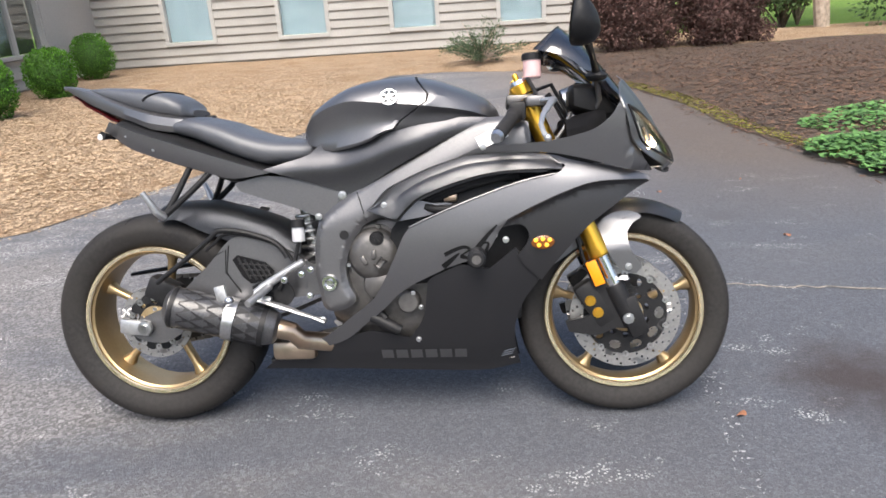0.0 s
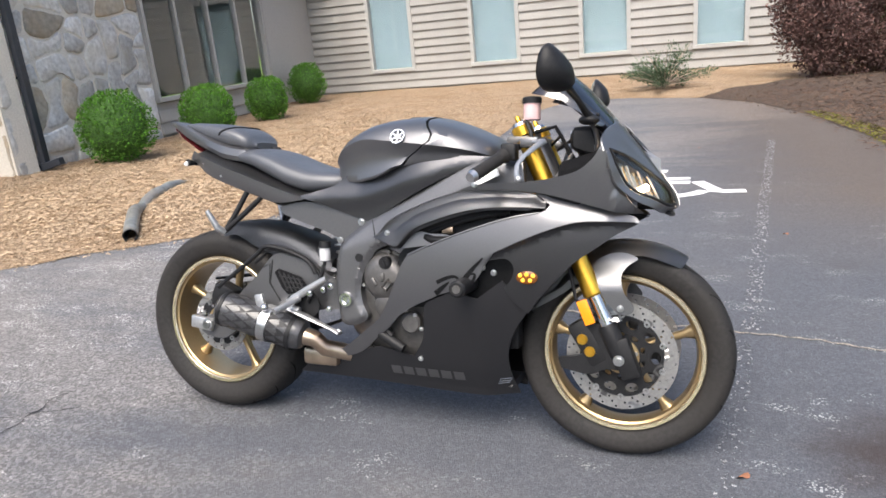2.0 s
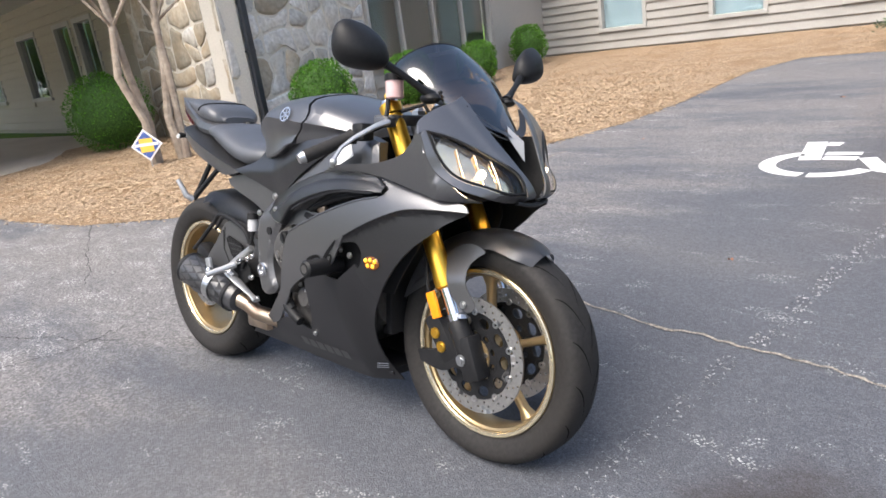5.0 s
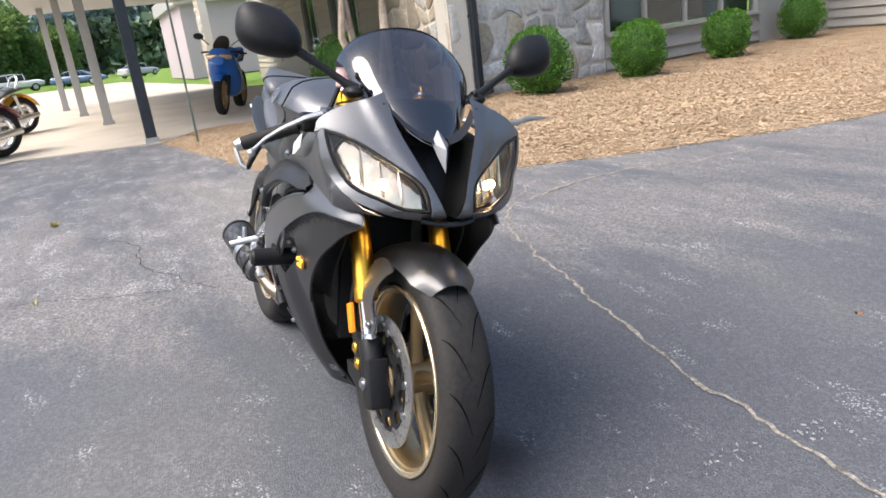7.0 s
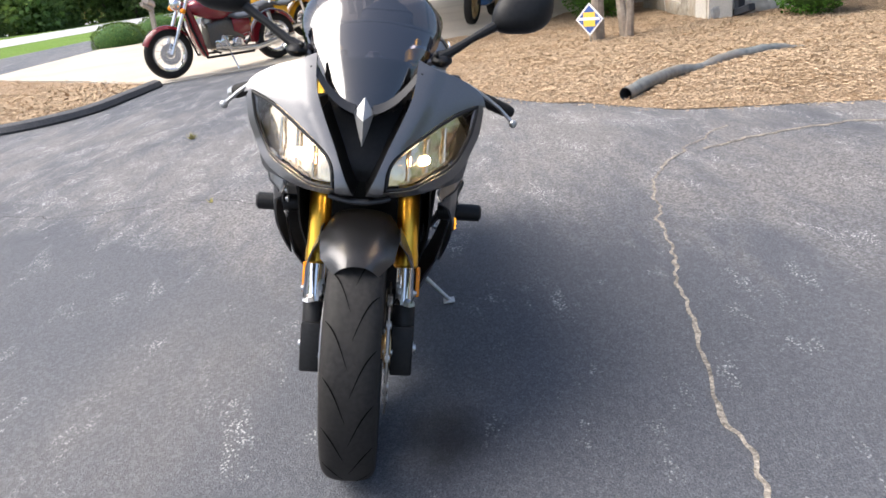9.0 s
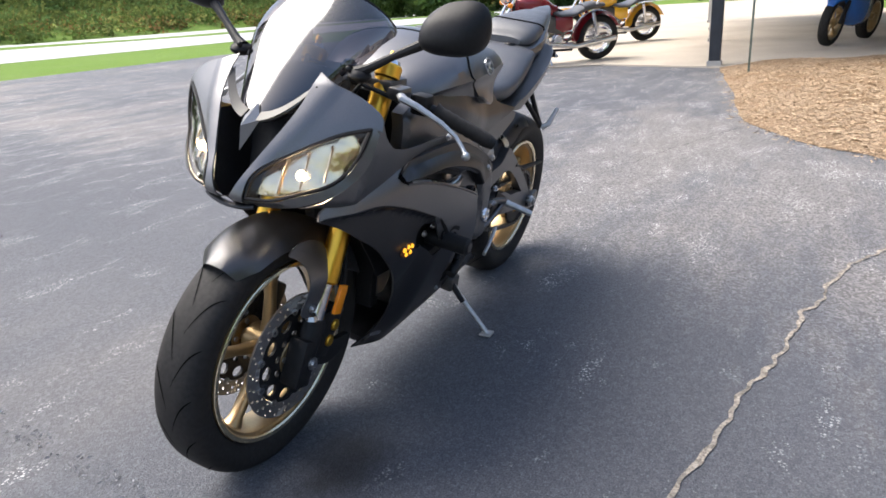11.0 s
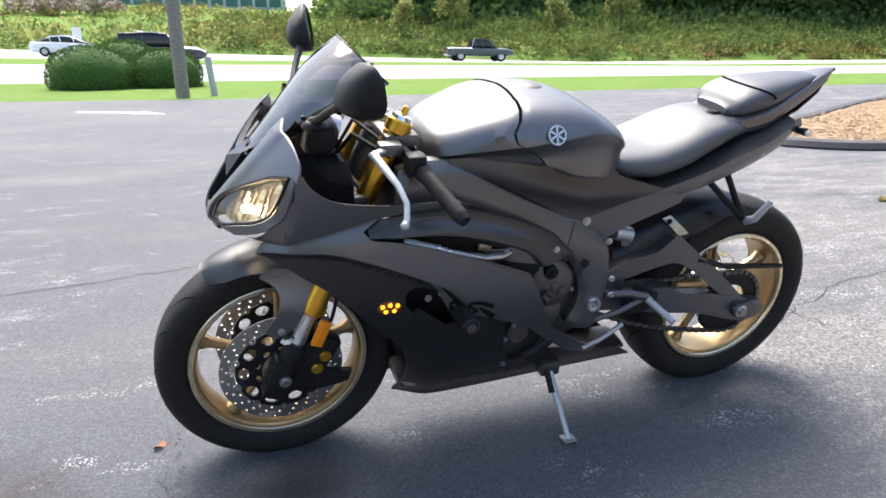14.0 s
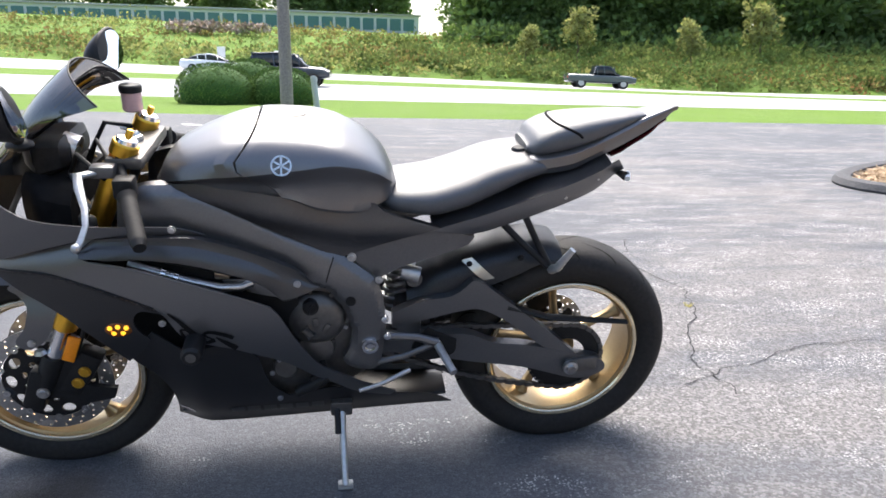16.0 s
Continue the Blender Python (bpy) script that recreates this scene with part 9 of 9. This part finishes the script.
def cruiser(m, color, label, scale=1.0):
    t = thing("cruiser_motorcycle", label, "motorcycle", m, group="parked motorcycles")
    paint = mat("cruiser paint", color, 0.22, spread=0.05, coat=0.8)
    spoked_wheel(t, 0.82, 0.335, 0.335, 0.11, "front_wheel")
    spoked_wheel(t, -0.80, 0.325, 0.325, 0.16, "rear_wheel")
    for s in (-1, 1):
        bm = B()
        tube(bm, [(0.82, s * 0.10, 0.33), (0.58, s * 0.10, 0.80), (0.47, s * 0.10, 1.02)], [0.026, 0.024, 0.022], 12)
        part("fork_leg", bm, M_CHROME, t)
        bm = B()
        tube(bm, [(0.45, s * 0.06, 1.04), (0.46, s * 0.20, 1.12), (0.34, s * 0.38, 1.10), (0.20, s * 0.43, 1.08)], 0.012, 10)
        h = part("handlebar", bm, M_CHROME, t)
        bm = B()
        tube(bm, [(0.32, s * 0.39, 1.098), (0.18, s * 0.44, 1.076)], 0.018, 10)
        part("grip", bm, M_DARK, h)
        bm = B()
        bmesh.ops.create_uvsphere(bm, u_segments=14, v_segments=8, radius=0.055, matrix=pose(0.36, s * 0.40, 1.26) @ Matrix.Diagonal((0.4, 1.1, 0.8, 1)))
        tube(bm, [(0.36, s * 0.33, 1.10), (0.36, s * 0.38, 1.24)], 0.006, 6)
        part("mirror", bm, M_CHROME, t)
        bm = B()
        bmesh.ops.create_uvsphere(bm, u_segments=12, v_segments=8, radius=0.035, matrix=pose(0.60, s * 0.18, 0.86))
        part("turn_signal", bm, M_AMBER, t)
        bm = B()
        tube(bm, [(-0.75, s * 0.12, 0.36), (-0.66, s * 0.13, 0.70)], 0.03, 10)
        part("rear_shock", bm, M_CHROME, t)
    # mudguards
    for cx, cz, r, a0, a1, w, nm in ((0.82, 0.335, 0.36, 25, 150, 0.085, "front_mudguard"), (-0.80, 0.325, 0.38, -5, 160, 0.13, "rear_mudguard")):
        bm = B()
        rings = []
        for k in range(17):
            a = radians(a0 + (a1 - a0) * k / 16)
            rings.append([bm.verts.new((cx + (r - 0.04 * abs(q) ** 2) * math.cos(a), w * q, cz + (r - 0.04 * abs(q) ** 2) * math.sin(a))) for q in [-1 + 2 * j / 6 for j in range(7)]])
        for a, b in zip(rings, rings[1:]):
            for j in range(6):
                bm.faces.new((a[j], a[j + 1], b[j + 1], b[j]))
        bmesh.ops.solidify(bm, geom=list(bm.faces), thickness=0.004)
        part(nm, bm, paint, t)
    part("fuel_tank", loft(dense([(-0.14, 0.70, 0.80, 0.08), (0.02, 0.66, 0.90, 0.15), (0.20, 0.68, 0.97, 0.18), (0.36, 0.74, 0.96, 0.15), (0.46, 0.80, 0.92, 0.08)], 4), 20, 2.3), paint, t)
    part("side_cover", loft([(-0.36, 0.45, 0.66, 0.13), (-0.22, 0.42, 0.70, 0.15), (-0.10, 0.46, 0.68, 0.13)], 16, 3), paint, t)
    part("rider_seat", loft(dense([(-0.52, 0.68, 0.78, 0.14), (-0.36, 0.64, 0.72, 0.17), (-0.18, 0.64, 0.72, 0.15), (-0.06, 0.68, 0.76, 0.08)], 3), 18, 2.4), M_SEAT, t)
    part("passenger_seat", loft(dense([(-0.86, 0.75, 0.80, 0.08), (-0.68, 0.72, 0.83, 0.12), (-0.52, 0.70, 0.80, 0.13)], 3), 18, 2.4), M_SEAT, t)
    for px, rot in ((0.13, -28), (-0.07, 28)):
        cyl = pose(px, 0, 0.50, 0, -rot, 0)
        bm = B()
        prof = [(0.0, -0.04)]
        for k in range(8):
            z = -0.02 + 0.026 * k
            prof += [(0.062, z), (0.082, z + 0.003), (0.082, z + 0.011), (0.062, z + 0.014)]
        prof += [(0.075, 0.19), (0.06, 0.24), (0.0, 0.25)]
        lathe(bm, prof, "z", 24, cyl)
        part("cylinder", bm, M_ALLOY, t, angle=20)
    part("crankcase", loft(dense([(-0.22, 0.28, 0.46, 0.10), (0.0, 0.22, 0.50, 0.16), (0.20, 0.26, 0.46, 0.12)], 3), 20, 2.6), M_CHROME, t)
    bm = B()
    lathe(bm, [(0, 0.19), (0.07, 0.185), (0.095, 0.165), (0.10, 0.12), (0, 0.12)], "y", 28, pose(0.05, 0, 0.38))
    lathe(bm, [(0, 0.185), (0.06, 0.18), (0.075, 0.16), (0.08, 0.12), (0, 0.12)], "y", 28, pose(-0.13, 0, 0.36))
    part("engine_cover", bm, M_CHROME, t)
    bm = B()
    for s in (-1, 1):
        tube(bm, [(0.52, s * 0.05, 0.90), (0.50, s * 0.12, 0.62), (0.36, s * 0.14, 0.22), (-0.35, s * 0.14, 0.20), (-0.55, s * 0.14, 0.42)], 0.018, 8)
    tube(bm, [(0.48, 0, 0.92), (0.0, 0, 0.80), (-0.45, 0, 0.62)], 0.028, 8)
    part("frame", bm, M_DARK, t)
    part("radiator_shroud", loft(dense([(0.30, 0.20, 0.36, 0.06), (0.36, 0.22, 0.62, 0.10), (0.44, 0.42, 0.86, 0.11), (0.50, 0.74, 0.95, 0.07)], 3), 18, 3.0), paint, t)
    part("engine_block", loft(dense([(-0.24, 0.30, 0.62, 0.11), (0.0, 0.26, 0.70, 0.13), (0.26, 0.30, 0.66, 0.11)], 2), 18, 3.5), M_ENGINE, t)
    bm = B()
    tube(bm, [(0.10, 0.15, 0.48), (0.02, 0.19, 0.30), (-0.40, 0.20, 0.26), (-1.0, 0.20, 0.34)], [0.03, 0.034, 0.040, 0.042], 14)
    part("exhaust", bm, M_CHROME, t)
    for dz in (0.0, 0.10):
        bm = B()
        tube(bm, [(0.18, -0.16, 0.55), (0.24, -0.19, 0.35), (0.05, -0.20, 0.26), (-0.40, -0.20, 0.27 + dz), (-1.05, -0.20, 0.30 + dz)], [0.022, 0.022, 0.026, 0.034, 0.034], 14)
        part("exhaust", bm, M_CHROME, t)
    bm = B()
    bmesh.ops.create_uvsphere(bm, u_segments=20, v_segments=12, radius=0.09, matrix=pose(0.60, 0, 0.93) @ Matrix.Diagonal((0.9, 1, 1, 1)))
    part("headlamp", bm, M_CHROME, t)
    bm = B()
    tube(bm, [(-0.72, 0.09, 0.78), (-0.80, 0.09, 0.96), (-0.83, 0, 1.00), (-0.80, -0.09, 0.96), (-0.72, -0.09, 0.78)], 0.016, 8)
    part("sissy_bar", bm, M_CHROME, t)
    bm = B()
    tube(bm, [(0.02, 0.14, 0.26), (0.0, 0.30, 0.02)], 0.012, 8)
    part("side_stand", bm, M_CHROME, t)
    bm = B()
    for s in (-1, 1):
        tube(bm, [(0.25, s * 0.15, 0.30), (0.25, s * 0.32, 0.29)], 0.014, 8)
    part("footrest", bm, M_DARK, t)
    return t


cruiser(pose(-9.5, -2.42, 0.03, -8, 0, -50) @ Matrix.Scale(1.14, 4), (0.22, 0.012, 0.02), "dark red chrome cruiser motorcycle parked on concrete")
cruiser(pose(-13.6, -2.4, 0.06, -8, 0, -50) @ Matrix.Scale(1.14, 4), (0.75, 0.42, 0.03), "yellow cruiser motorcycle parked behind the red one")


def blue_sport(m):
    t = thing("blue_motorcycle", "blue faired sport motorcycle parked on the porch walk", "motorcycle", m, group="parked motorcycles")
    blue = mat("blue paint", (0.03, 0.16, 0.55), 0.25, spread=0.05, coat=0.6)
    wheel(t, "front_wheel", 0.69, 0.30, 0.30, 0.12, 0.215, 0.09, 5, 10, "black front wheel")
    wheel(t, "rear_wheel", -0.69, 0.31, 0.31, 0.15, 0.215, 0.12, 5, 30, "black rear wheel")
    part("side_fairing", loft(dense([(-0.25, 0.30, 0.45, 0.14), (0.0, 0.22, 0.70, 0.20), (0.25, 0.24, 0.84, 0.23), (0.48, 0.42, 0.92, 0.22), (0.66, 0.68, 0.98, 0.17), (0.80, 0.74, 0.86, 0.08)], 4), 22, 2.8), blue, t)
    part("windscreen", loft(dense([(0.36, 0.96, 1.16, 0.10), (0.52, 0.94, 1.08, 0.12), (0.66, 0.92, 0.98, 0.09)], 3), 16, 2.4), M_SMOKE, t)
    part("fuel_tank", loft(dense([(-0.18, 0.76, 0.82, 0.08), (0.0, 0.76, 0.98, 0.17), (0.2, 0.78, 1.0, 0.18), (0.34, 0.82, 0.92, 0.12)], 3), 20, 2.5), blue, t)
    part("seat", loft(dense([(-0.62, 0.82, 0.94, 0.10), (-0.40, 0.76, 0.85, 0.14), (-0.18, 0.76, 0.82, 0.11)], 3), 18, 2.5), M_SEAT, t)
    part("tail_cowl", loft(dense([(-1.0, 0.96, 0.98, 0.02), (-0.80, 0.86, 0.97, 0.09), (-0.50, 0.74, 0.86, 0.13)], 3), 18, 3), blue, t)
    part("front_mudguard", loft(dense([(0.42, 0.46, 0.52, 0.06), (0.60, 0.56, 0.63, 0.08), (0.80, 0.55, 0.61, 0.07), (0.90, 0.50, 0.53, 0.04)], 3), 16, 2.4), blue, t)
    part("engine", loft([(-0.3, 0.28, 0.6, 0.13), (0.1, 0.22, 0.7, 0.15)], 14, 4), M_ENGINE, t)
    bm = B()
    tube(bm, [(0.1, -0.15, 0.26), (-0.3, -0.18, 0.28), (-0.75, -0.20, 0.42)], [0.03, 0.05, 0.055], 14)
    part("silencer", bm, M_ALLOY, t)
    for s in (-1, 1):
        bm = B()
        tube(bm, [(0.69, s * 0.10, 0.30), (0.45, s * 0.10, 0.80)], 0.027, 12)
        part("fork_leg", bm, M_DARK, t)
        bm = B()
        box(bm, -0.02, 0.03, -0.10, 0.10, -0.035, 0.035, 0.02, pose(0.735, s * 0.095, 0.86, 0, 25, s * 25))
        part("headlight", bm, M_REFLECT, t)
        bm = B()
        tube(bm, [(0.56, s * 0.16, 1.02), (0.50, s * 0.30, 1.12)], 0.008, 6)
        bmesh.ops.create_uvsphere(bm, u_segments=14, v_segments=8, radius=0.07, matrix=pose(0.49, s * 0.33, 1.14) @ Matrix.Diagonal((0.5, 1.1, 0.7, 1)))
        part("mirror", bm, M_DARK, t)
        bm = B()
        tube(bm, [(0.40, s * 0.10, 0.93), (0.32, s * 0.34, 0.90)], 0.015, 8)
        part("handlebar", bm, M_DARK, t)
    return t


blue_sport(pose(-12.0, 2.05, 0.06, -8, 0, -22) @ Matrix.Scale(1.2, 4))
